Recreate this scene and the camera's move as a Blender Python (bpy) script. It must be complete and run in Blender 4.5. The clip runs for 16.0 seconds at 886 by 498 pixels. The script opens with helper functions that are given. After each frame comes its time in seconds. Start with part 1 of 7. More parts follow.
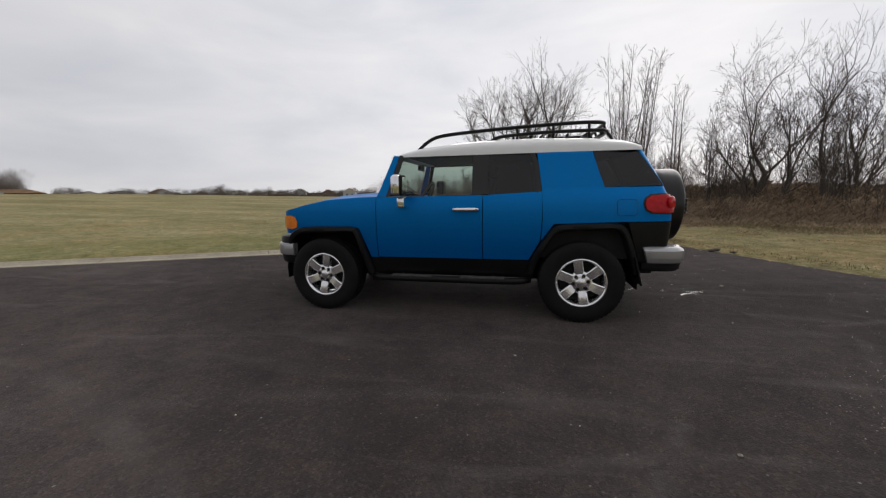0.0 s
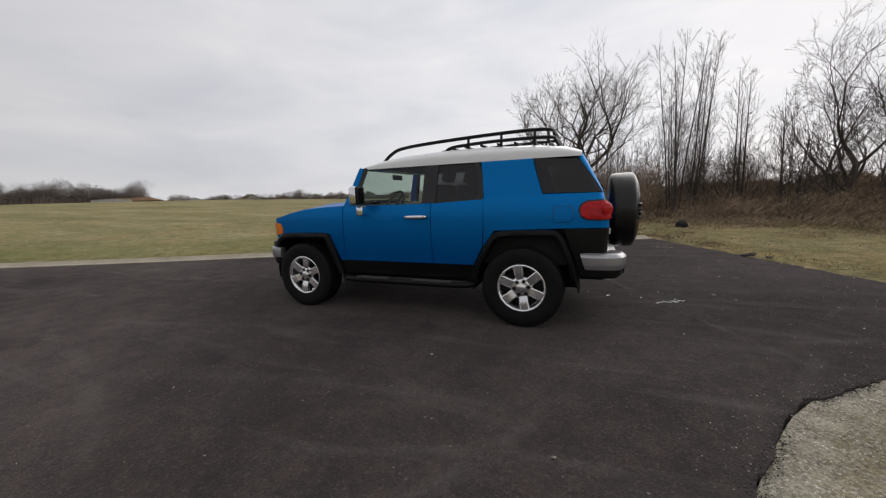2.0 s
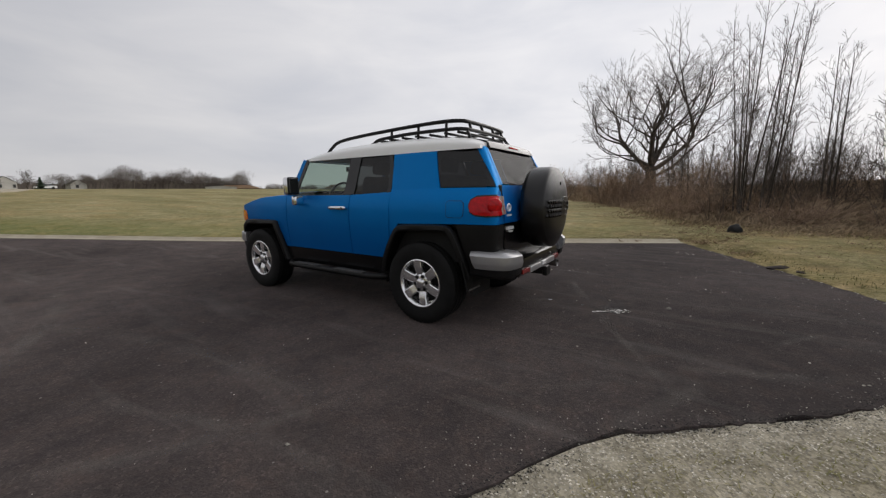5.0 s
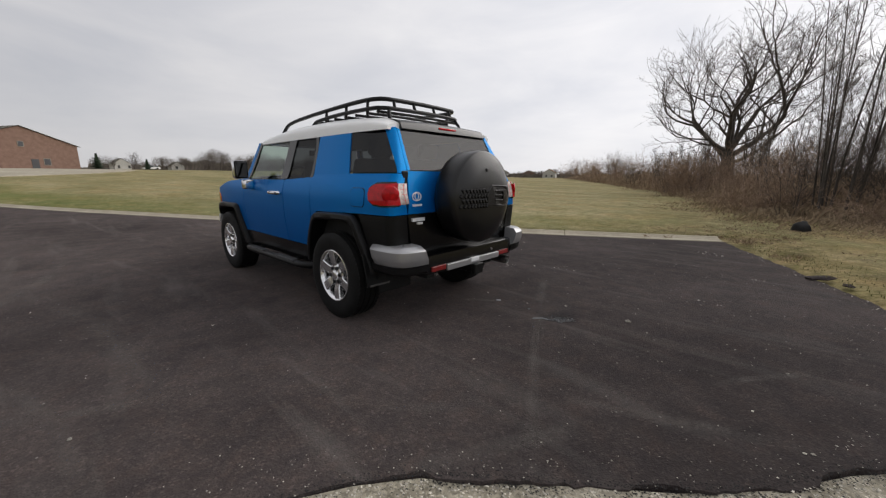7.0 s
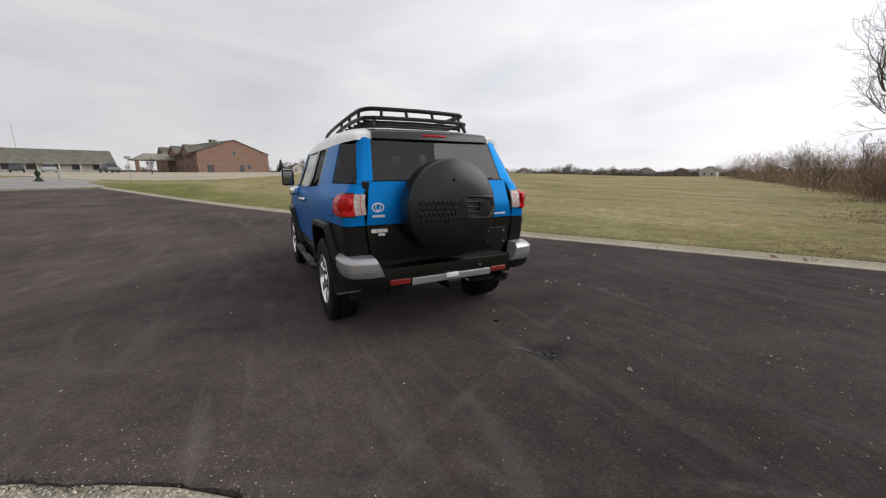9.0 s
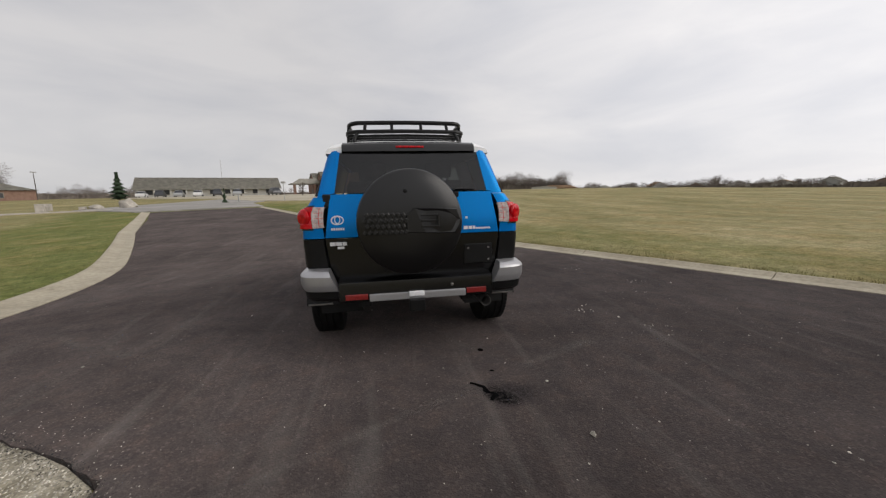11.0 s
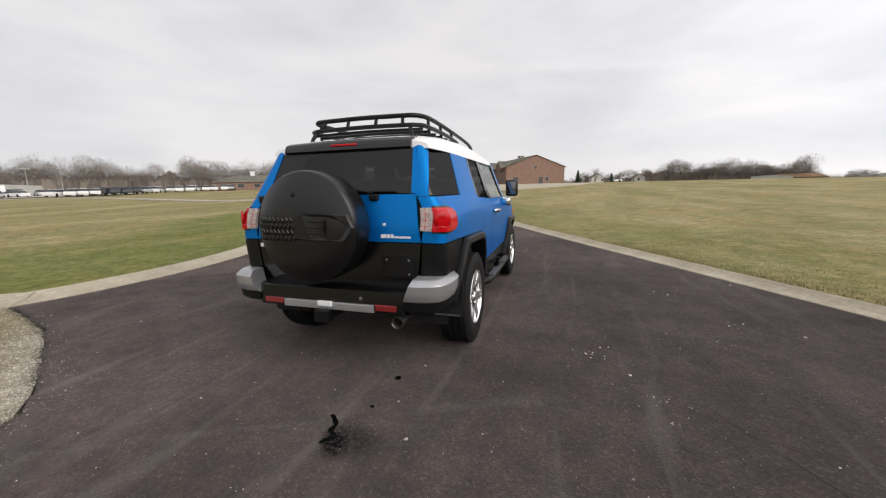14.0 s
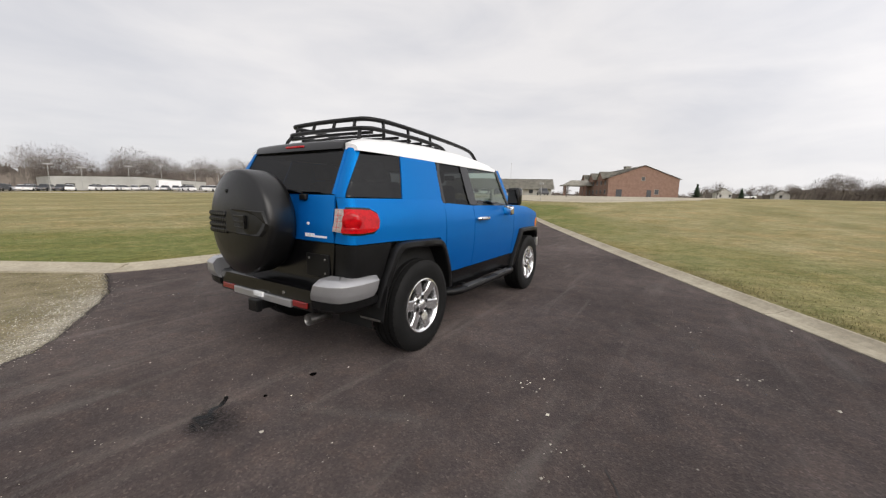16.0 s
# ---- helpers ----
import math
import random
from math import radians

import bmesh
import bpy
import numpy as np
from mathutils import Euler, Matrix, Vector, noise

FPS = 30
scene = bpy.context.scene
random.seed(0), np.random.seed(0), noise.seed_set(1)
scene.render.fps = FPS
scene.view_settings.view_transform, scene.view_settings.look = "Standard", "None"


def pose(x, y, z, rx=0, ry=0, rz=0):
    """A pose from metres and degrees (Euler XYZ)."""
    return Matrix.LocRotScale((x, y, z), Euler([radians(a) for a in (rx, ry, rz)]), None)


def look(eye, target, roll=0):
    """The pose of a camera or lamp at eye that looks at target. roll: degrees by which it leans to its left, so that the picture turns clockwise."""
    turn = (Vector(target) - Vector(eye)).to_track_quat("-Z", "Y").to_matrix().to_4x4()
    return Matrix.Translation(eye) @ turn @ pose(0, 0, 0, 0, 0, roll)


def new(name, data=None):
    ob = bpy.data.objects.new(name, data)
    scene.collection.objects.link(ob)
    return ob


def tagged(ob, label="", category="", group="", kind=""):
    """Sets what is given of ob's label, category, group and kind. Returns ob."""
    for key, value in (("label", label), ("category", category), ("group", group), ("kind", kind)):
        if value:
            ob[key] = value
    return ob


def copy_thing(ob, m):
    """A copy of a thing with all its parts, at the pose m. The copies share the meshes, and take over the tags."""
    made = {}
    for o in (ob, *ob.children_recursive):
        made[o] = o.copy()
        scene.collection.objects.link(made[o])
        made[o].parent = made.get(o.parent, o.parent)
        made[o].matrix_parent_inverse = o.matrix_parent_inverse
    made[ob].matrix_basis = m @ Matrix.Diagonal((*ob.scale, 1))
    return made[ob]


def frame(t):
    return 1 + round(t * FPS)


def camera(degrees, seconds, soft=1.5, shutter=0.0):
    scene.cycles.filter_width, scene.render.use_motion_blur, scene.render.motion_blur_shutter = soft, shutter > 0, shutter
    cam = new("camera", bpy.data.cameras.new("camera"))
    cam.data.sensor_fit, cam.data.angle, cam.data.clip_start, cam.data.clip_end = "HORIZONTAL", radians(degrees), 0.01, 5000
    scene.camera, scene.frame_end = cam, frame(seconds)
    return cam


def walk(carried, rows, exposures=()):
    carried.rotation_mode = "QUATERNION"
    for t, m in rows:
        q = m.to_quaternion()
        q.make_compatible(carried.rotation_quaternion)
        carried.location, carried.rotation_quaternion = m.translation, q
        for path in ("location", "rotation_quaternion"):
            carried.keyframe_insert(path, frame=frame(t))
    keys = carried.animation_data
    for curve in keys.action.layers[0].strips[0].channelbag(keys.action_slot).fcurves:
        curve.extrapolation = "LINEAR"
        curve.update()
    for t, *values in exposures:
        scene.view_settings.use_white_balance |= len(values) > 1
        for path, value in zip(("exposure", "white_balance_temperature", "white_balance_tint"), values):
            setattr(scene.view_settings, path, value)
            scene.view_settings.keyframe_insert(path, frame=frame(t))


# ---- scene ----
cam = camera(101.0, 16.0, soft=1.25)
PATH = [
    (0, (0.228, 0.154, 1.266), (-0.182, 2.089, 0.965), -0.8),
    (0.5, (0.526, 0.195, 1.295), (0.095, 2.118, 0.951), -1.0),
    (1, (0.855, 0.278, 1.292), (0.279, 2.173, 1.019), 0.9),
    (1.5, (1.147, 0.282, 1.309), (0.539, 2.173, 1.074), -2.0),
    (2, (1.425, 0.257, 1.327), (0.68, 2.089, 1.035), -2.0),
    (2.5, (1.709, 0.407, 1.303), (0.825, 2.188, 1.088), -0.7),
    (3, (1.999, 0.502, 1.27), (1.095, 2.273, 1.055), -2.5),
    (3.5, (2.274, 0.524, 1.281), (1.292, 2.247, 1.022), -0.9),
    (4, (2.561, 0.605, 1.273), (1.427, 2.232, 1.014), -1.5),
    (4.5, (2.794, 0.758, 1.296), (1.618, 2.353, 1.028), -2.1),
    (5, (2.885, 1.023, 1.28), (1.799, 2.672, 0.964), -0.6),
    (5.2, (2.95, 1.126, 1.272), (1.856, 2.768, 0.94), -2.4),
    (7.3, (3.864, 2.22, 1.298), (2.51, 3.632, 0.878), -0.2),
    (7.5, (3.966, 2.313, 1.31), (2.606, 3.707, 0.853), -1.2),
    (8, (4.114, 2.61, 1.289), (2.693, 3.952, 0.865), -2.3),
    (8.5, (4.183, 2.899, 1.327), (2.621, 4.069, 0.889), -2.7),
    (9, (4.33, 3.214, 1.366), (2.589, 4.116, 0.971), -0.3),
    (9.2, (4.357, 3.305, 1.379), (2.573, 4.123, 0.994), -1.5),
    (11.3, (4.481, 4.639, 1.295), (2.519, 4.894, 1.004), 0.3),
    (11.5, (4.46, 4.787, 1.303), (2.496, 5.014, 1.005), 1.5),
    (12, (4.412, 5.139, 1.322), (2.438, 5.221, 1.007), -1.7),
    (12.5, (4.382, 5.492, 1.344), (2.411, 5.411, 1.012), -1.7),
    (13, (4.185, 5.72, 1.309), (2.218, 5.495, 1.025), -1.4),
    (13.5, (4.016, 5.94, 1.336), (2.064, 5.603, 1.061), -2.4),
    (14, (3.907, 6.238, 1.351), (2.023, 5.65, 1.028), -1.1),
    (14.5, (3.774, 6.449, 1.328), (1.941, 5.718, 1.004), 0.8),
    (15, (3.587, 6.679, 1.334), (1.798, 5.852, 0.99), 1.4),
    (15.5, (3.447, 7.032, 1.333), (1.762, 6.005, 1.006), 0.5),
    (16, (3.314, 7.32, 1.327), (1.634, 6.273, 1.044), 1.3),
]
walk(cam, [(t, look(eye, target, roll)) for t, eye, target, roll in PATH],
     exposures=[(0.0, 0.09, 6500, 12), (3.5, 0.11, 6500, 12), (5.0, 0.13, 6500, 12), (7.5, 0.28, 6520, 12), (8.5, 0.38, 6520, 12), (9.0, 0.46, 6520, 12), (11.5, 0.33, 6650, 12), (12.0, 0.49, 6650, 12), (12.5, 0.62, 6650, 12), (13.0, 0.68, 6650, 12), (14.0, 0.68, 6650, 12), (15.0, 0.72, 6650, 12), (16.0, 0.72, 6650, 12)])

# ---- world, sun, exposure ----
world = bpy.data.worlds.new("overcast_sky")
scene.world = world
world.use_nodes = True
wn, wl = world.node_tree.nodes, world.node_tree.links
wn.clear()
w_out = wn.new("ShaderNodeOutputWorld")
w_sky = wn.new("ShaderNodeTexSky")
w_sky.sky_type, w_sky.sun_disc = "NISHITA", False
w_sky.sun_elevation, w_sky.sun_rotation = radians(24), radians(20)
w_dim = wn.new("ShaderNodeVectorMath")
w_dim.operation = "SCALE"
w_dim.inputs["Scale"].default_value = 0.06
w_co = wn.new("ShaderNodeTexCoord")
w_map = wn.new("ShaderNodeMapping")
w_map.inputs["Scale"].default_value = (1.0, 1.0, 3.6)
w_n1 = wn.new("ShaderNodeTexNoise")
w_n1.inputs["Scale"].default_value, w_n1.inputs["Detail"].default_value = 2.3, 7.0
w_n1.inputs["Roughness"].default_value, w_n1.inputs["Distortion"].default_value = 0.52, 0.35
w_r1 = wn.new("ShaderNodeValToRGB")
w_r1.color_ramp.elements[0].position, w_r1.color_ramp.elements[0].color = 0.32, (0.628, 0.645, 0.684, 1)
w_r1.color_ramp.elements[1].position, w_r1.color_ramp.elements[1].color = 0.66, (0.79, 0.79, 0.798, 1)
w_mix = wn.new("ShaderNodeMix")
w_mix.data_type = "RGBA"
w_mix.inputs["Factor"].default_value = 0.94
w_bg = wn.new("ShaderNodeBackground")
w_bg.inputs["Strength"].default_value = 1.0
wl.new(w_co.outputs["Generated"], w_map.inputs["Vector"])
wl.new(w_map.outputs["Vector"], w_n1.inputs["Vector"])
wl.new(w_n1.outputs["Fac"], w_r1.inputs["Fac"])
wl.new(w_sky.outputs["Color"], w_dim.inputs[0])
wl.new(w_dim.outputs["Vector"], w_mix.inputs["A"])
# the cloud is brighter towards the hidden sun
w_dot = wn.new("ShaderNodeVectorMath")
w_dot.operation = "DOT_PRODUCT"
w_dot.inputs[1].default_value = (0.30, 0.86, 0.42)
w_glow = wn.new("ShaderNodeMapRange")
w_glow.inputs["From Min"].default_value, w_glow.inputs["From Max"].default_value = -0.30, 1.0
w_glow.inputs["To Min"].default_value, w_glow.inputs["To Max"].default_value = 0.665, 1.11
w_lit = wn.new("ShaderNodeVectorMath")
w_lit.operation = "SCALE"
wl.new(w_co.outputs["Generated"], w_dot.inputs[0])
wl.new(w_dot.outputs["Value"], w_glow.inputs["Value"])
wl.new(w_r1.outputs["Color"], w_lit.inputs[0])
wl.new(w_glow.outputs["Result"], w_lit.inputs["Scale"])
wl.new(w_lit.outputs["Vector"], w_mix.inputs["B"])
wl.new(w_mix.outputs["Result"], w_bg.inputs["Color"])
wl.new(w_bg.outputs["Background"], w_out.inputs["Surface"])

sun_data = bpy.data.lights.new("sun", "SUN")
sun_data.energy, sun_data.angle, sun_data.color = 1.6, radians(60), (1.0, 0.96, 0.9)
sun = new("sun", sun_data)
sun.matrix_world = look((30, 80, 45), (0, 0, 0))

# ---- materials ----


def material(name, color, rough=0.6, metal=0.0, var=0.0, scale=8.0, bump=0.0, bump_scale=60.0, color2=None, coat=0.0,
             island=0.0, spec=None, fine=0.0):
    """A principled material whose colour varies at two scales, with a fine relief."""
    m = bpy.data.materials.new(name)
    m.use_nodes = True
    n, l = m.node_tree.nodes, m.node_tree.links
    b = n["Principled BSDF"]
    b.inputs["Roughness"].default_value, b.inputs["Metallic"].default_value = rough, metal
    b.inputs["Base Color"].default_value = (*color, 1)
    if coat:
        b.inputs["Coat Weight"].default_value, b.inputs["Coat Roughness"].default_value = coat, 0.04
    if spec is not None:
        b.inputs["Specular IOR Level"].default_value = spec
    co = n.new("ShaderNodeTexCoord")
    last = None
    if var or color2:
        t = n.new("ShaderNodeTexNoise")
        t.inputs["Scale"].default_value, t.inputs["Detail"].default_value = scale, 6.0
        t.inputs["Roughness"].default_value = 0.65
        l.new(co.outputs["Object"], t.inputs["Vector"])
        r = n.new("ShaderNodeValToRGB")
        r.color_ramp.elements[0].position, r.color_ramp.elements[1].position = 0.36, 0.64
        c2 = color2 or tuple(min(1, c * (1 + var)) for c in color)
        c1 = color if color2 else tuple(c * (1 - var) for c in color)
        r.color_ramp.elements[0].color, r.color_ramp.elements[1].color = (*c1, 1), (*c2, 1)
        l.new(t.outputs["Fac"], r.inputs["Fac"])
        last = r.outputs["Color"]
    if fine and last:
        t2 = n.new("ShaderNodeTexNoise")
        t2.inputs["Scale"].default_value, t2.inputs["Detail"].default_value = scale * 12, 3.0
        l.new(co.outputs["Object"], t2.inputs["Vector"])
        mr = n.new("ShaderNodeMapRange")
        mr.inputs["From Min"].default_value, mr.inputs["From Max"].default_value = 0.3, 0.7
        mr.inputs["To Min"].default_value, mr.inputs["To Max"].default_value = 1 - fine, 1 + fine
        l.new(t2.outputs["Fac"], mr.inputs["Value"])
        hs = n.new("ShaderNodeHueSaturation")
        l.new(mr.outputs["Result"], hs.inputs["Value"])
        l.new(last, hs.inputs["Color"])
        last = hs.outputs["Color"]
    if island and last:
        g = n.new("ShaderNodeNewGeometry")
        mr = n.new("ShaderNodeMapRange")
        mr.inputs["To Min"].default_value, mr.inputs["To Max"].default_value = 1 - island, 1 + island
        l.new(g.outputs["Random Per Island"], mr.inputs["Value"])
        hs = n.new("ShaderNodeHueSaturation")
        l.new(mr.outputs["Result"], hs.inputs["Value"])
        l.new(last, hs.inputs["Color"])
        last = hs.outputs["Color"]
    if last:
        l.new(last, b.inputs["Base Color"])
    if bump:
        t = n.new("ShaderNodeTexNoise")
        t.inputs["Scale"].default_value, t.inputs["Detail"].default_value = bump_scale, 4.0
        l.new(co.outputs["Object"], t.inputs["Vector"])
        bp = n.new("ShaderNodeBump")
        bp.inputs["Strength"].default_value, bp.inputs["Distance"].default_value = bump, 0.01
        l.new(t.outputs["Fac"], bp.inputs["Height"])
        l.new(bp.outputs["Normal"], b.inputs["Normal"])
    return m


def glass_material(name, tint, rough=0.0, power=4.5, gloss=0.85, least=0.045):
    m = bpy.data.materials.new(name)
    m.use_nodes = True
    n, l = m.node_tree.nodes, m.node_tree.links
    n.clear()
    out, mix = n.new("ShaderNodeOutputMaterial"), n.new("ShaderNodeMixShader")
    tr, gl = n.new("ShaderNodeBsdfTransparent"), n.new("ShaderNodeBsdfGlossy")
    lw = n.new("ShaderNodeLayerWeight")
    lw.inputs["Blend"].default_value = 0.5
    pw, fr = n.new("ShaderNodeMath"), n.new("ShaderNodeMath")
    pw.operation, fr.operation = "POWER", "MULTIPLY_ADD"
    pw.inputs[1].default_value = power
    fr.inputs[1].default_value, fr.inputs[2].default_value = gloss, least
    l.new(lw.outputs["Facing"], pw.inputs[0])
    l.new(pw.outputs["Value"], fr.inputs[0])
    tr.inputs["Color"].default_value = (*tint, 1)
    gl.inputs["Roughness"].default_value = rough
    l.new(fr.outputs["Value"], mix.inputs["Fac"])
    l.new(tr.outputs["BSDF"], mix.inputs[1])
    l.new(gl.outputs["BSDF"], mix.inputs[2])
    l.new(mix.outputs["Shader"], out.inputs["Surface"])
    return m


def asphalt_material():
    m = bpy.data.materials.new("asphalt")
    m.use_nodes = True
    n, l = m.node_tree.nodes, m.node_tree.links
    b = n["Principled BSDF"]
    co = n.new("ShaderNodeTexCoord")

    def tex(kind, scale, **kw):
        t = n.new(kind)
        t.inputs["Scale"].default_value = scale
        for k, v in kw.items():
            t.inputs[k].default_value = v
        l.new(co.outputs["Object"], t.inputs["Vector"])
        return t

    def ramp(src, stops):
        r = n.new("ShaderNodeValToRGB")
        e = r.color_ramp.elements
        while len(e) < len(stops):
            e.new(0.5)
        for el, (p, c) in zip(e, stops):
            el.position, el.color = p, (*c, 1)
        l.new(src, r.inputs["Fac"])
        return r.outputs["Color"]

    def mix(kind, fac, a, bb):
        x = n.new("ShaderNodeMix")
        x.data_type, x.blend_type = "RGBA", kind
        if isinstance(fac, float):
            x.inputs["Factor"].default_value = fac
        else:
            l.new(fac, x.inputs["Factor"])
        l.new(a, x.inputs["A"])
        l.new(bb, x.inputs["B"])
        return x.outputs["Result"]

    base = ramp(tex("ShaderNodeTexNoise", 0.32, Detail=5.0, Roughness=0.6).outputs["Fac"],
                [(0.32, (0.0520, 0.0435, 0.0418)), (0.68, (0.1035, 0.0870, 0.0825))])
    blot = ramp(tex("ShaderNodeTexNoise", 2.4, Detail=6.0, Roughness=0.7).outputs["Fac"],
                [(0.3, (0.80, 0.80, 0.81)), (0.5, (1.0, 0.99, 0.985)), (0.7, (1.24, 1.20, 1.17))])
    col = mix("MULTIPLY", 1.0, base, blot)
    rust = ramp(tex("ShaderNodeTexNoise", 5.5, Detail=7.0, Roughness=0.72, Distortion=0.6).outputs["Fac"],
                [(0.35, (0.87, 0.89, 0.92)), (0.52, (1.0, 1.0, 1.0)), (0.68, (1.15, 1.08, 1.04))])
    col = mix("MULTIPLY", 1.0, col, rust)
    grain = ramp(tex("ShaderNodeTexVoronoi", 85.0).outputs["Color"], [(0.1, (0.42, 0.42, 0.43)), (0.75, (1.15, 1.14, 1.12)), (0.97, (2.3, 2.25, 2.2))])
    col = mix("MULTIPLY", 0.38, col, grain)
    # pale stone chips worn free
    chips = tex("ShaderNodeTexVoronoi", 42.0, Randomness=1.0)
    sel = ramp(chips.outputs["Color"], [(0.93, (0, 0, 0)), (0.955, (1, 1, 1))])
    near = ramp(chips.outputs["Distance"], [(0.22, (1, 1, 1)), (0.34, (0, 0, 0))])
    spot = mix("MULTIPLY", 1.0, sel, near)
    pale = n.new("ShaderNodeRGB")
    pale.outputs[0].default_value = (0.24, 0.225, 0.205, 1)
    col = mix("MIX", spot, col, pale.outputs[0])
    # scuffs: stretched pale smears
    mp = n.new("ShaderNodeMapping")
    mp.inputs["Rotation"].default_value = (0, 0, 0.6)
    mp.inputs["Scale"].default_value = (0.35, 2.6, 1.0)
    l.new(co.outputs["Object"], mp.inputs["Vector"])
    sm = n.new("ShaderNodeTexNoise")
    sm.inputs["Scale"].default_value, sm.inputs["Detail"].default_value, sm.inputs["Distortion"].default_value = 1.3, 8.0, 0.8
    l.new(mp.outputs["Vector"], sm.inputs["Vector"])
    sfac = ramp(sm.outputs["Fac"], [(0.56, (0, 0, 0)), (0.80, (0.26, 0.26, 0.26))])
    col = mix("MIX", sfac, col, pale.outputs[0])
    l.new(col, b.inputs["Base Color"])
    b.inputs["Roughness"].default_value = 0.85
    b.inputs["Specular IOR Level"].default_value = 0.04
    b.inputs["Diffuse Roughness"].default_value = 1.0
    bp = n.new("ShaderNodeBump")
    bp.inputs["Strength"].default_value, bp.inputs["Distance"].default_value = 0.7, 0.006
    l.new(tex("ShaderNodeTexVoronoi", 110.0).outputs["Distance"], bp.inputs["Height"])
    l.new(bp.outputs["Normal"], b.inputs["Normal"])
    return m


def film_material(name, color, rough, strength, scale, mottle=(0.35, 0.65)):
    """A thin film on a ribbon or patch that thins out to its edges, broken by grain. UV: along, across."""
    m = bpy.data.materials.new(name)
    m.use_nodes = True
    n, l = m.node_tree.nodes, m.node_tree.links
    b = n["Principled BSDF"]
    b.inputs["Base Color"].default_value, b.inputs["Roughness"].default_value = (*color, 1), rough
    b.inputs["Specular IOR Level"].default_value = 0.15
    uv, co = n.new("ShaderNodeUVMap"), n.new("ShaderNodeTexCoord")
    uv.uv_map = "film"
    sep = n.new("ShaderNodeSeparateXYZ")
    l.new(uv.outputs["UV"], sep.inputs["Vector"])
    last = None
    for axis in ("X", "Y"):
        wave = n.new("ShaderNodeMath")
        wave.operation = "MULTIPLY"
        wave.inputs[1].default_value = math.pi
        sine = n.new("ShaderNodeMath")
        sine.operation = "SINE"
        l.new(sep.outputs[axis], wave.inputs[0])
        l.new(wave.outputs["Value"], sine.inputs[0])
        if last:
            both = n.new("ShaderNodeMath")
            both.operation = "MULTIPLY"
            l.new(last, both.inputs[0])
            l.new(sine.outputs["Value"], both.inputs[1])
            last = both.outputs["Value"]
        else:
            last = sine.outputs["Value"]
    for sc, lo, hi in ((scale, *mottle), (scale * 14, 0.30, 0.62)):
        t = n.new("ShaderNodeTexNoise")
        t.inputs["Scale"].default_value, t.inputs["Detail"].default_value = sc, 6.0
        l.new(co.outputs["Object"], t.inputs["Vector"])
        mr = n.new("ShaderNodeMapRange")
        mr.inputs["From Min"].default_value, mr.inputs["From Max"].default_value = lo, hi
        l.new(t.outputs["Fac"], mr.inputs["Value"])
        both = n.new("ShaderNodeMath")
        both.operation = "MULTIPLY"
        l.new(last, both.inputs[0])
        l.new(mr.outputs["Result"], both.inputs[1])
        last = both.outputs["Value"]
    amount = n.new("ShaderNodeMath")
    amount.operation = "MULTIPLY"
    amount.inputs[1].default_value = strength
    l.new(last, amount.inputs[0])
    l.new(amount.outputs["Value"], b.inputs["Alpha"])
    return m


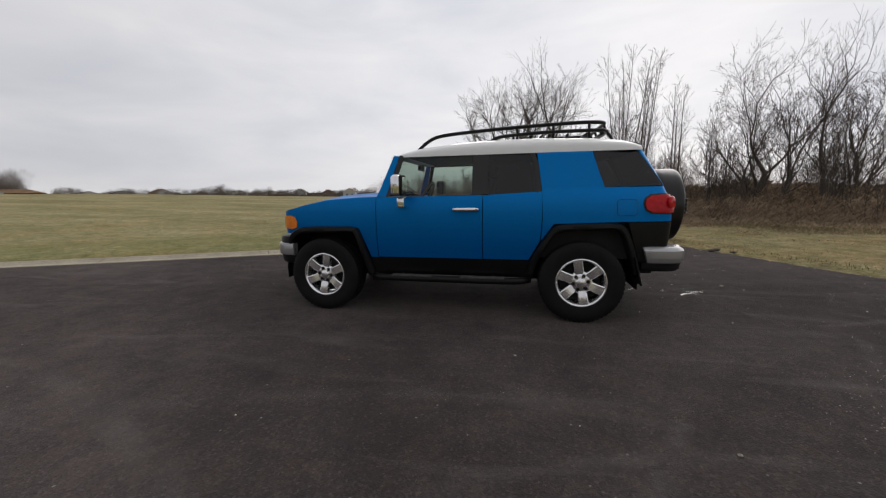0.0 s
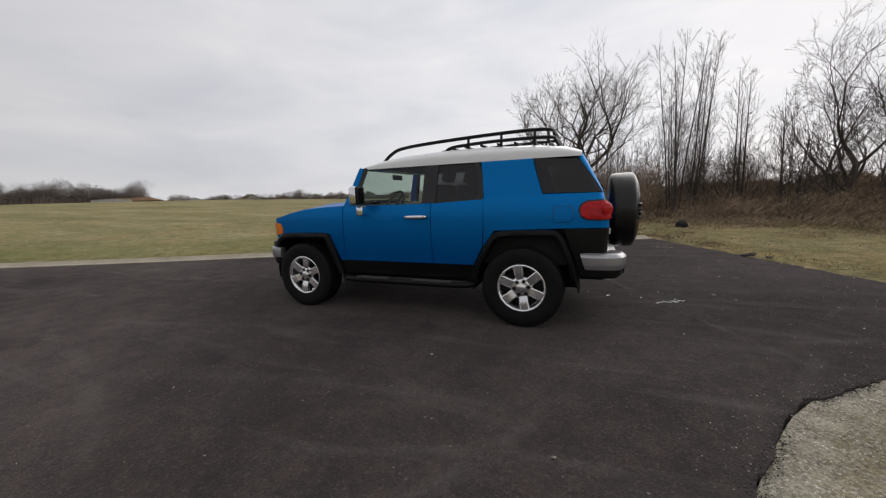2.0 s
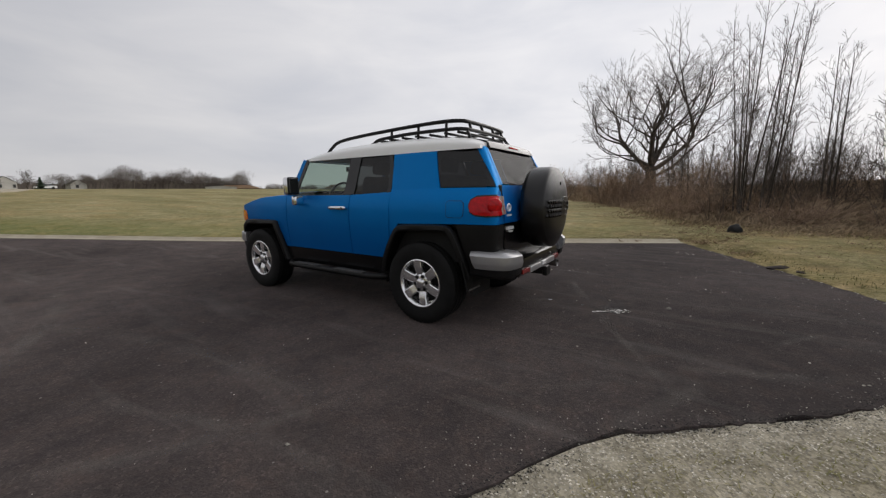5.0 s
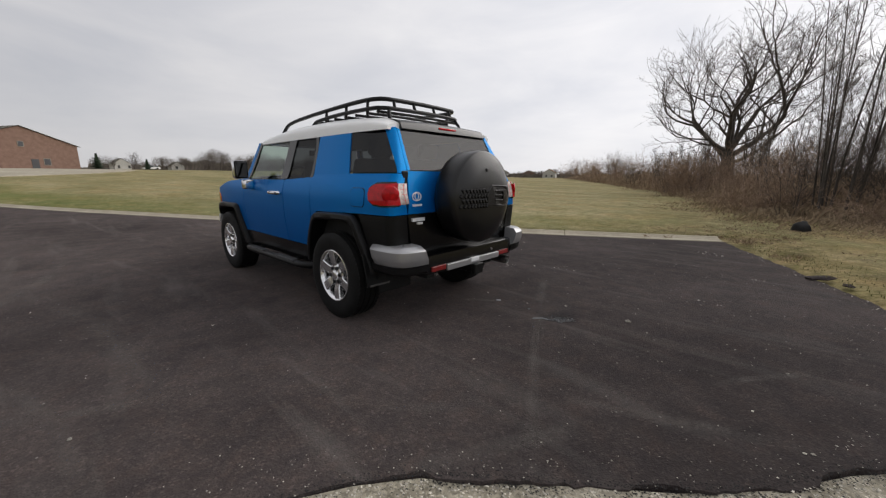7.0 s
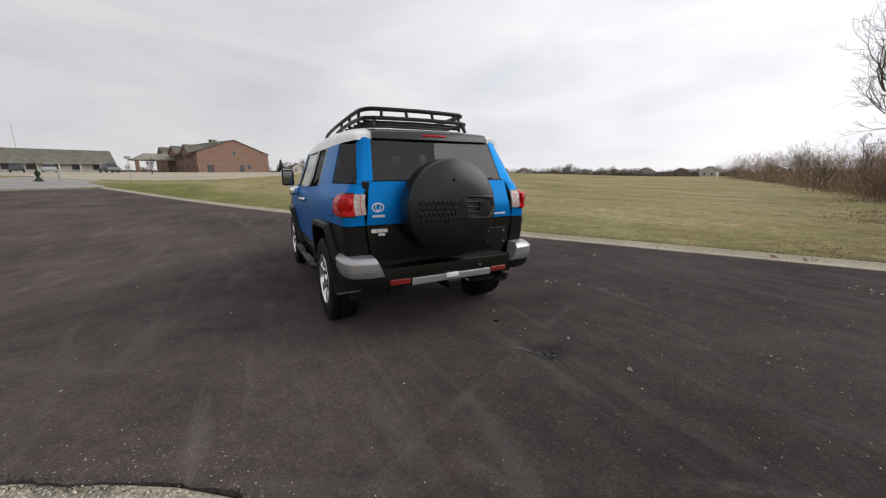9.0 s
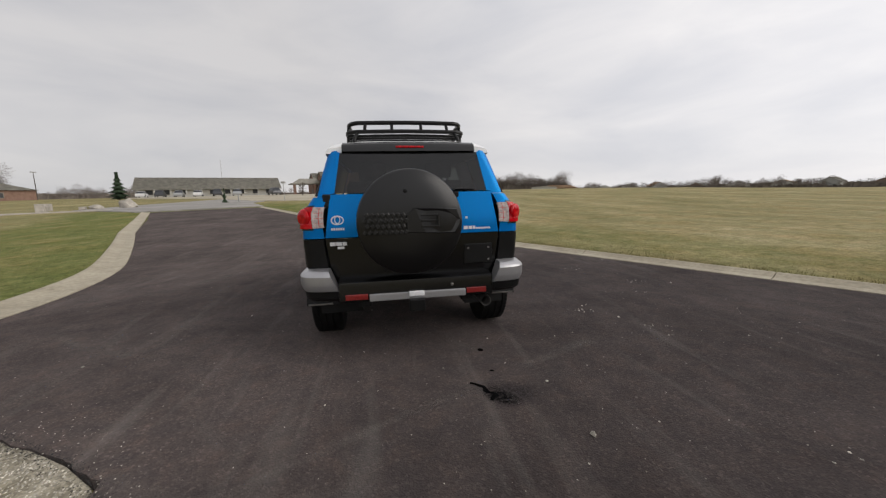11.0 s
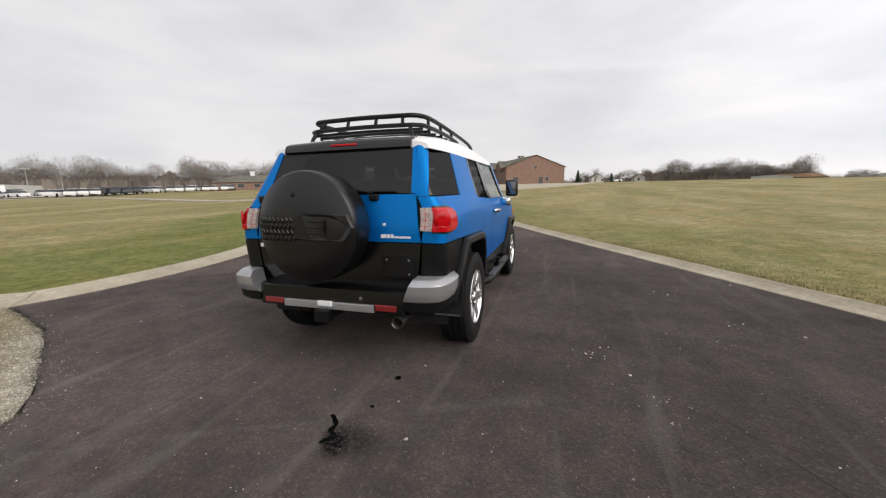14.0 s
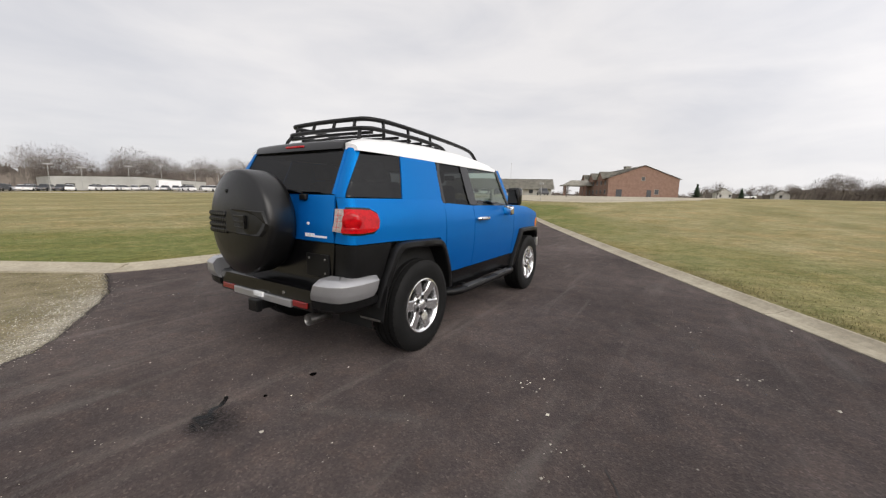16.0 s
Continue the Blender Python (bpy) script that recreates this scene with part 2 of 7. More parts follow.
def grass_material():
    m = bpy.data.materials.new("winter_grass")
    m.use_nodes = True
    n, l = m.node_tree.nodes, m.node_tree.links
    b = n["Principled BSDF"]
    co = n.new("ShaderNodeTexCoord")

    def noise_color(scale, stops, detail=6.0, stretch=None):
        t = n.new("ShaderNodeTexNoise")
        t.inputs["Scale"].default_value, t.inputs["Detail"].default_value, t.inputs["Roughness"].default_value = scale, detail, 0.65
        if stretch:
            mp = n.new("ShaderNodeMapping")
            mp.inputs["Rotation"].default_value = (0, 0, radians(-28))
            mp.inputs["Scale"].default_value = stretch
            l.new(co.outputs["Object"], mp.inputs["Vector"])
            l.new(mp.outputs["Vector"], t.inputs["Vector"])
        else:
            l.new(co.outputs["Object"], t.inputs["Vector"])
        r = n.new("ShaderNodeValToRGB")
        e = r.color_ramp.elements
        while len(e) < len(stops):
            e.new(0.5)
        for el, (p, c) in zip(e, stops):
            el.position, el.color = p, (*c, 1)
        l.new(t.outputs["Fac"], r.inputs["Fac"])
        return r.outputs["Color"]

    field = noise_color(0.16, [(0.33, (0.170, 0.158, 0.079)), (0.5, (0.240, 0.212, 0.115)), (0.67, (0.322, 0.277, 0.168))], stretch=(0.6, 1.6, 1))
    kept = noise_color(0.5, [(0.32, (0.098, 0.120, 0.035)), (0.52, (0.138, 0.150, 0.052)), (0.72, (0.225, 0.205, 0.098))], stretch=(0.6, 1.6, 1))
    near = n.new("ShaderNodeAttribute")
    near.attribute_name = "lush"
    both = n.new("ShaderNodeMix")
    both.data_type = "RGBA"
    l.new(near.outputs["Fac"], both.inputs["Factor"])
    l.new(field, both.inputs["A"])
    l.new(kept, both.inputs["B"])
    worn = noise_color(2.6, [(0.34, (0.125, 0.098, 0.055)), (0.5, (0.185, 0.158, 0.078)), (0.68, (0.270, 0.222, 0.130))], 7.0)
    bare = n.new("ShaderNodeAttribute")
    bare.attribute_name = "dead"
    turf = n.new("ShaderNodeMix")
    turf.data_type = "RGBA"
    l.new(bare.outputs["Fac"], turf.inputs["Factor"])
    l.new(both.outputs["Result"], turf.inputs["A"])
    l.new(worn, turf.inputs["B"])
    mid = noise_color(1.6, [(0.3, (0.76, 0.82, 0.68)), (0.7, (1.22, 1.17, 1.2))], 8.0)
    fine = noise_color(22.0, [(0.3, (0.66, 0.66, 0.66)), (0.7, (1.34, 1.34, 1.3))], 5.0)
    last = turf.outputs["Result"]
    dry = noise_color(0.55, [(0.44, (1.0, 1.0, 1.0)), (0.64, (1.06, 0.95, 0.88))], 7.0)
    clump = noise_color(6.5, [(0.36, (0.74, 0.76, 0.68)), (0.5, (1.0, 1.0, 1.0)), (0.66, (1.26, 1.22, 1.22))], 4.0)
    for src, f in ((mid, 1.0), (dry, 1.0), (clump, 0.9), (fine, 0.9)):
        x = n.new("ShaderNodeMix")
        x.data_type, x.blend_type = "RGBA", "MULTIPLY"
        x.inputs["Factor"].default_value = f
        l.new(last, x.inputs["A"])
        l.new(src, x.inputs["B"])
        last = x.outputs["Result"]
    l.new(last, b.inputs["Base Color"])
    b.inputs["Roughness"].default_value = 0.95
    b.inputs["Specular IOR Level"].default_value = 0.1
    t = n.new("ShaderNodeTexNoise")
    t.inputs["Scale"].default_value, t.inputs["Detail"].default_value = 14.0, 6.0
    l.new(co.outputs["Object"], t.inputs["Vector"])
    bp = n.new("ShaderNodeBump")
    bp.inputs["Strength"].default_value, bp.inputs["Distance"].default_value = 0.9, 0.05
    l.new(t.outputs["Fac"], bp.inputs["Height"])
    l.new(bp.outputs["Normal"], b.inputs["Normal"])
    return m


def gravel_material():
    """Pale crushed stone beside the asphalt, giving way to brown dirt with dead grass."""
    m = material("gravel_dirt", (0.225, 0.203, 0.155), 0.95, color2=(0.385, 0.355, 0.288), scale=3.0, bump=0.9, bump_scale=70, spec=0.1)
    n, l = m.node_tree.nodes, m.node_tree.links
    b, co = n["Principled BSDF"], n.new("ShaderNodeTexCoord")

    def spread(kind, scale, out, stops):
        t = n.new(kind)
        t.inputs["Scale"].default_value = scale
        if kind == "ShaderNodeTexNoise":
            t.inputs["Detail"].default_value, t.inputs["Roughness"].default_value = 6.0, 0.65
        l.new(co.outputs["Object"], t.inputs["Vector"])
        r = n.new("ShaderNodeValToRGB")
        for el, (p, c) in zip(r.color_ramp.elements, stops):
            el.position, el.color = p, (*c, 1)
        l.new(t.outputs[out], r.inputs["Fac"])
        return r.outputs["Color"]

    dirt = spread("ShaderNodeTexNoise", 2.2, "Fac", [(0.34, (0.135, 0.115, 0.066)), (0.68, (0.27, 0.232, 0.155))])
    grit = spread("ShaderNodeTexVoronoi", 75.0, "Color", [(0.1, (0.68, 0.68, 0.67)), (0.9, (1.36, 1.36, 1.35))])
    pale = n.new("ShaderNodeAttribute")
    pale.attribute_name = "stony"
    mixed = n.new("ShaderNodeMix")
    mixed.data_type = "RGBA"
    l.new(pale.outputs["Fac"], mixed.inputs["Factor"])
    l.new(dirt, mixed.inputs["A"])
    l.new(b.inputs["Base Color"].links[0].from_socket, mixed.inputs["B"])
    full = n.new("ShaderNodeMix")
    full.data_type, full.blend_type = "RGBA", "MULTIPLY"
    full.inputs["Factor"].default_value = 1.0
    l.new(mixed.outputs["Result"], full.inputs["A"])
    l.new(grit, full.inputs["B"])
    l.new(full.outputs["Result"], b.inputs["Base Color"])
    return m


M_ASPHALT = asphalt_material()
M_DUST = film_material("pale_tyre_dust", (0.24, 0.222, 0.20), 0.95, 0.34, 2.2, (0.36, 0.72))
M_OILWET = film_material("wet_oil_film", (0.006, 0.006, 0.0065), 0.16, 1.1, 4.0, (0.1, 0.4))
M_OILFILM = film_material("thin_oil_film", (0.012, 0.012, 0.014), 0.6, 0.62, 4.0, (0.2, 0.55))
M_GRASS = grass_material()
M_CONCRETE = material("kerb_concrete", (0.29, 0.255, 0.188), 0.9, color2=(0.375, 0.335, 0.253), scale=1.6, bump=0.5, bump_scale=40, fine=0.14)
M_GRAVEL = gravel_material()
M_STONE = material("limestone_chips", (0.32, 0.297, 0.245), 0.9, color2=(0.56, 0.525, 0.455), scale=6, bump=0.4, island=0.55)
M_CRUMB = material("asphalt_crumbs", (0.018, 0.017, 0.016), 0.85, var=0.3, scale=9, island=0.6)
M_SEAM = material("joint_filler", (0.022, 0.02, 0.019), 0.8, var=0.4, scale=5)
M_BLADE = material("grass_blades", (0.165, 0.163, 0.068), 0.9, color2=(0.275, 0.240, 0.130), scale=0.7, island=0.3, spec=0.1)
M_ROUGH = material("rough_grass_blades", (0.175, 0.165, 0.072), 0.9, color2=(0.31, 0.27, 0.15), scale=0.5, island=0.25, spec=0.1)


def flake_paint(name, deep, flake, share, rough):
    """Metallic paint: a deep diffuse coat with bright flakes that answer the light, under clear lacquer."""
    m = material(name, deep, 0.45, 0.0, var=0.03, scale=3.0, coat=0.10, spec=0.03)
    n, l = m.node_tree.nodes, m.node_tree.links
    base = n["Principled BSDF"]
    metal = n.new("ShaderNodeBsdfPrincipled")
    metal.inputs["Base Color"].default_value = (*flake, 1)
    metal.inputs["Metallic"].default_value, metal.inputs["Roughness"].default_value = 1.0, rough
    metal.inputs["Coat Weight"].default_value, metal.inputs["Coat Roughness"].default_value = 0.10, 0.04
    mix = n.new("ShaderNodeMixShader")
    mix.inputs["Fac"].default_value = share
    l.new(base.outputs["BSDF"], mix.inputs[1])
    l.new(metal.outputs["BSDF"], mix.inputs[2])
    l.new(mix.outputs["Shader"], n["Material Output"].inputs["Surface"])
    return m


M_BLUE = flake_paint("blue_car_paint", (0.0002, 0.115, 0.475), (0.0002, 0.200, 0.475), 0.5, 0.40)
M_WHITE = material("white_roof_paint", (0.87, 0.87, 0.86), 0.3, coat=0.5, var=0.02, scale=3)
M_BLACK = material("black_plastic", (0.006, 0.006, 0.0064), 0.40, var=0.25, scale=5, bump=0.12, bump_scale=300, spec=0.24)
M_COVER = material("moulded_cover", (0.0055, 0.0054, 0.0056), 0.30, var=0.2, scale=5, bump=0.06, bump_scale=300, spec=0.45)
M_GLOSSBLACK = material("gloss_black_trim", (0.004, 0.004, 0.0045), 0.2, var=0.2, scale=4)
M_DARK = material("dark_underbody", (0.004, 0.004, 0.004), 0.8, var=0.3, scale=6)
M_RUBBER = material("tyre_rubber", (0.0055, 0.0055, 0.0055), 0.7, var=0.3, scale=9, bump=0.2, bump_scale=120, spec=0.25)
M_ALLOY = material("silver_alloy", (0.93, 0.93, 0.94), 0.19, 0.9, var=0.06, scale=9)
M_SILVER = material("silver_bumper_paint", (0.40, 0.40, 0.41), 0.30, 0.6, var=0.05, scale=7)
M_EXHAUST = material("sooty_steel", (0.22, 0.212, 0.205), 0.32, 0.9, var=0.25, scale=20)
M_PAD = material("worn_step_pad", (0.075, 0.075, 0.077), 0.5, 0.3, var=0.3, scale=12)
M_CHROME = material("chrome", (0.82, 0.82, 0.83), 0.08, 1.0, var=0.02, scale=6)
M_STEEL = material("dull_steel", (0.27, 0.26, 0.25), 0.38, 0.9, var=0.15, scale=20)
M_RED = material("red_lens", (0.44, 0.003, 0.007), 0.16, coat=0.22, var=0.25, scale=30, spec=0.2)
M_CLEAR = material("clear_lamp_lens", (0.40, 0.335, 0.31), 0.18, 0.2, coat=0.3, var=0.3, scale=40, spec=0.3)
M_AMBER = material("amber_lens", (0.85, 0.22, 0.012), 0.15, coat=1.0, var=0.1, scale=20)
M_REFLECT = material("red_reflector", (0.20, 0.015, 0.014), 0.25, coat=0.5, var=0.15, scale=60)
M_SEAT = material("grey_seat_fabric", (0.14, 0.14, 0.145), 0.9, var=0.2, scale=12)
M_DASH = material("dashboard_plastic", (0.05, 0.05, 0.055), 0.7, var=0.2, scale=10)
M_BADGE = material("badge_white", (0.80, 0.81, 0.83), 0.25, 0.1, var=0.05, scale=30)
M_GLASS = glass_material("clear_window_glass", (0.56, 0.64, 0.59))
M_MIRROR = material("mirror_silver", (0.16, 0.165, 0.17), 0.04, 1.0)
M_TINT = glass_material("privacy_glass", (0.085, 0.085, 0.09), power=5.0, gloss=0.07, least=0.05)
M_BARK = material("bark", (0.046, 0.039, 0.033), 0.95, color2=(0.092, 0.079, 0.067), scale=3.5, bump=0.6, bump_scale=30)
M_TWIG = material("twigs", (0.062, 0.050, 0.041), 0.95, color2=(0.118, 0.096, 0.079), scale=1.0, island=0.3)
M_BRUSH = material("dead_weeds", (0.225, 0.165, 0.105), 0.95, color2=(0.41, 0.32, 0.215), scale=0.4, island=0.45, spec=0.1)
M_CANE = material("bramble_canes", (0.20, 0.138, 0.096), 0.95, color2=(0.36, 0.265, 0.195), scale=0.5, island=0.4, spec=0.1)
M_LEAF = material("fallen_leaves", (0.15, 0.10, 0.055), 0.95, color2=(0.34, 0.26, 0.16), scale=0.5, island=0.4, spec=0.1)
M_WOODS = material("far_woods", (0.118, 0.101, 0.090), 1.0, color2=(0.190, 0.167, 0.149), scale=0.12, island=0.28, spec=0.0)
M_BRICK = material("red_brick", (0.165, 0.098, 0.072), 0.9, color2=(0.225, 0.14, 0.105), scale=1.5, bump=0.3, bump_scale=12)
M_SHINGLE = material("grey_green_shingle", (0.185, 0.176, 0.148), 0.95, color2=(0.28, 0.264, 0.222), scale=0.8, bump=0.4, bump_scale=6)
M_SIDING = material("white_siding", (0.44, 0.43, 0.40), 0.85, var=0.12, scale=0.6)
M_METALWALL = material("pale_metal_wall", (0.31, 0.31, 0.295), 0.7, var=0.1, scale=0.3)
M_DARKGLASS = material("dark_window_glass", (0.02, 0.022, 0.026), 0.35, var=0.2, scale=0.5)
M_STREET = material("worn_grey_street", (0.20, 0.19, 0.175), 0.95, color2=(0.28, 0.265, 0.245), scale=0.3, fine=0.15)
M_LOT = material("tan_gravel_lot", (0.29, 0.257, 0.19), 0.95, color2=(0.37, 0.33, 0.25), scale=0.15, fine=0.2)
M_PAVE = material("pale_pavement", (0.34, 0.31, 0.27), 0.95, var=0.12, scale=0.4, fine=0.15)
M_EVERGREEN = material("evergreen_needles", (0.016, 0.034, 0.015), 0.9, color2=(0.035, 0.06, 0.025), scale=3, island=0.4)
M_OIL = material("wet_oil_stain", (0.003, 0.0028, 0.0028), 0.13, var=0.3, scale=9, bump=0.04, bump_scale=20, spec=0.5)
M_TAN = material("tan_roof", (0.30, 0.19, 0.11), 0.95, color2=(0.40, 0.26, 0.16), scale=0.5)
M_CARWHITE = material("white_car_paint", (0.66, 0.66, 0.66), 0.35, coat=0.4, var=0.04, scale=2)
M_CARDARK = material("dark_car_paint", (0.03, 0.032, 0.038), 0.3, coat=0.8, var=0.2, scale=2)
M_CARGREY = material("silver_car_paint", (0.36, 0.37, 0.38), 0.3, 0.4, coat=0.6, var=0.06, scale=2)
M_ROCK = material("rough_boulder", (0.24, 0.22, 0.19), 0.95, color2=(0.40, 0.37, 0.32), scale=1.5, bump=0.8, bump_scale=8)
M_LITTER = material("leaf_litter", (0.185, 0.14, 0.092), 0.98, color2=(0.35, 0.275, 0.19), scale=0.9, bump=1.0, bump_scale=25, fine=0.5, spec=0.1)

# ---- helpers for building ----
from mathutils.geometry import tessellate_polygon


def rise(x, y):
    """Height of the land: level round the car, climbing gently to the west."""
    d = 0.0
    if x < -4:
        d = (-x - 4) ** 2 / 40 if x > -24 else -x - 14
    h = 3.2 * (1 - math.exp(-d / 70))
    if x < -12:
        h -= 0.17 * math.exp(-((x + 50) / 22) ** 2)
    s = min(1, max(0, (-y - 40) / 50))
    h += 0.2 * s * s * (3 - 2 * s)
    u = min(1, max(0, (y - 60) / 80))
    return h * (1 - u * u * (3 - 2 * u))


def mesh_object(name, verts, faces, mats, parent=None, smooth=False, index=None):
    me = bpy.data.meshes.new(name)
    me.from_pydata(verts, [], faces)
    for m in mats if isinstance(mats, (list, tuple)) else [mats]:
        me.materials.append(m)
    if index:
        for p, i in zip(me.polygons, index):
            p.material_index = i
    if smooth:
        for p in me.polygons:
            p.use_smooth = True
    me.update()
    ob = new(name, me)
    ob.parent = parent
    return ob


def part(name, bm, mat, parent, label="", smooth=False, sharp=None, out=None):
    """Links a bmesh as one mesh object under a thing or a part."""
    me = bpy.data.meshes.new(name)
    bmesh.ops.recalc_face_normals(bm, faces=bm.faces[:])
    bm.normal_update()
    if out and sum((f.normal.dot(out) * f.calc_area() for f in bm.faces)) < 0:
        bmesh.ops.reverse_faces(bm, faces=bm.faces[:])
    bm.to_mesh(me)
    bm.free()
    me.materials.append(mat)
    if smooth:
        for p in me.polygons:
            p.use_smooth = True
        if sharp:
            me.set_sharp_from_angle(angle=radians(sharp))
    ob = new(name, me)
    ob.parent = parent
    if label:
        ob["label"] = label
    return ob


def box(bm, lo, hi, bevel=0.0, segments=2, turn=None):
    r = bmesh.ops.create_cube(bm, size=1.0)
    vs = r["verts"]
    for v in vs:
        v.co = Vector([lo[i] + (v.co[i] + 0.5) * (hi[i] - lo[i]) for i in range(3)])
    if bevel:
        es = list({e for v in vs for e in v.link_edges})
        b = bmesh.ops.bevel(bm, geom=es, offset=bevel, segments=segments, affect="EDGES", profile=0.5)
        vs = list({v for f in b["faces"] for v in f.verts} | {v for v in vs if v.is_valid})
    if turn:
        for v in vs:
            v.co = turn @ v.co
    return vs


def tube(bm, pts, radius, sides=10, caps=True, closed=False):
    """A round bar swept along points; radius is one number or one for each point."""
    pts = [Vector(p) for p in pts]
    n = len(pts)
    rad = radius if isinstance(radius, (list, tuple)) else [radius] * n
    rings, up = [], None
    for i, p in enumerate(pts):
        a = pts[i - 1] if (i or closed) else p
        b = pts[(i + 1) % n] if (i < n - 1 or closed) else p
        t = (b - a).normalized()
        if up is None:
            up = Vector((0, 0, 1)) if abs(t.z) < 0.9 else Vector((1, 0, 0))
        s = t.cross(up).normalized()
        up = s.cross(t).normalized()
        rings.append([bm.verts.new(p + rad[i] * (math.cos(q) * s + math.sin(q) * up))
                      for q in (2 * math.pi * k / sides for k in range(sides))])
    for i in range(n if closed else n - 1):
        a, b = rings[i], rings[(i + 1) % n]
        for k in range(sides):
            bm.faces.new((a[k], a[(k + 1) % sides], b[(k + 1) % sides], b[k]))
    if caps and not closed:
        bm.faces.new(rings[0][::-1])
        bm.faces.new(rings[-1])


def smooth_path(pts, steps=4):
    """A rounded path through points (Catmull-Rom)."""
    p = [Vector(q) for q in pts]
    p = [2 * p[0] - p[1]] + p + [2 * p[-1] - p[-2]]
    out = []
    for i in range(1, len(p) - 2):
        for k in range(steps):
            t = k / steps
            a, b, c, d = p[i - 1], p[i], p[i + 1], p[i + 2]
            out.append(0.5 * (2 * b + (c - a) * t + (2 * a - 5 * b + 4 * c - d) * t * t + (3 * b - a - 3 * c + d) * t ** 3))
    out.append(p[-2])
    return out


def lathe(bm, profile, sides=40, axis="y", centre=(0, 0, 0), closed=False):
    """Turns a profile of (along the axis, radius) round the axis."""
    rings = []
    for a, r in profile:
        ring = []
        for k in range(sides):
            q = 2 * math.pi * k / sides
            c, s = r * math.cos(q), r * math.sin(q)
            p = (c, a, s) if axis == "y" else (a, c, s) if axis == "x" else (c, s, a)
            ring.append(bm.verts.new(Vector(p) + Vector(centre)))
        rings.append(ring)
    m = len(rings)
    for i in range(m if closed else m - 1):
        a, b = rings[i], rings[(i + 1) % m]
        for k in range(sides):
            bm.faces.new((a[k], a[(k + 1) % sides], b[(k + 1) % sides], b[k]))
    return rings


def sheet(name, outline, lift, mat, step, skirt=0.0, relief=0.0, cut=True, parent=None):
    """A flat area that follows the land, from its outline in plan."""
    bm = bmesh.new()
    vs = [bm.verts.new((x, y, 0)) for x, y in outline]
    for tri in tessellate_polygon([[Vector((x, y, 0)) for x, y in outline]]):
        bm.faces.new([vs[i] for i in tri])
    if cut:
        for ax in (0, 1):
            lo, hi = min(p[ax] for p in outline), max(p[ax] for p in outline)
            k = math.ceil(lo / step)
            while k * step < hi:
                co, no = [0, 0, 0], [0, 0, 0]
                co[ax], no[ax] = k * step, 1
                bmesh.ops.bisect_plane(bm, geom=bm.verts[:] + bm.edges[:] + bm.faces[:], plane_co=co, plane_no=no, dist=1e-5)
                k += 1
    for v in bm.verts:
        v.co.z = rise(v.co.x, v.co.y) + lift + (relief * noise.noise(v.co * 1.7) if relief else 0)
    bmesh.ops.recalc_face_normals(bm, faces=bm.faces[:])
    if sum(f.normal.z for f in bm.faces) < 0:
        bmesh.ops.reverse_faces(bm, faces=bm.faces[:])
    if skirt:
        edges = [e for e in bm.edges if e.is_boundary]
        r = bmesh.ops.extrude_edge_only(bm, edges=edges)
        for v in r["geom"]:
            if isinstance(v, bmesh.types.BMVert):
                v.co.z -= skirt
    me = bpy.data.meshes.new(name)
    bm.to_mesh(me)
    bm.free()
    me.materials.append(mat)
    ob = new(name, me)
    ob.parent = parent
    return ob


# ---- the large structure: road, kerbs, gravel, ground ----
def north_edge(x):
    return 9.62 + 0.525 * x


def south_edge(x):
    return -3.8 + 0.53 * (x + 9.3)


def ragged(pts, step=0.05, size=0.045):
    """A broken edge between points in plan."""
    out = []
    for (x0, y0), (x1, y1) in zip(pts, pts[1:]):
        n = max(1, int(math.hypot(x1 - x0, y1 - y0) / step))
        for k in range(n):
            x, y = x0 + (x1 - x0) * k / n, y0 + (y1 - y0) * k / n
            out.append((x + size * noise.noise(Vector((x * 5, y * 5, 1))) + size * 0.5 * noise.noise(Vector((x * 19, y * 19, 3))),
                        y + size * noise.noise(Vector((x * 5, y * 5, 9))) + size * 0.5 * noise.noise(Vector((x * 19, y * 19, 7)))))
    out.append(pts[-1])
    return out


SW_CURVE = [(-12.3, -5.6), (-9.3, -3.86), (-7.0, -2.56), (-5.2, -1.56), (-3.9, -0.88), (-2.8, -0.43), (-1.8, -0.16), (-0.9, -0.02), (0.0, 0.0), (0.75, -0.06), (1.32, -0.24)]
SW_CURVE = [tuple(p)[:2] for p in smooth_path([(x, y, 0) for x, y in SW_CURVE], 3)]
KERB_ON = [(1.32, -0.24), (1.72, -0.92), (2.3, -1.75), (3.0, -2.9), (4.5, -5.5), (8.2, -11.8), (14.0, -22.0)]
GRAVEL_EDGE = [(1.32, -0.24), (1.48, 0.42), (1.66, 1.10), (1.90, 1.63), (2.08, 1.99), (2.23, 2.28), (2.37, 2.53), (2.53, 2.79), (2.71, 3.02), (2.94, 3.22), (3.23, 3.44), (3.55, 3.70), (3.86, 4.00), (4.10, 4.35), (4.40, 4.68),
               (4.9, 5.0), (5.2, 5.2), (5.9, 5.1)]
EAST_EDGE = [(5.9, 5.1), (5.5, 5.85), (5.05, 6.6), (4.72, 7.3), (4.30, 8.3), (3.82, 9.35), (3.40, 10.2), (2.98, 11.1)]
FAR_X = -31.0
asphalt_outline = [(2.98, north_edge(2.98)), (-10, north_edge(-10)), (-25, north_edge(-25)), (FAR_X, north_edge(FAR_X)),
                   (FAR_X + 3.9, south_edge(FAR_X + 3.9)), (-20, south_edge(-20))] + SW_CURVE[:-1] + ragged(GRAVEL_EDGE) + ragged(EAST_EDGE)[1:-1]
road = tagged(sheet("road", asphalt_outline, 0.0, M_ASPHALT, 1.5, skirt=0.06), "dark fresh asphalt road with pale scuffs", "road", kind="structure")

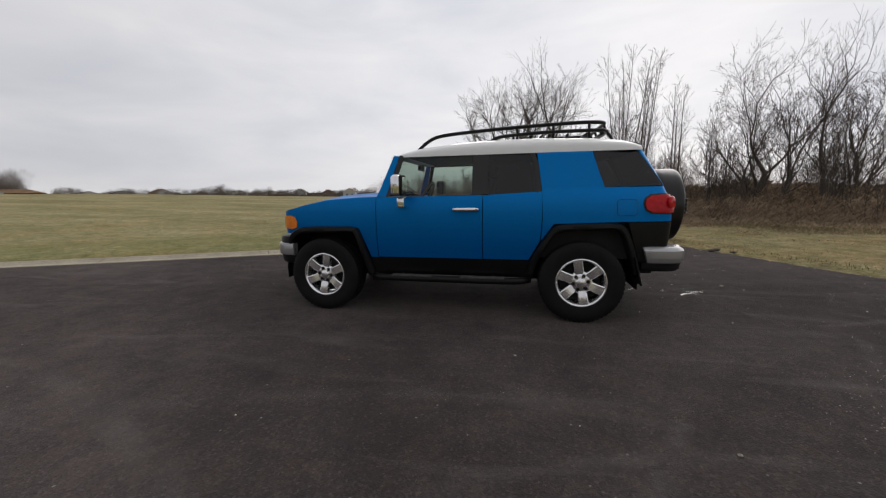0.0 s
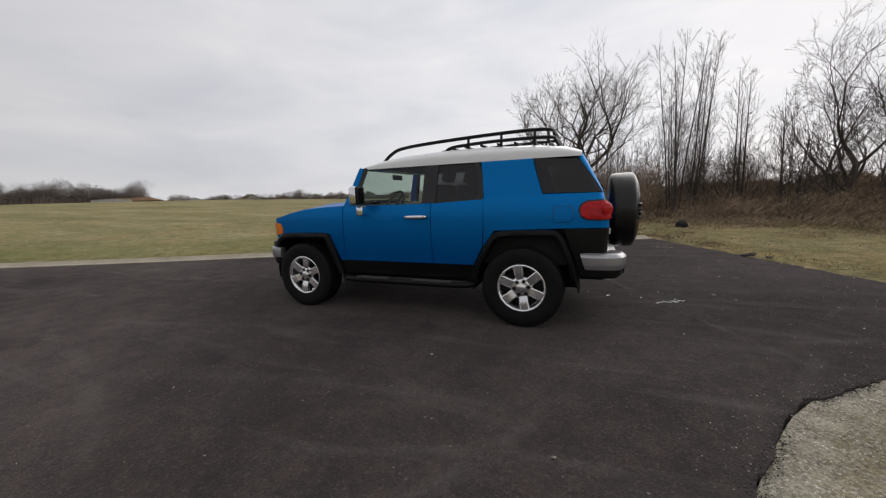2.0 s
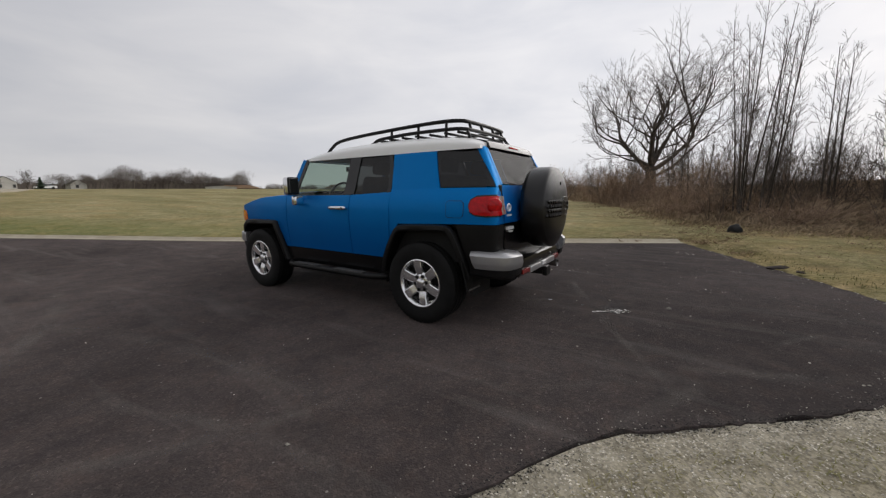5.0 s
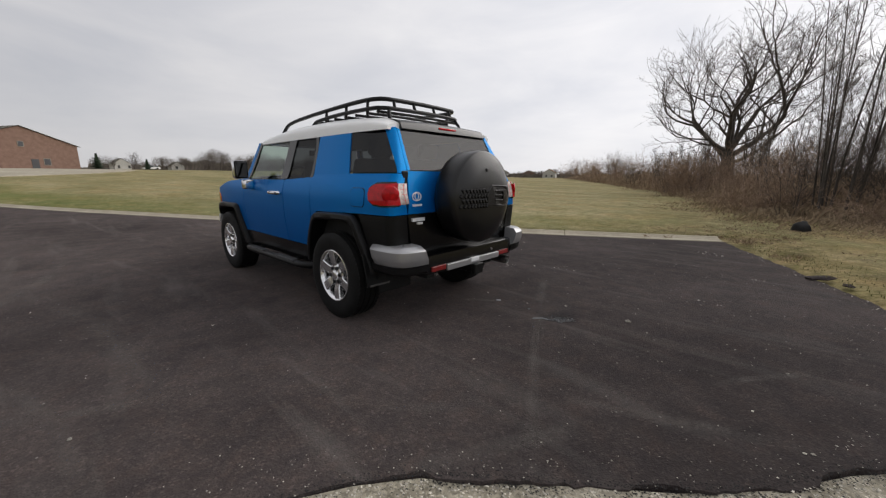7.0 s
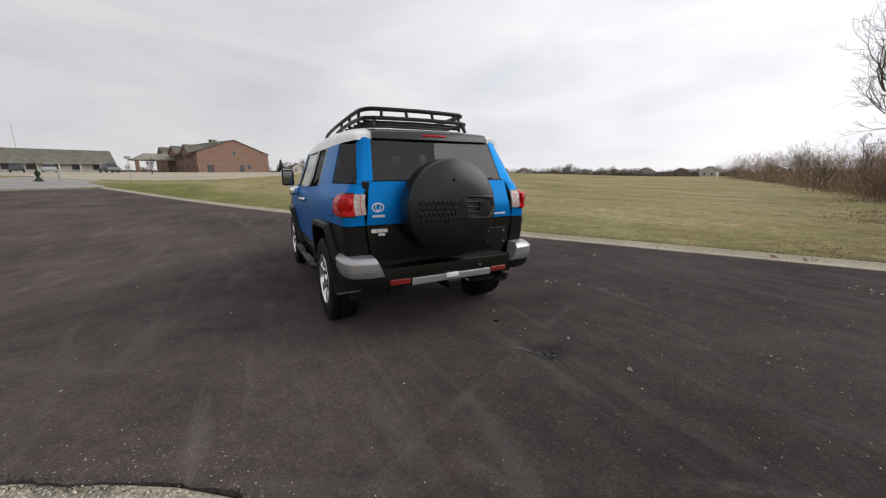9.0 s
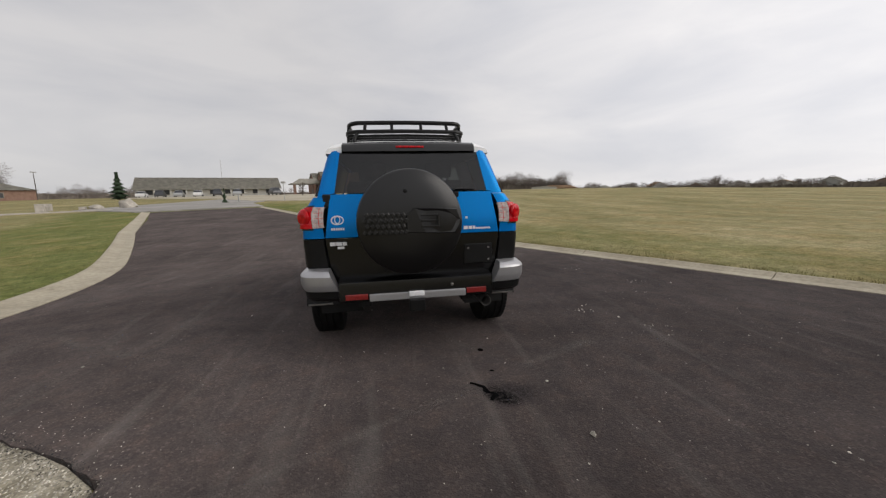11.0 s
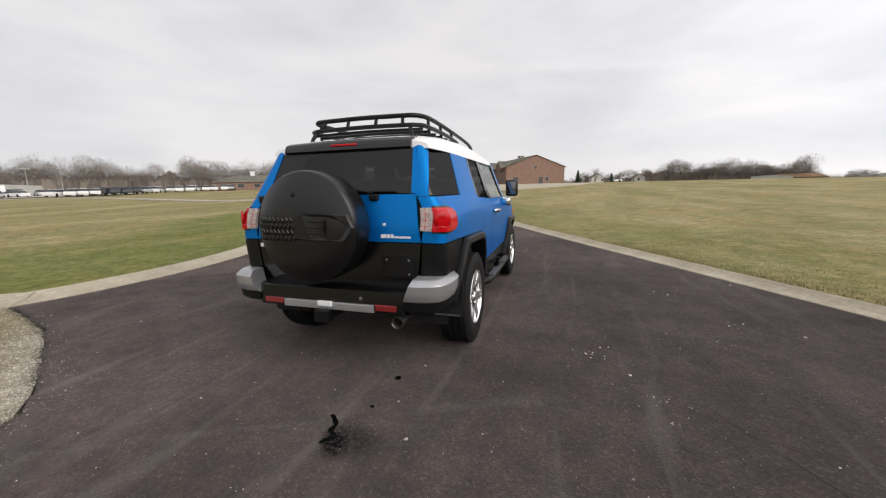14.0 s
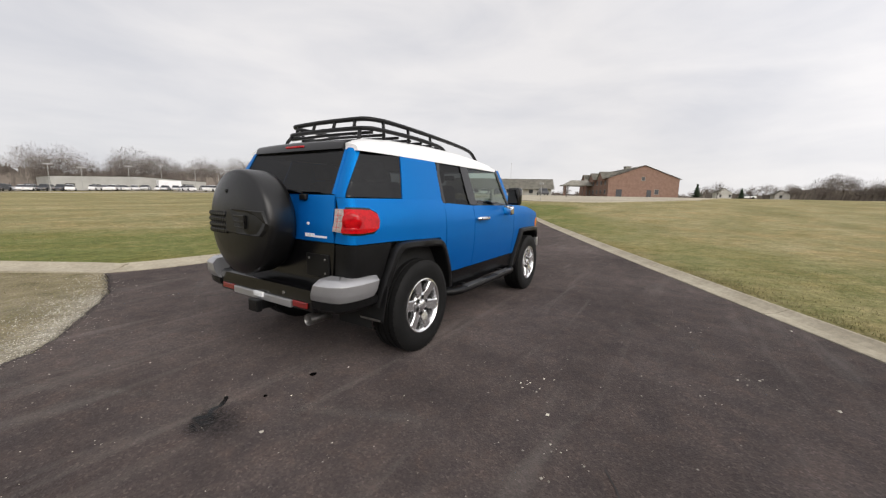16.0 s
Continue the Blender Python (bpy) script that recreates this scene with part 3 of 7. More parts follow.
gravel_outline = GRAVEL_EDGE + [(7.4, 4.4), (9.0, 2.0), (9.8, -2.0), (9.5, -12.5), (8.1, -11.6), (4.5, -5.7), (2.85, -2.9), (2.15, -1.8), (1.6, -0.95)]
gravel = tagged(sheet("gravel_patch", gravel_outline, -0.018, M_GRAVEL, 0.25, relief=0.018), "pale gravel and dirt patch with sparse dead grass", "gravel", kind="structure")

road_polygon = np.array(asphalt_outline)


def stony(x, y, d):
    """How far the loose stone covers the dirt, d metres from the asphalt."""
    k = 1.10 - abs(d) / 0.95 + 1.0 * noise.noise(Vector((x * 0.9, y * 0.9, 11)))
    return min(1, max(0, k)) * min(1, max(0, (y - 0.6) / 1.1))


gravel_polygon = np.array(gravel_outline)


def signed(poly, P):
    """Distance to a polygon's edge, negative inside."""
    A, B = poly, np.roll(poly, -1, 0)
    best = np.full(len(P), 1e9)
    inside = np.zeros(len(P), bool)
    for a, b in zip(A, B):
        d = b - a
        t = np.clip(((P - a) @ d) / max(d @ d, 1e-12), 0, 1)
        best = np.minimum(best, np.hypot(*(P - a - t[:, None] * d).T))
        if a[1] != b[1]:
            c = ((a[1] > P[:, 1]) != (b[1] > P[:, 1])) & (P[:, 0] < (b[0] - a[0]) * (P[:, 1] - a[1]) / (b[1] - a[1]) + a[0])
            inside ^= c
    return np.where(inside, -best, best)


pale = gravel.data.attributes.new("stony", "FLOAT", "POINT")
gp = np.array([(q.co.x, q.co.y) for q in gravel.data.vertices])
for i, di in enumerate(signed(road_polygon, gp)):
    pale.data[i].value = stony(gp[i][0], gp[i][1], di)


def build_ground():
    radii, r = [], 0.0
    while r < 24:
        radii.append(r)
        r += 0.5
    while r < 4200:
        radii.append(r)
        r *= 1.085
    segs = 240
    pts = [(0.0, 4.0)]
    for r in radii[1:]:
        for k in range(segs):
            q = 2 * math.pi * k / segs
            pts.append((r * math.cos(q), 4.0 + r * math.sin(q)))
    P = np.array(pts)
    d = np.minimum(signed(road_polygon, P), signed(gravel_polygon, P))
    verts = []
    for (x, y), di in zip(pts, d):
        u = min(1, max(0, (di - 0.05) / 0.5))
        wave = 0.0 if di < 0.6 else min(1, (di - 0.6) / 5) * (0.10 * noise.noise(Vector((x * 0.11, y * 0.11, 0))) + 0.05 * noise.noise(Vector((x * 0.5, y * 0.5, 5))))
        verts.append((x, y, rise(x, y) - 0.07 + u * 0.115 + wave))
    faces = [(0, 1 + k, 1 + (k + 1) % segs) for k in range(segs)]
    for i in range(len(radii) - 2):
        a, b = 1 + i * segs, 1 + (i + 1) * segs
        for k in range(segs):
            faces.append((a + k, b + k, b + (k + 1) % segs, a + (k + 1) % segs))
    ob = mesh_object("ground", verts, faces, M_GRASS, smooth=True)
    # the grass is kept greener in the strip along the road
    lush = ob.data.attributes.new("lush", "FLOAT", "POINT")
    dead = ob.data.attributes.new("dead", "FLOAT", "POINT")
    for i, ((x, y), di) in enumerate(zip(pts, d)):
        near = min(1, max(0, (x + 1.0) / 3)) * min(1, max(0, (y - 5) / 2)) if y < 40 else 0
        if y > 4 and di < 1.2:
            near = max(near, 0.75 * (1 - max(0, di - 0.5) / 0.7))
        dead.data[i].value = near * min(1, max(0, 0.62 + 0.9 * noise.noise(Vector((x * 0.45, y * 0.45, 31)))))
        east = min(1, max(0, (x - 1.5) / 3)) * min(1, max(0, (y + 1) / 6))
        north = min(1, max(0, (y - 1) / 5))
        wide = 6.6 - 1.6 * north
        strip = (wide + 2.2 * noise.noise(Vector((x * 0.14, y * 0.14, 2))) + 0.8 * noise.noise(Vector((x * 0.6, y * 0.6, 7))) - di) / 2.6
        lush.data[i].value = (1 - 0.75 * east) * (0.95 - 0.47 * north) * min(1, max(0, 0.12, strip))
    return ob


ground = tagged(build_ground(), "patchy yellow-green winter grass field", "grass field", kind="structure")


def kerb(name, line, width, side, label, seg=3.0):
    """A rolled concrete edge in cast lengths, laid along a line in plan."""
    root = tagged(new(name), label, "kerb", kind="structure")
    pts = [Vector((x, y, 0)) for x, y in line]
    fine = []
    for a, b in zip(pts, pts[1:]):
        n = max(1, int((b - a).length / 0.5))
        fine += [a + (b - a) * k / n for k in range(n)]
    fine.append(pts[-1])
    prof = [(0.0, -0.09), (0.0, 0.006), (0.02, 0.012), (width * 0.45, 0.018), (width * 0.7, 0.045), (width * 0.85, 0.068), (width - 0.02, 0.07), (width, 0.06), (width, -0.09)]
    rows, run, start = [], 0.0, 0
    for i, p in enumerate(fine):
        t = (fine[min(i + 1, len(fine) - 1)] - fine[max(i - 1, 0)]).normalized()
        nrm = Vector((-t.y, t.x, 0)) * side
        jig = 0.012 * noise.noise(p * 0.9)
        rows.append([p + nrm * (a + jig) + Vector((0, 0, b + rise(p.x, p.y))) for a, b in prof])
    i = 0
    while i < len(rows) - 1:
        j, length = i, 0.0
        while j < len(rows) - 1 and length < seg:
            length += (fine[j + 1] - fine[j]).length
            j += 1
        vs, fs = [], []
        for k in range(i, j + 1):
            row = [v.copy() for v in rows[k]]
            if k == i or k == j:
                shift = (fine[i + 1] - fine[i]).normalized() * 0.006 if k == i else (fine[j - 1] - fine[j]).normalized() * 0.006
                row = [v + shift for v in row]
            vs += row
        m = len(prof)
        for k in range(j - i):
            for q in range(m):
                fs.append((k * m + q, k * m + (q + 1) % m, (k + 1) * m + (q + 1) % m, (k + 1) * m + q))
        fs += [tuple(range(m)), tuple(range((j - i) * m + m - 1, (j - i) * m - 1, -1))]
        mesh_object("kerb_length", vs, fs, M_CONCRETE, root)
        i = j
    return root


kerb("kerb_north", [(2.95, north_edge(2.95) + 0.01), (FAR_X, north_edge(FAR_X) + 0.01)], 0.33, -1, "weathered rolled concrete kerb beside the grass")
kerb("kerb_south", [(FAR_X + 3.9, south_edge(FAR_X + 3.9) - 0.01)] + [(x, y - 0.01) for x, y in SW_CURVE] + KERB_ON[1:], 0.52, -1, "curved pale concrete kerb along the grass")

# ---- distance: crossing street, forecourt, path ----
def along(p, u, v):
    """A place u metres along the road's line and v to its left, from p."""
    c, s = math.cos(radians(207.9)), math.sin(radians(207.9))
    return (p[0] + u * c + v * s, p[1] + u * s - v * c)


cross0 = (FAR_X, north_edge(FAR_X))
street = sheet("side_street", [along(cross0, 0.1, 0.5), along(cross0, 9.0, 1.2), along(cross0, 20.0, 6.0), along(cross0, 34.0, 18.0), along(cross0, 42.0, 16.0), along(cross0, 30.0, 0.0), along(cross0, 15.0, -9.5), along(cross0, 8.0, -13.0), along(cross0, 0.1, -8.6)], 0.10, M_STREET, 2.0, skirt=0.3)
tagged(street, "pale worn older street beyond the dark asphalt", "street", kind="structure")
forecourt = sheet("forecourt", ragged([(-47, -12.5), (-43.5, -7), (-45, -1), (-54, 5), (-70, 11), (-88, 15), (-100, 12), (-118, -30), (-104, -62), (-84, -52), (-62, -22), (-47, -12.5)], 1.2, 0.7)[:-1], 0.12, M_LOT, 3.0, skirt=0.35)
tagged(forecourt, "pale gravel forecourt before the brick building", "forecourt", kind="structure")
walkway = [Vector((x, y, 0)) for x, y in ((-31, -18.3), (-28, -24.5), (-27.2, -30), (-31, -43), (-36, -60), (-38, -78), (-32, -92), (0, -104))]
walkway = smooth_path(walkway, 4)
sides = [(b - a).normalized().cross(Vector((0, 0, 1))) * 0.65 for a, b in zip(walkway, walkway[1:] + [walkway[-1] * 2 - walkway[-2]])]
path = sheet("footpath", [tuple((a + n)[:2]) for a, n in zip(walkway, sides)] + [tuple((a - n)[:2]) for a, n in zip(walkway[::-1], sides[::-1])], 0.13, M_PAVE, 2.0, skirt=0.2)
tagged(path, "narrow pale concrete footpath over the grass", "footpath", kind="structure")

for seam in (((1.48, 7.16), (1.74, 7.31)), ((1.80, 7.345), (2.0, 7.45), (2.30, 7.61)), ((2.42, 7.67), (2.8, 7.88), (2.98, 7.97))):
    strip = ragged(seam, 0.06, 0.012)
    seam_sheet = sheet("paving_seam", strip + [(x + 0.004, y - 0.007) for x, y in strip[::-1]], 0.0035, M_SEAM, 5.0, cut=False)
    tagged(seam_sheet, "thin broken paving seam in the asphalt", "seam", kind="structure")


# ---- the car ----
def ramp_of(stops, v):
    if v <= stops[0][0]:
        return stops[0][1]
    for (a, p), (b, q) in zip(stops, stops[1:]):
        if v <= b:
            return p + (q - p) * (v - a) / (b - a)
    return stops[-1][1]


HALF = [(0.40, 0.835), (0.60, 0.862), (0.78, 0.888), (0.95, 0.900), (1.10, 0.896), (1.19, 0.884), (1.25, 0.860), (1.30, 0.832), (1.68, 0.705), (1.75, 0.66)]
REAR = [(0.55, 2.10), (0.98, 2.12), (1.10, 2.115), (1.33, 2.06), (1.70, 1.868), (1.76, 1.83)]
S_BACK, R_BACK = 2.05, 0.07
S_FRONT, R_FRONT = -1.73, 0.15
ARC_B, ARC_F = R_BACK * math.pi / 2, R_FRONT * math.pi / 2


def half_width(s, z):
    w = ramp_of(HALF, z)
    if s < -1.1:
        w *= 1 - 0.05 * min(1, (-1.1 - s) / 0.7) ** 2
    if s > 1.2:
        w *= 1 - (0.038 + 0.036 * min(1, max(0, (z - 1.18) / 0.16))) * min(1, (s - 1.2) / 0.8) ** 2
    return w


def skin(s, z, lift=0.0):
    """The body's outer skin: s runs along the side, round the corners and over the back; z is the height."""
    rake = ramp_of(REAR, z) - 2.12
    w = half_width(s, z)
    if s < S_FRONT:
        q = min(1, (S_FRONT - s) / ARC_F) * math.pi / 2
        over = max(0, S_FRONT - s - ARC_F)
        x = S_FRONT - (R_FRONT + lift) * math.sin(q)
        y = w - R_FRONT + (R_FRONT + lift) * math.cos(q) - over
        return Vector((x, y, z))
    t = min(1, max(0, (s - 1.25) / (S_BACK - 1.25)))
    shift = rake * t * t * (3 - 2 * t)
    if s <= S_BACK:
        return Vector((s + shift, w + lift, z))
    q = min(1, (s - S_BACK) / ARC_B) * math.pi / 2
    over = max(0, s - S_BACK - ARC_B)
    return Vector((S_BACK + shift + (R_BACK + lift) * math.sin(q), w - R_BACK + (R_BACK + lift) * math.cos(q) - over, z))


def side_s(x, z):
    """The place along the skin of a point x on the car's side."""
    s = x
    for _ in range(12):
        s += x - skin(min(s, S_BACK), z).x
    return min(s, S_BACK)


def back_s(y, z):
    """The place along the skin of a point y from the middle of the back."""
    return S_BACK + ARC_B + half_width(2.1, z) - R_BACK - y


def corner(p):
    """('x', x, z) on the side, ('y', y, z) on the back, ('f', y, z) on the front: to (s, z)."""
    k, a, z = p
    return (side_s(a, z), z) if k == "x" else (back_s(a, z), z) if k == "y" else (S_FRONT - ARC_F - (half_width(-1.9, z) - R_FRONT - a), z)


def skin_panel(name, pts, mat, parent, lift=0.0, hem=0.014, sides=(-1, 1), label="", step=0.11):
    """A sheet of bodywork on the skin, with turned-in edges, on each side of the car."""
    flat = [corner(p) for p in pts]
    made = []
    for sgn in sides:
        bm = bmesh.new()
        vs = [bm.verts.new((s, z, 0)) for s, z in flat]
        for tri in tessellate_polygon([[Vector((s, z, 0)) for s, z in flat]]):
            try:
                bm.faces.new([vs[i] for i in tri])
            except ValueError:
                pass
        s0, s1 = min(p[0] for p in flat), max(p[0] for p in flat)
        z0, z1 = min(p[1] for p in flat), max(p[1] for p in flat)
        cuts = [(0, step * k) for k in range(math.ceil(s0 / step), math.ceil(s1 / step))] + [(1, 0.055 * k) for k in range(math.ceil(z0 / 0.055), math.ceil(z1 / 0.055))]
        cuts += [(0, S_BACK + ARC_B * k / 5) for k in range(6)] + [(0, S_FRONT - ARC_F * k / 5) for k in range(6)]
        for ax, c in cuts:
            co, no = [0, 0, 0], [0, 0, 0]
            co[ax], no[ax] = c, 1
            bmesh.ops.bisect_plane(bm, geom=bm.verts[:] + bm.edges[:] + bm.faces[:], plane_co=co, plane_no=no, dist=1e-5)
        bmesh.ops.remove_doubles(bm, verts=bm.verts[:], dist=1e-5)
        if hem:
            edges = [e for e in bm.edges if e.is_boundary]
            r = bmesh.ops.extrude_edge_only(bm, edges=edges)
            for v in r["geom"]:
                if isinstance(v, bmesh.types.BMVert):
                    v.co.z = -hem
        for v in bm.verts:
            p = skin(v.co.x, v.co.y, lift + v.co.z)
            v.co = Vector((p.x, p.y * sgn, p.z))
        made.append(part(name, bm, mat, parent, label, smooth=True, sharp=35, out=Vector((0, sgn, 0)) if flat[0][0] < S_BACK + 0.03 else Vector((1, 0.2 * sgn, 0))))
    return made


def mirrored(build):
    for sgn in (-1, 1):
        build(sgn)


car = tagged(new("suv"), "bright blue boxy SUV with white roof and black roof rack", "car")

# body sheets
skin_panel("front_fender", [("x", -1.72, 0.845), ("x", -1.55, 0.905), ("x", -0.92, 0.912), ("x", -0.865, 0.78), ("x", -0.80, 0.60), ("x", -0.722, 0.60), ("x", -0.722, 1.237), ("x", -0.95, 1.228),
           ("x", -1.29, 1.205), ("x", -1.55, 1.155), ("f", 0.80, 1.085), ("f", 0.78, 1.05), ("f", 0.78, 0.845)], M_BLUE, car)
skin_panel("front_door", [("x", -0.714, 0.605), ("x", 0.396, 0.605), ("x", 0.396, 1.243), ("x", -0.714, 1.235)], M_BLUE, car)
skin_panel("rear_door", [("x", 0.404, 0.605), ("x", 0.850, 0.605), ("x", 0.955, 0.80), ("x", 0.968, 1.0), ("x", 0.966, 1.272), ("x", 0.404, 1.243)], M_BLUE, car)
skin_panel("quarter_panel", [("x", 0.965, 0.80), ("x", 0.976, 1.0), ("x", 0.966, 1.30), ("x", 0.915, 1.655), ("x", 1.428, 1.655), ("x", 1.532, 1.303), ("y", 0.655, 1.303), ("y", 0.695, 0.99),
           ("x", 1.72, 0.985), ("x", 1.08, 0.965)], M_BLUE, car)
skin_panel("rear_pillar", [("y", 0.738, 1.306), ("y", 0.69, 1.66), ("y", 0.590, 1.672), ("y", 0.646, 1.306)], M_BLUE, car)
skin_panel("windscreen_pillar", [("x", -0.714, 1.240), ("x", -0.615, 1.242), ("x", -0.505, 1.66), ("x", -0.56, 1.672)], M_BLUE, car)
skin_panel("rear_quarter_cladding", [("x", 1.74, 0.978), ("x", 1.86, 0.60), ("y", 0.655, 0.60), ("y", 0.70, 0.982)], M_BLACK, car, label="black plastic")
skin_panel("rocker_panel", [("x", -0.84, 0.42), ("x", 0.90, 0.42), ("x", 0.862, 0.60), ("x", -0.80, 0.60)], M_GLOSSBLACK, car)
# door frames and glass
skin_panel("door_frame", [("x", -0.610, 1.242), ("x", -0.562, 1.245), ("x", -0.452, 1.635), ("x", 0.285, 1.640), ("x", 0.285, 1.672), ("x", -0.498, 1.668)], M_GLOSSBLACK, car)
skin_panel("door_frame", [("x", 0.285, 1.249), ("x", 0.445, 1.255), ("x", 0.445, 1.672), ("x", 0.285, 1.672)], M_GLOSSBLACK, car)
skin_panel("door_frame", [("x", 0.445, 1.645), ("x", 0.845, 1.640), ("x", 0.885, 1.55), ("x", 0.918, 1.262), ("x", 0.961, 1.274), ("x", 0.938, 1.53), ("x", 0.89, 1.655), ("x", 0.84, 1.676), ("x", 0.445, 1.678)], M_GLOSSBLACK, car)
skin_panel("front_window", [("x", -0.57, 1.240), ("x", 0.30, 1.245), ("x", 0.30, 1.645), ("x", -0.46, 1.640)], M_GLASS, car, -0.012, 0, label="clear door glass")
skin_panel("rear_window", [("x", 0.435, 1.245), ("x", 0.925, 1.264), ("x", 0.892, 1.55), ("x", 0.852, 1.648), ("x", 0.435, 1.65)], M_TINT, car, -0.012, 0, label="dark tinted glass")
skin_panel("quarter_window", [("x", 1.436, 1.652), ("x", 1.538, 1.309), ("y", 0.742, 1.312), ("y", 0.694, 1.655)], M_TINT, car, -0.004, 0.01, label="dark tinted glass")
# back: door, glass, spoiler
def back_sheet(name, pts, mat, lift=0.0, hem=0.02, label=""):
    bm = bmesh.new()
    vs = [bm.verts.new((y, z, 0)) for y, z in pts]
    for tri in tessellate_polygon([[Vector((y, z, 0)) for y, z in pts]]):
        bm.faces.new([vs[i] for i in tri])
    z0, z1 = min(p[1] for p in pts), max(p[1] for p in pts)
    y0, y1 = min(p[0] for p in pts), max(p[0] for p in pts)
    for ax, lo, hi, st in ((1, z0, z1, 0.05), (0, y0, y1, 0.12)):
        for k in range(math.ceil(lo / st), math.ceil(hi / st)):
            co, no = [0, 0, 0], [0, 0, 0]
            co[ax], no[ax] = k * st, 1
            bmesh.ops.bisect_plane(bm, geom=bm.verts[:] + bm.edges[:] + bm.faces[:], plane_co=co, plane_no=no, dist=1e-5)
    if hem:
        r = bmesh.ops.extrude_edge_only(bm, edges=[e for e in bm.edges if e.is_boundary])
        for v in r["geom"]:
            if isinstance(v, bmesh.types.BMVert):
                v.co.z = -hem
    for v in bm.verts:
        y, z, d = v.co
        v.co = Vector((ramp_of(REAR, z) + 0.012 * (1 - (y / 0.7) ** 2) + lift + d, y, z))
    return part(name, bm, mat, car, label, smooth=True, sharp=35, out=Vector((1, 0, 0)))


tailgate = back_sheet("tailgate", [(-0.688, 0.992), (0.688, 0.992), (0.640, 1.322), (-0.640, 1.322)], M_BLUE)
back_sheet("tailgate_pillar", [(-0.640, 1.326), (-0.608, 1.330), (-0.566, 1.655), (-0.588, 1.665)], M_BLUE)
back_sheet("tailgate_pillar", [(0.640, 1.326), (0.608, 1.330), (0.566, 1.655), (0.588, 1.665)], M_BLUE)
back_sheet("lower_tailgate", [(-0.69, 0.985), (0.69, 0.985), (0.64, 0.62), (-0.64, 0.62)], M_GLOSSBLACK, label="black lower tailgate")
back_sheet("tailgate_glass", [(-0.606, 1.330), (0.606, 1.330), (0.566, 1.655), (-0.566, 1.655)], M_TINT, -0.006, 0, label="dark tinted glass")
bm = bmesh.new()
rows = []
for y in np.linspace(-0.548, 0.548, 13):
    c = 0.012 * (1 - (y / 0.6) ** 2)
    rows.append([(1.74, y, 1.752 + c), (1.82, y, 1.738 + c), (1.862 + c, y, 1.724 + c), (1.884 + c, y, 1.710 + c), (1.904 + c, y, 1.664), (1.890, y, 1.650)])
vv = [[bm.verts.new(p) for p in r] for r in rows]
for a, b in zip(vv, vv[1:]):
    for i in range(5):
        bm.faces.new((a[i], a[i + 1], b[i + 1], b[i]))
bm.faces.new(vv[0])
bm.faces.new(vv[-1][::-1])
spoiler = part("spoiler", bm, M_GLOSSBLACK, car, "black spoiler lip over the rear glass", smooth=True, sharp=40)
bm = bmesh.new()
box(bm, (1.885, -0.115, 1.690), (1.911, 0.115, 1.707), 0.005)
part("brake_light", bm, M_RED, spoiler, "red high brake light", smooth=True)

# roof: white cap
bm = bmesh.new()
ROOF_TOP = [(-0.60, 1.655), (-0.50, 1.705), (-0.3, 1.757), (0.0, 1.797), (0.35, 1.820), (0.9, 1.825), (1.4, 1.805), (1.70, 1.774), (1.82, 1.742), (1.89, 1.705)]
grid = []
for x in np.linspace(-0.60, 1.872, 34):
    top, edge = ramp_of(ROOF_TOP, x), 1.648
    w = half_width(max(0.0, x), 1.66) - (0.02 if x < -0.5 else 0)
    if x > 1.865:
        w -= (x - 1.865) * 0.6
    row = []
    for k in range(25):
        q = math.pi * k / 24
        cy, sz = math.cos(q), math.sin(q)
        row.append(bm.verts.new((x, (w + 0.004) * math.copysign(abs(cy) ** 0.44, cy), edge + (top - edge) * abs(sz) ** 0.56)))
    grid.append(row)
for a, b in zip(grid, grid[1:]):
    for i in range(24):
        bm.faces.new((a[i], a[i + 1], b[i + 1], b[i]))
bm.faces.new(grid[0])
bm.faces.new(grid[-1][::-1])
part("roof", bm, M_WHITE, car, "white painted roof", smooth=True, sharp=50)

# windscreen, bonnet, front
bm = bmesh.new()
vv = [[bm.verts.new((-0.715 + 0.165 * v - 0.06 * (1 - u * u), u * (0.80 - 0.13 * v), 1.235 + 0.435 * v)) for u in np.linspace(-1, 1, 13)] for v in np.linspace(0, 1, 7)]
for a, b in zip(vv, vv[1:]):
    for i in range(12):
        bm.faces.new((a[i], a[i + 1], b[i + 1], b[i]))
part("windscreen", bm, M_GLASS, car, "clear windscreen", smooth=True, out=Vector((-1, 0, 0.3)))
HOOD = [(-1.87, 1.045), (-1.80, 1.085), (-1.60, 1.150), (-1.29, 1.210), (-0.95, 1.232), (-0.70, 1.240)]
bm = bmesh.new()
vv = []
for x in np.linspace(-1.868, -0.70, 20):
    w = half_width(x, ramp_of(HOOD, x)) - 0.003 - (0.15 * max(0, (-1.72 - x) / 0.15) ** 2)
    vv.append([bm.verts.new((x, u * w, ramp_of(HOOD, x) + 0.034 * (1 - abs(u) ** 4) - (0.02 if abs(u) == 1 else 0) + 0.018 * (1 if abs(u) < 0.5 else 0))) for u in (-1, -0.985, -0.93, -0.75, -0.55, -0.48, -0.2, 0, 0.2, 0.48, 0.55, 0.75, 0.93, 0.985, 1)])
for a, b in zip(vv, vv[1:]):
    for i in range(14):
        bm.faces.new((a[i], a[i + 1], b[i + 1], b[i]))
part("bonnet", bm, M_BLUE, car, smooth=True, sharp=40)
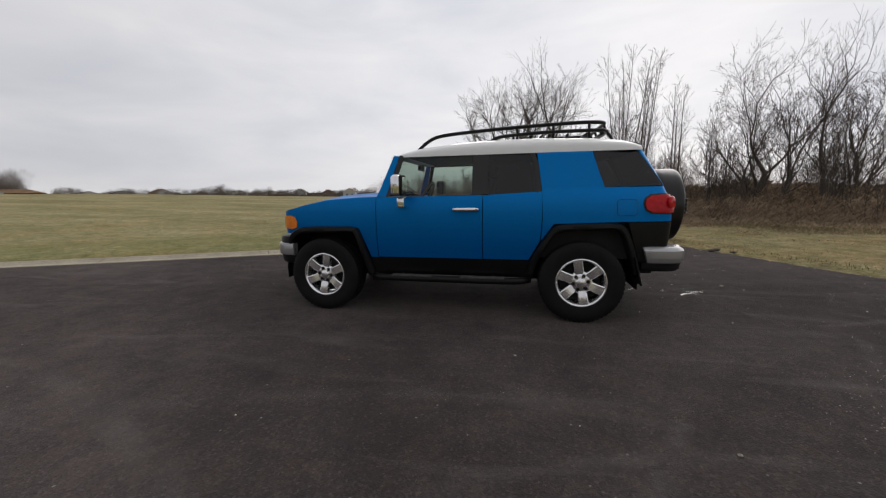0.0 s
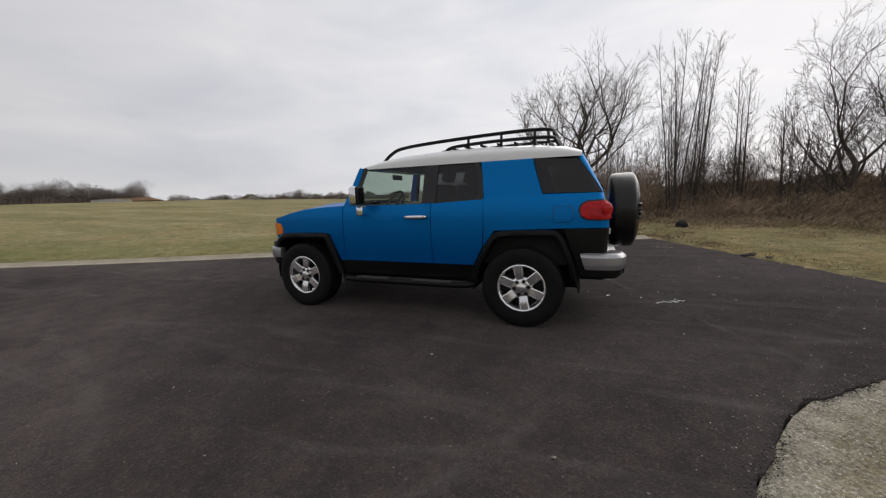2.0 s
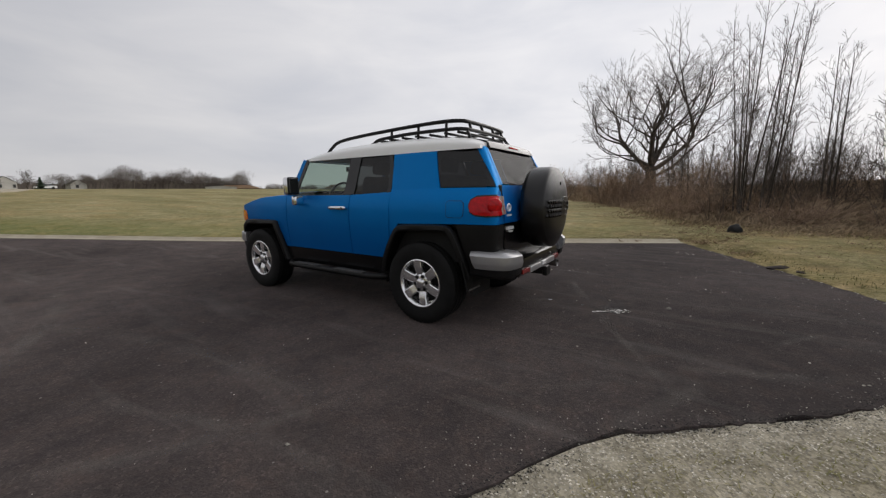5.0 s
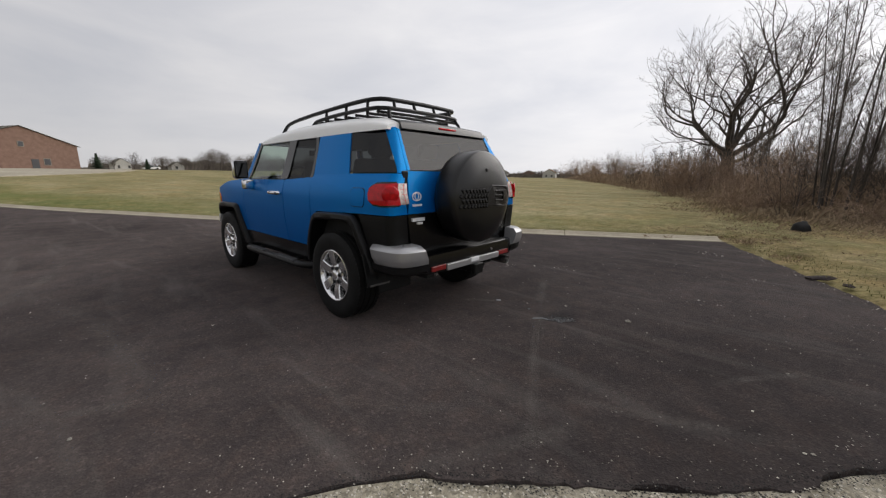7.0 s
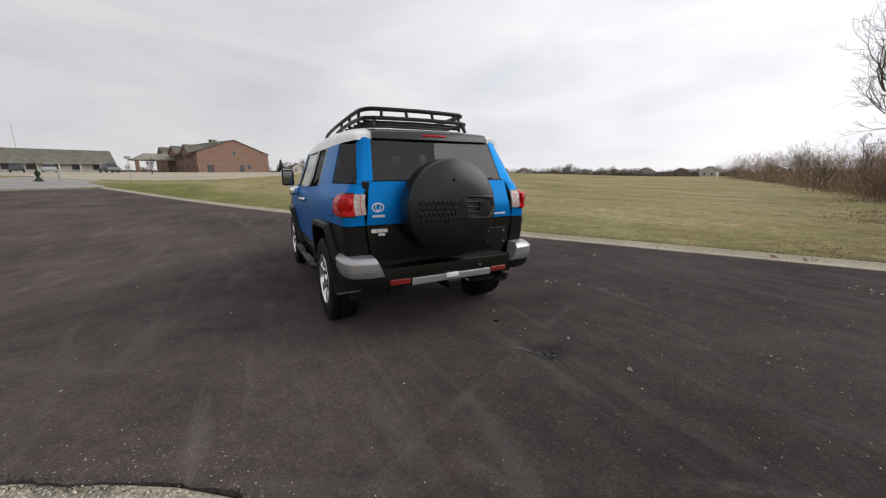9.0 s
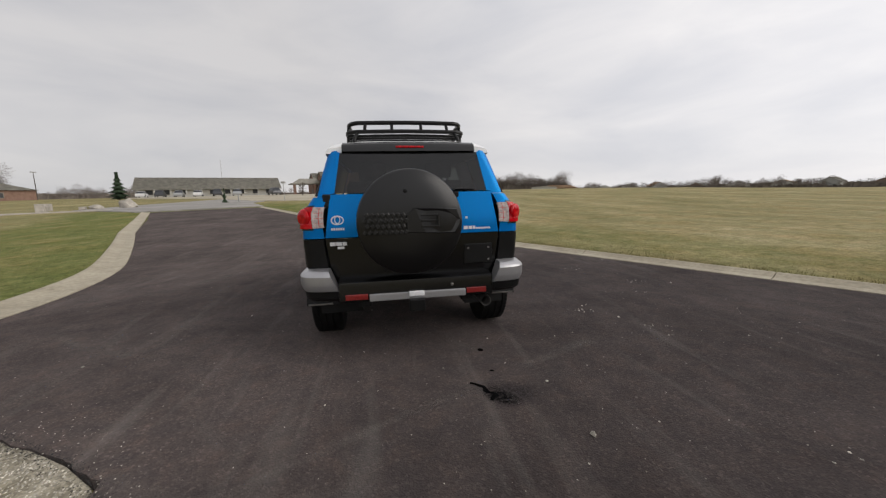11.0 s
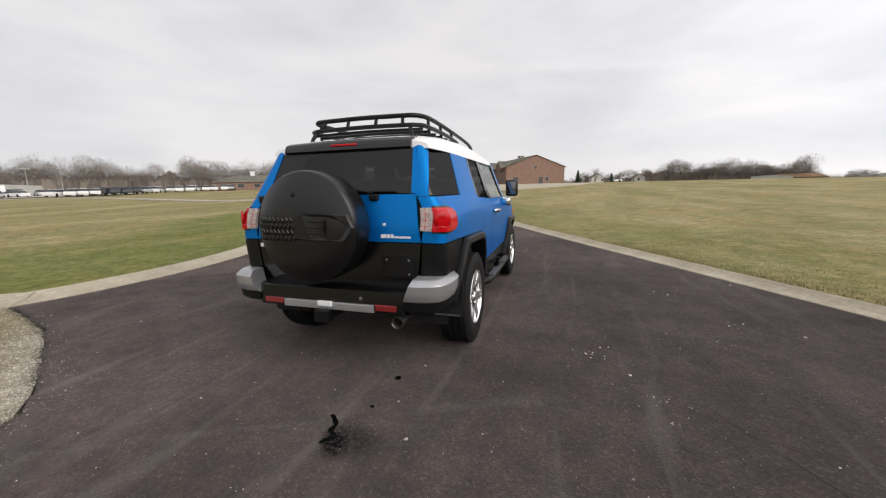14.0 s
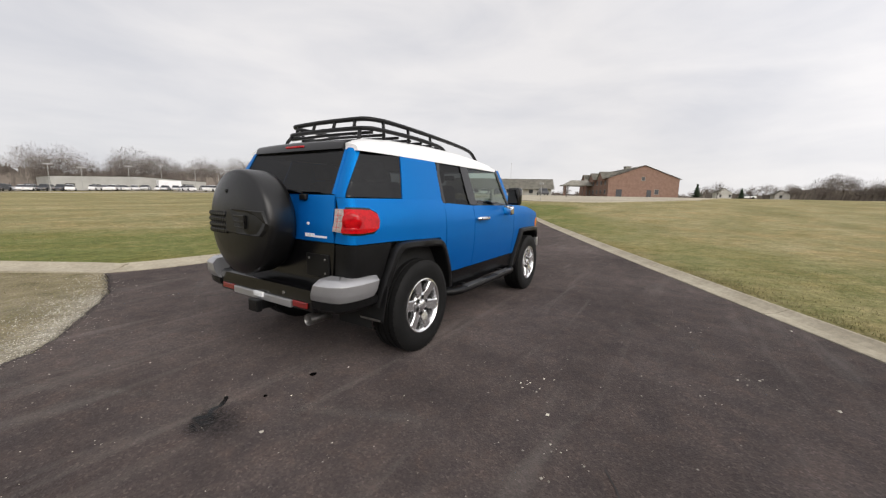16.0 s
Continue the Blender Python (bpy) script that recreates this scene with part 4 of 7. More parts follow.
for sgn in (-1, 1):
    bm = bmesh.new()
    tube(bm, [(-0.74, sgn * 0.1, 1.262), (-0.735, sgn * 0.45, 1.275), (-0.74, sgn * 0.66, 1.262)], 0.010, 6)
    part("windscreen_wiper", bm, M_BLACK, car)
bm = bmesh.new()
box(bm, (-1.905, -0.64, 0.83), (-1.84, 0.64, 1.04), 0.02)
grille = part("grille", bm, M_BLACK, car)
for sgn in (-1, 1):
    bm = bmesh.new()
    lathe(bm, [(-1.885, 0.001), (-1.935, 0.04), (-1.925, 0.085), (-1.895, 0.10), (-1.86, 0.10)], 24, "x", (0, sgn * 0.52, 0.935))
    part("headlight", bm, M_CLEAR, grille, smooth=True)
skin_panel("side_marker", [("x", -1.665, 0.915), ("x", -1.66, 0.98), ("x", -1.69, 1.030), ("x", -1.73, 1.045), ("f", 0.80, 1.035), ("f", 0.78, 0.97), ("f", 0.80, 0.905), ("x", -1.72, 0.895)], M_AMBER, car, 0.012, 0.02, label="amber corner lamp")


def sweep(name, path, profile, mat, label="", closed=True, parent=None):
    """Sweeps a profile of (out, z) along a path in plan, out to the path's right."""
    bm = bmesh.new()
    pts = [Vector((x, y, 0)) for x, y in path]
    rows = []
    for i, p in enumerate(pts):
        t = (pts[min(i + 1, len(pts) - 1)] - pts[max(i - 1, 0)]).normalized()
        n = Vector((t.y, -t.x, 0))
        rows.append([bm.verts.new(p + n * o + Vector((0, 0, z))) for o, z in profile])
    m = len(profile)
    for a, b in zip(rows, rows[1:]):
        for i in range(m if closed else m - 1):
            bm.faces.new((a[i], a[(i + 1) % m], b[(i + 1) % m], b[i]))
    bm.faces.new(rows[0])
    bm.faces.new(rows[-1][::-1])
    return part(name, bm, mat, parent or car, label, smooth=True, sharp=24)


def round_box(o0, o1, z0, z1, r=0.025):
    return [(o0, z0), (o1 - r, z0), (o1 - 0.3 * r, z0 + 0.3 * r), (o1, z0 + r), (o1, z1 - r), (o1 - 0.3 * r, z1 - 0.3 * r), (o1 - r, z1), (o0, z1)]


# front bumper
front_line = [tuple(p)[:2] for p in smooth_path([(-1.72, -0.86, 0), (-1.86, -0.84, 0), (-1.97, -0.72, 0), (-2.03, -0.4, 0), (-2.05, 0, 0), (-2.03, 0.4, 0), (-1.97, 0.72, 0), (-1.86, 0.84, 0), (-1.72, 0.86, 0)], 4)][::-1]
sweep("front_bumper", front_line, round_box(-0.12, 0.0, 0.50, 0.82, 0.04), M_BLACK, "black front bumper")
for sgn in (-1, 1):
    line = [p for p in front_line if sgn * p[1] > 0.35]
    sweep("bumper_end", line, round_box(-0.05, 0.028, 0.60, 0.735, 0.02), M_SILVER, "silver painted bumper end")

# rear bumper
rear_side = [tuple(p)[:2] for p in smooth_path([(1.875, 0.885, 0), (1.99, 0.892, 0), (2.13, 0.880, 0), (2.222, 0.832, 0), (2.262, 0.72, 0), (2.268, 0.60, 0)], 5)]
for sgn in (-1, 1):
    line = [(x, y * sgn) for x, y in rear_side]
    prof = [(-0.10, 0.592), (-0.030, 0.590), (-0.008, 0.606), (0.008, 0.646), (0.010, 0.654), (0.010, 0.716), (0.006, 0.722), (-0.030, 0.752), (-0.038, 0.755), (-0.14, 0.760)]
    prof2 = [(-0.12, 0.535), (-0.05, 0.520), (-0.02, 0.545), (-0.012, 0.600), (-0.12, 0.604)]
    corner_part = sweep("bumper_corner", line, [(-o * sgn, z) for o, z in prof], M_SILVER, "silver painted bumper corner")
    for v in corner_part.data.vertices:
        v.co.x += max(0, 1 - (v.co.x - 1.87) / 0.10) * (0.757 - v.co.z) * 0.34 if v.co.x < 1.97 else 0
        inner = max(0, 1 - (abs(v.co.y) - 0.60) / 0.12)
        if v.co.x > 2.1 and inner > 0:
            v.co.y += sgn * inner * (v.co.z - 0.60) * 0.42
    sweep("bumper_underside", line, [(-o * sgn, z) for o, z in prof2], M_BLACK)
bm = bmesh.new()
vs_prof = [(2.02, 0.50), (2.225, 0.50), (2.238, 0.515), (2.238, 0.60), (2.232, 0.655), (2.21, 0.668), (2.12, 0.675), (2.02, 0.675)]
rows = [[bm.verts.new((x, y, z)) for x, z in vs_prof] for y in (-0.60, -0.3, 0, 0.3, 0.60)]
for a, b in zip(rows, rows[1:]):
    for i in range(len(vs_prof)):
        j = (i + 1) % len(vs_prof)
        bm.faces.new((a[i], a[j], b[j], b[i]))
bm.faces.new(rows[0])
bm.faces.new(rows[-1][::-1])
rear_bumper = part("rear_bumper", bm, M_GLOSSBLACK, car, "black rear bumper step", smooth=True, sharp=40)
bm = bmesh.new()
box(bm, (2.236, -0.375, 0.505), (2.258, 0.375, 0.562), 0.006)
part("bumper_bar", bm, M_SILVER, rear_bumper, "silver bar across the bumper")
for y0, y1 in ((-0.555, -0.385), (0.385, 0.545)):
    bm = bmesh.new()
    box(bm, (2.236, y0, 0.522), (2.252, y1, 0.566), 0.005)
    part("reflector", bm, M_REFLECT, rear_bumper, "red reflector")
bm = bmesh.new()
box(bm, (2.246, -0.075, 0.528), (2.272, 0.045, 0.570), 0.008)
part("hitch_cover", bm, M_BADGE, rear_bumper, "pale badge over the tow hitch")
bm = bmesh.new()
box(bm, (2.05, -0.06, 0.43), (2.30, 0.03, 0.505), 0.008)
box(bm, (2.27, -0.075, 0.42), (2.315, 0.045, 0.515), 0.008)
part("tow_hitch", bm, M_BLACK, car)
bm = bmesh.new()
lathe(bm, [(2.238, 0.013), (2.246, 0.012), (2.248, 0.0005)], 12, "x", (0, 0.27, 0.60))
part("bumper_bolt", bm, M_STEEL, rear_bumper)
# exhaust
bm = bmesh.new()
tube(bm, smooth_path([(0.9, 0.40, 0.42), (1.7, 0.42, 0.44), (1.95, 0.50, 0.46), (2.12, 0.535, 0.45)], 4), 0.030, 12)
lathe(bm, [(2.05, 0.030), (2.06, 0.040), (2.235, 0.043), (2.245, 0.041), (2.24, 0.037), (2.10, 0.034)], 20, "x", (0, 0.545, 0.445))
part("exhaust_pipe", bm, M_EXHAUST, car, "dull steel exhaust tailpipe", smooth=True, sharp=50)

# tail lamps
skin_panel("lamp_surround", [("x", 1.856, 1.150), ("x", 1.873, 1.204), ("x", 1.925, 1.235), ("x", 2.02, 1.241), ("y", 0.760, 1.242), ("y", 0.770, 1.056), ("x", 2.02, 1.052), ("x", 1.925, 1.058), ("x", 1.873, 1.089)], M_GLOSSBLACK, car, 0.006, 0.01, label="black lamp surround")
skin_panel("tail_lamp", [("x", 1.872, 1.150), ("x", 1.885, 1.195), ("x", 1.93, 1.222), ("x", 2.02, 1.228), ("y", 0.765, 1.230), ("y", 0.775, 1.070), ("x", 2.02, 1.066), ("x", 1.93, 1.072), ("x", 1.885, 1.100)], M_RED, car, 0.022, 0.03, label="red tail lamp")
skin_panel("reverse_lamp", [("y", 0.763, 1.230), ("y", 0.680, 1.228), ("y", 0.690, 1.074), ("y", 0.773, 1.070)], M_CLEAR, car, 0.020, 0.028, label="clear ribbed reversing lamp")
for z in (1.105, 1.145, 1.185):
    skin_panel("lamp_rib", [("y", 0.762, z + 0.0011), ("y", 0.690, z + 0.0011), ("y", 0.691, z - 0.0011), ("y", 0.763, z - 0.0011)], M_RED, car, 0.0212, 0)
skin_panel("lamp_rib", [("y", 0.720, 1.222), ("y", 0.716, 1.222), ("y", 0.722, 1.080), ("y", 0.726, 1.080)], M_RED, car, 0.0218, 0)
for sgn in (-1, 1):
    bm = bmesh.new()
    p = skin(S_BACK + ARC_B * 0.55, 1.15, 0.015)
    nrm = Vector((0.75, 0.66 * sgn, 0)).normalized()
    rings = []
    a, b = nrm.cross(Vector((0, 0, 1))), Vector((0, 0, 1))
    c = Vector((p.x, p.y * sgn, p.z))
    for d, r in ((0.0, 0.067), (0.010, 0.063), (0.016, 0.050), (0.019, 0.03)):
        rings.append([bm.verts.new(c + nrm * d + r * (math.cos(k * math.pi / 12) * a + math.sin(k * math.pi / 12) * b)) for k in range(24)])
    for u, w in zip(rings, rings[1:]):
        for k in range(24):
            bm.faces.new((u[k], u[(k + 1) % 24], w[(k + 1) % 24], w[k]))
    bm.faces.new(rings[-1])
    part("lamp_dome", bm, M_RED, car, "round red brake lens", smooth=True)

# hinge cover
bm = bmesh.new()
box(bm, (2.02, -0.70, 1.22), (2.075, -0.635, 1.325), 0.012)
part("tailgate_hinge", bm, M_BLACK, car)
# fuel flap
skin_panel("fuel_flap_seam", [("x", 1.632, 1.06), ("x", 1.632, 1.17), ("x", 1.655, 1.192), ("x", 1.79, 1.192), ("x", 1.812, 1.17), ("x", 1.812, 1.06), ("x", 1.79, 1.038), ("x", 1.655, 1.038)], M_GLOSSBLACK, car, 0.0015, 0, sides=(-1,))
skin_panel("fuel_flap", [("x", 1.637, 1.062), ("x", 1.637, 1.168), ("x", 1.657, 1.187), ("x", 1.788, 1.187), ("x", 1.807, 1.168), ("x", 1.807, 1.062), ("x", 1.788, 1.043), ("x", 1.657, 1.043)], M_BLUE, car, 0.004, 0, sides=(-1,))

# door handles
def door_handle(sgn):
    y = skin(0.2, 1.105).y
    bm = bmesh.new()
    tube(bm, [(x, sgn * (y + d), 1.105) for x, d in ((0.095, 0.004), (0.115, 0.03), (0.16, 0.042), (0.24, 0.044), (0.31, 0.042), (0.35, 0.03), (0.368, 0.004))], [0.012, 0.019, 0.021, 0.021, 0.021, 0.020, 0.012], 10)
    part("door_handle", bm, M_CHROME, car, "chrome door handle", smooth=True)
    bm = bmesh.new()
    lathe(bm, [(sgn * (y + 0.055), 0.010), (sgn * (y + 0.067), 0.0095), (sgn * (y + 0.068), 0.0005)], 12, "y", (0.345, 0, 1.105))
    part("key_lock", bm, M_STEEL, car)


mirrored(door_handle)


def door_mirror(sgn):
    bm = bmesh.new()
    box(bm, (-0.485, sgn * 0.93 if sgn > 0 else -1.085, 1.245), (-0.385, 1.085 if sgn > 0 else -0.93, 1.455), 0.035, 3)
    mirror = part("door_mirror", bm, M_CHROME if sgn < 0 else M_GLOSSBLACK, car, "door mirror with a bright cap" if sgn < 0 else "black door mirror", smooth=True, sharp=50)
    bm = bmesh.new()
    box(bm, (-0.40, min(sgn * 0.935, sgn * 1.08), 1.25), (-0.365, max(sgn * 0.935, sgn * 1.08), 1.45), 0.02, 3)
    part("bezel", bm, M_BLACK, mirror, smooth=True, sharp=50)
    bm = bmesh.new()
    box(bm, (-0.368, min(sgn * 0.95, sgn * 1.066), 1.268), (-0.362, max(sgn * 0.95, sgn * 1.066), 1.432), 0.002)
    part("mirror_glass", bm, M_MIRROR, mirror, "mirror glass")
    bm = bmesh.new()
    box(bm, (-0.455, min(sgn * 0.88, sgn * 1.0), 1.125), (-0.375, max(sgn * 0.88, sgn * 1.0), 1.235), 0.02, 3)
    part("mirror_arm", bm, M_CHROME, mirror, "bright mirror arm", smooth=True, sharp=50)


mirrored(door_mirror)

# wheel arch flares
def flare(path, sgn):
    """A moulded arch: its path goes round the wheel in side view, seen as (x, z)."""
    fine = smooth_path([(x, 0, z) for x, z in path], 6)
    hub = Vector((-1.345 if path[0][0] < 0 else 1.345, 0, 0.40))
    bm = bmesh.new()
    rows = []
    for p in fine:
        n = (hub - p).normalized()
        y0 = skin(p.x, max(p.z, 0.45)).y
        sec = [(0.0, y0 - 0.01), (0.0, y0 + 0.03), (0.010, y0 + 0.046), (0.045, y0 + 0.052), (0.060, y0 + 0.045), (0.066, y0 + 0.02), (0.075, y0 - 0.26)]
        rows.append([bm.verts.new((p.x + n.x * d, sgn * y, p.z + n.z * d)) for d, y in sec])
    for a, b in zip(rows, rows[1:]):
        for i in range(6):
            bm.faces.new((a[i], a[i + 1], b[i + 1], b[i]))
    part("wheel_arch", bm, M_BLACK, car, "black plastic wheel arch flare", smooth=True, sharp=35)


FLARE_F = [(-1.80, 0.74), (-1.755, 0.83), (-1.64, 0.902), (-1.50, 0.925), (-1.2, 0.93), (-0.985, 0.927), (-0.915, 0.89), (-0.85, 0.70), (-0.77, 0.43)]
FLARE_R = [(0.83, 0.47), (0.885, 0.64), (1.02, 0.865), (1.075, 0.93), (1.16, 0.962), (1.4, 0.972), (1.62, 0.972), (1.70, 0.945), (1.76, 0.85), (1.845, 0.62), (1.875, 0.50)]
for sgn in (-1, 1):
    flare(FLARE_F, sgn)
    flare(FLARE_R, sgn)
    # inner wheel housings
    for cx in (-1.345, 1.345):
        bm = bmesh.new()
        ring = [[bm.verts.new((cx + 0.53 * math.cos(q), sgn * y, 0.40 + 0.53 * math.sin(q))) for q in np.linspace(-0.15, math.pi + 0.15, 15)] for y in (0.45, 0.80)]
        for i in range(14):
            bm.faces.new((ring[0][i], ring[0][i + 1], ring[1][i + 1], ring[1][i]))
        bm.faces.new(ring[0])
        part("wheel_housing", bm, M_DARK, car)
    # mud flaps
    bm = bmesh.new()
    box(bm, (1.80, min(sgn * 0.66, sgn * 0.915), 0.385), (1.815, max(sgn * 0.66, sgn * 0.915), 0.66), 0.004, turn=Matrix.Translation((1.81, 0, 0.66)) @ Matrix.Rotation(radians(-14), 4, "Y") @ Matrix.Translation((-1.81, 0, -0.66)))
    flap = part("mud_flap", bm, M_BLACK, car, "black rubber mud flap")
    bm = bmesh.new()
    box(bm, (1.883, min(sgn * 0.70, sgn * 0.90), 0.398), (1.892, max(sgn * 0.70, sgn * 0.90), 0.412), 0.002)
    part("flap_weight", bm, M_STEEL, flap, "bright metal strip")
    # step bars
    bm = bmesh.new()
    tube(bm, smooth_path([(-0.80, sgn * 0.80, 0.39), (-0.70, sgn * 0.885, 0.392), (-0.55, sgn * 0.915, 0.393), (0.0, sgn * 0.92, 0.393), (0.60, sgn * 0.915, 0.393), (0.76, sgn * 0.885, 0.392), (0.86, sgn * 0.80, 0.39)], 4), 0.036, 12)
    step = part("step_bar", bm, M_BLACK, car, "black tubular step bar", smooth=True)
    for x0, x1 in ((-0.55, -0.12), (0.18, 0.62)):
        bm = bmesh.new()
        box(bm, (x0, min(sgn * 0.885, sgn * 0.953), 0.416), (x1, max(sgn * 0.885, sgn * 0.953), 0.434), 0.005)
        part("step_pad", bm, M_PAD, step)
    for x in (-0.45, 0.5):
        bm = bmesh.new()
        tube(bm, [(x, sgn * 0.6, 0.48), (x, sgn * 0.91, 0.395)], 0.02, 8)
        part("step_bracket", bm, M_DARK, step)

# wheels
def build_wheel():
    """One wheel about the origin, its outer face towards -y."""
    wheel = new("wheel")
    bm = bmesh.new()
    R = 0.400
    prof = [(0.115, 0.230), (0.128, 0.28), (0.131, 0.335), (0.122, 0.375), (0.108, 0.392), (0.085, R)]
    for c in (0.058, 0.0, -0.058):
        prof += [(c + 0.009, R), (c + 0.006, R - 0.011), (c - 0.006, R - 0.011), (c - 0.009, R)]
    prof += [(-0.085, R), (-0.108, 0.392), (-0.122, 0.375), (-0.131, 0.335), (-0.128, 0.28), (-0.115, 0.230), (-0.08, 0.220), (0.08, 0.220)]
    lathe(bm, prof, 64, "y", closed=True)
    for k in range(56):
        q = 2 * math.pi * k / 56
        for s in (-1, 1):
            box(bm, (-0.011, min(s * 0.080, s * 0.112), R - 0.02), (0.011, max(s * 0.080, s * 0.112), R - 0.003), turn=Matrix.Rotation(q + (0.03 if s > 0 else 0), 4, "Y") @ Matrix.Rotation(s * 0.2, 4, "Z"))
    part("tyre", bm, M_RUBBER, wheel, "black all-terrain tyre", smooth=True, sharp=30)
    bm = bmesh.new()
    lathe(bm, [(0.115, 0.220), (-0.05, 0.208), (-0.098, 0.210), (-0.118, 0.219), (-0.125, 0.228), (-0.123, 0.237), (-0.108, 0.241), (-0.10, 0.236), (-0.09, 0.229), (0.115, 0.229)], 56, "y", closed=True)
    rim = part("rim", bm, M_ALLOY, wheel, "silver six-spoke alloy rim", smooth=True, sharp=40)
    for k in range(6):
        bm = bmesh.new()
        pl = [(0.050, 0.036, -0.094), (0.095, 0.041, -0.098), (0.125, 0.043, -0.110), (0.17, 0.044, -0.114), (0.205, 0.046, -0.116), (0.222, 0.049, -0.117)]
        rows = []
        for r, hw, y in pl:
            rows.append([bm.verts.new(p) for p in ((-hw, y + 0.045, r), (-hw, y + 0.006, r), (-hw + 0.008, y, r), (hw - 0.008, y, r), (hw, y + 0.006, r), (hw, y + 0.045, r))])
        for a, b in zip(rows, rows[1:]):
            for i in range(6):
                bm.faces.new((a[i], a[(i + 1) % 6], b[(i + 1) % 6], b[i]))
        bm.faces.new(rows[0])
        bm.faces.new(rows[-1][::-1])
        bmesh.ops.rotate(bm, verts=bm.verts[:], cent=(0, 0, 0), matrix=Matrix.Rotation(2 * math.pi * k / 6 + 0.15, 3, "Y"))
        part("spoke", bm, M_ALLOY, rim, smooth=True, sharp=30)
        bm = bmesh.new()
        q = 2 * math.pi * (k + 0.5) / 6 + 0.15
        lathe(bm, [(-0.085, 0.0115), (-0.103, 0.0115), (-0.106, 0.008), (-0.1065, 0.0005)], 8, "y", (0.070 * math.sin(q), 0, 0.070 * math.cos(q)))
        part("wheel_nut", bm, M_GLOSSBLACK, rim)
        # a near-black ring on the hub: shade of the nut's hollow, as colour
        bm = bmesh.new()
        lathe(bm, [(-0.09, 0.0185), (-0.1055, 0.0185), (-0.1055, 0.0130)], 12, "y", (0.070 * math.sin(q), 0, 0.070 * math.cos(q)))
        part("nut_recess_shade", bm, M_DARK, rim)
    bm = bmesh.new()
    lathe(bm, [(-0.06, 0.112), (-0.088, 0.110), (-0.096, 0.098), (-0.100, 0.048), (-0.112, 0.044), (-0.118, 0.034), (-0.119, 0.0005)], 30, "y")
    part("hub", bm, M_ALLOY, rim, smooth=True, sharp=35)
    bm = bmesh.new()
    lathe(bm, [(-0.02, 0.0005), (-0.02, 0.19), (0.02, 0.205), (0.03, 0.0005)], 32, "y")
    part("brake_disc", bm, M_DARK, wheel, smooth=True, sharp=30)
    return wheel


first = build_wheel()
first.parent = car
first.matrix_basis = pose(-1.345, -0.79, 0.398)
for x, y, spin, turn in ((1.345, -0.79, 42, 0), (-1.345, 0.79, 8, 180), (1.345, 0.79, 31, 180)):
    w = copy_thing(first, pose(x, y, 0.398, 0, 0, turn) @ pose(0, 0, 0, 0, spin, 0))
    w.parent = car

# spare wheel in its hard cover
SPX, SPY, SPZ, SPR = 2.432, -0.050, 1.108, 0.388
bm = bmesh.new()
lathe(bm, [(2.135, 0.0005), (2.135, 0.33), (2.15, 0.372), (2.185, SPR - 0.002), (2.20, SPR), (2.322, SPR), (2.354, SPR - 0.004), (2.370, SPR - 0.012), (2.374, SPR - 0.022), (2.382, SPR - 0.036), (2.407, 0.30), (2.422, 0.22), (2.430, 0.10), (SPX, 0.0005)], 72, "x", (0, SPY, SPZ))
spare = part("spare_wheel_cover", bm, M_COVER, car, "black hard spare wheel cover with moulded relief", smooth=True, sharp=50)


def on_cover(y, z):
    r = math.hypot(y - SPY, z - SPZ)
    return ramp_of([(0, SPX), (0.10, 2.430), (0.22, 2.422), (0.30, 2.407), (0.352, 2.382), (0.366, 2.374)], r)


for row in range(4):
    for k in range(9):
        y, z = -0.375 + 0.036 * k + (0.018 if row % 2 else 0), 1.045 + 0.041 * row
        if math.hypot(y - SPY, z - SPZ) > 0.345 or y > -0.075:
            continue
        bm = bmesh.new()
        d = on_cover(y, z)
        box(bm, (d - 0.012, y - 0.0135, z - 0.0165), (d + 0.012, y + 0.0135, z + 0.0165), 0.004, 1, turn=Matrix.Translation((d, y, z)) @ Matrix.Rotation(radians(32 if row % 2 else -32), 4, "X") @ Matrix.Translation((-d, -y, -z)))
        part("tread_block", bm, M_COVER, spare)


def cover_slab(name, pts, raise_by, mat=M_COVER):
    bm = bmesh.new()
    out = [bm.verts.new((on_cover(y, z) + raise_by, y, z)) for y, z in pts]
    inn = [bm.verts.new((on_cover(y, z) - 0.004, SPY + (y - SPY) * 1.02 + (0.008 if y > 0.1 else -0.008), z + (0.008 if z > 1.12 else -0.008))) for y, z in pts]
    bm.faces.new(out)
    for i in range(len(pts)):
        j = (i + 1) % len(pts)
        bm.faces.new((out[i], inn[i], inn[j], out[j]))
    part(name, bm, mat, spare, smooth=False)


cover_slab("moulded_panel", [(-0.08, 1.045), (-0.08, 1.16), (-0.02, 1.208), (0.10, 1.205), (0.20, 1.20), (0.285, 1.195), (0.315, 1.12), (0.30, 1.075), (0.265, 1.030), (0.15, 1.033), (0.05, 1.038)], 0.010)
for y0, y1, z0, z1 in ((0.02, 0.15, 1.155, 1.168), (0.02, 0.15, 1.115, 1.128), (0.02, 0.15, 1.075, 1.088), (0.135, 0.15, 1.088, 1.155)):
    bm = bmesh.new()
    d = on_cover(0.08, 1.12) + 0.010
    box(bm, (d - 0.01, y0, z0), (d + 0.005, y1, z1), 0.002, 1)
    part("moulded_bar", bm, M_COVER, spare)
bm = bmesh.new()
lathe(bm, [(2.402, 0.016), (2.425, 0.015), (2.429, 0.011), (2.430, 0.0005)], 14, "x", (0, -0.085, 1.335))
part("cover_lock", bm, M_BLACK, spare)
bm = bmesh.new()
box(bm, (2.07, -0.20, 0.98), (2.145, 0.12, 1.22), 0.02)
part("spare_carrier", bm, M_DARK, car)

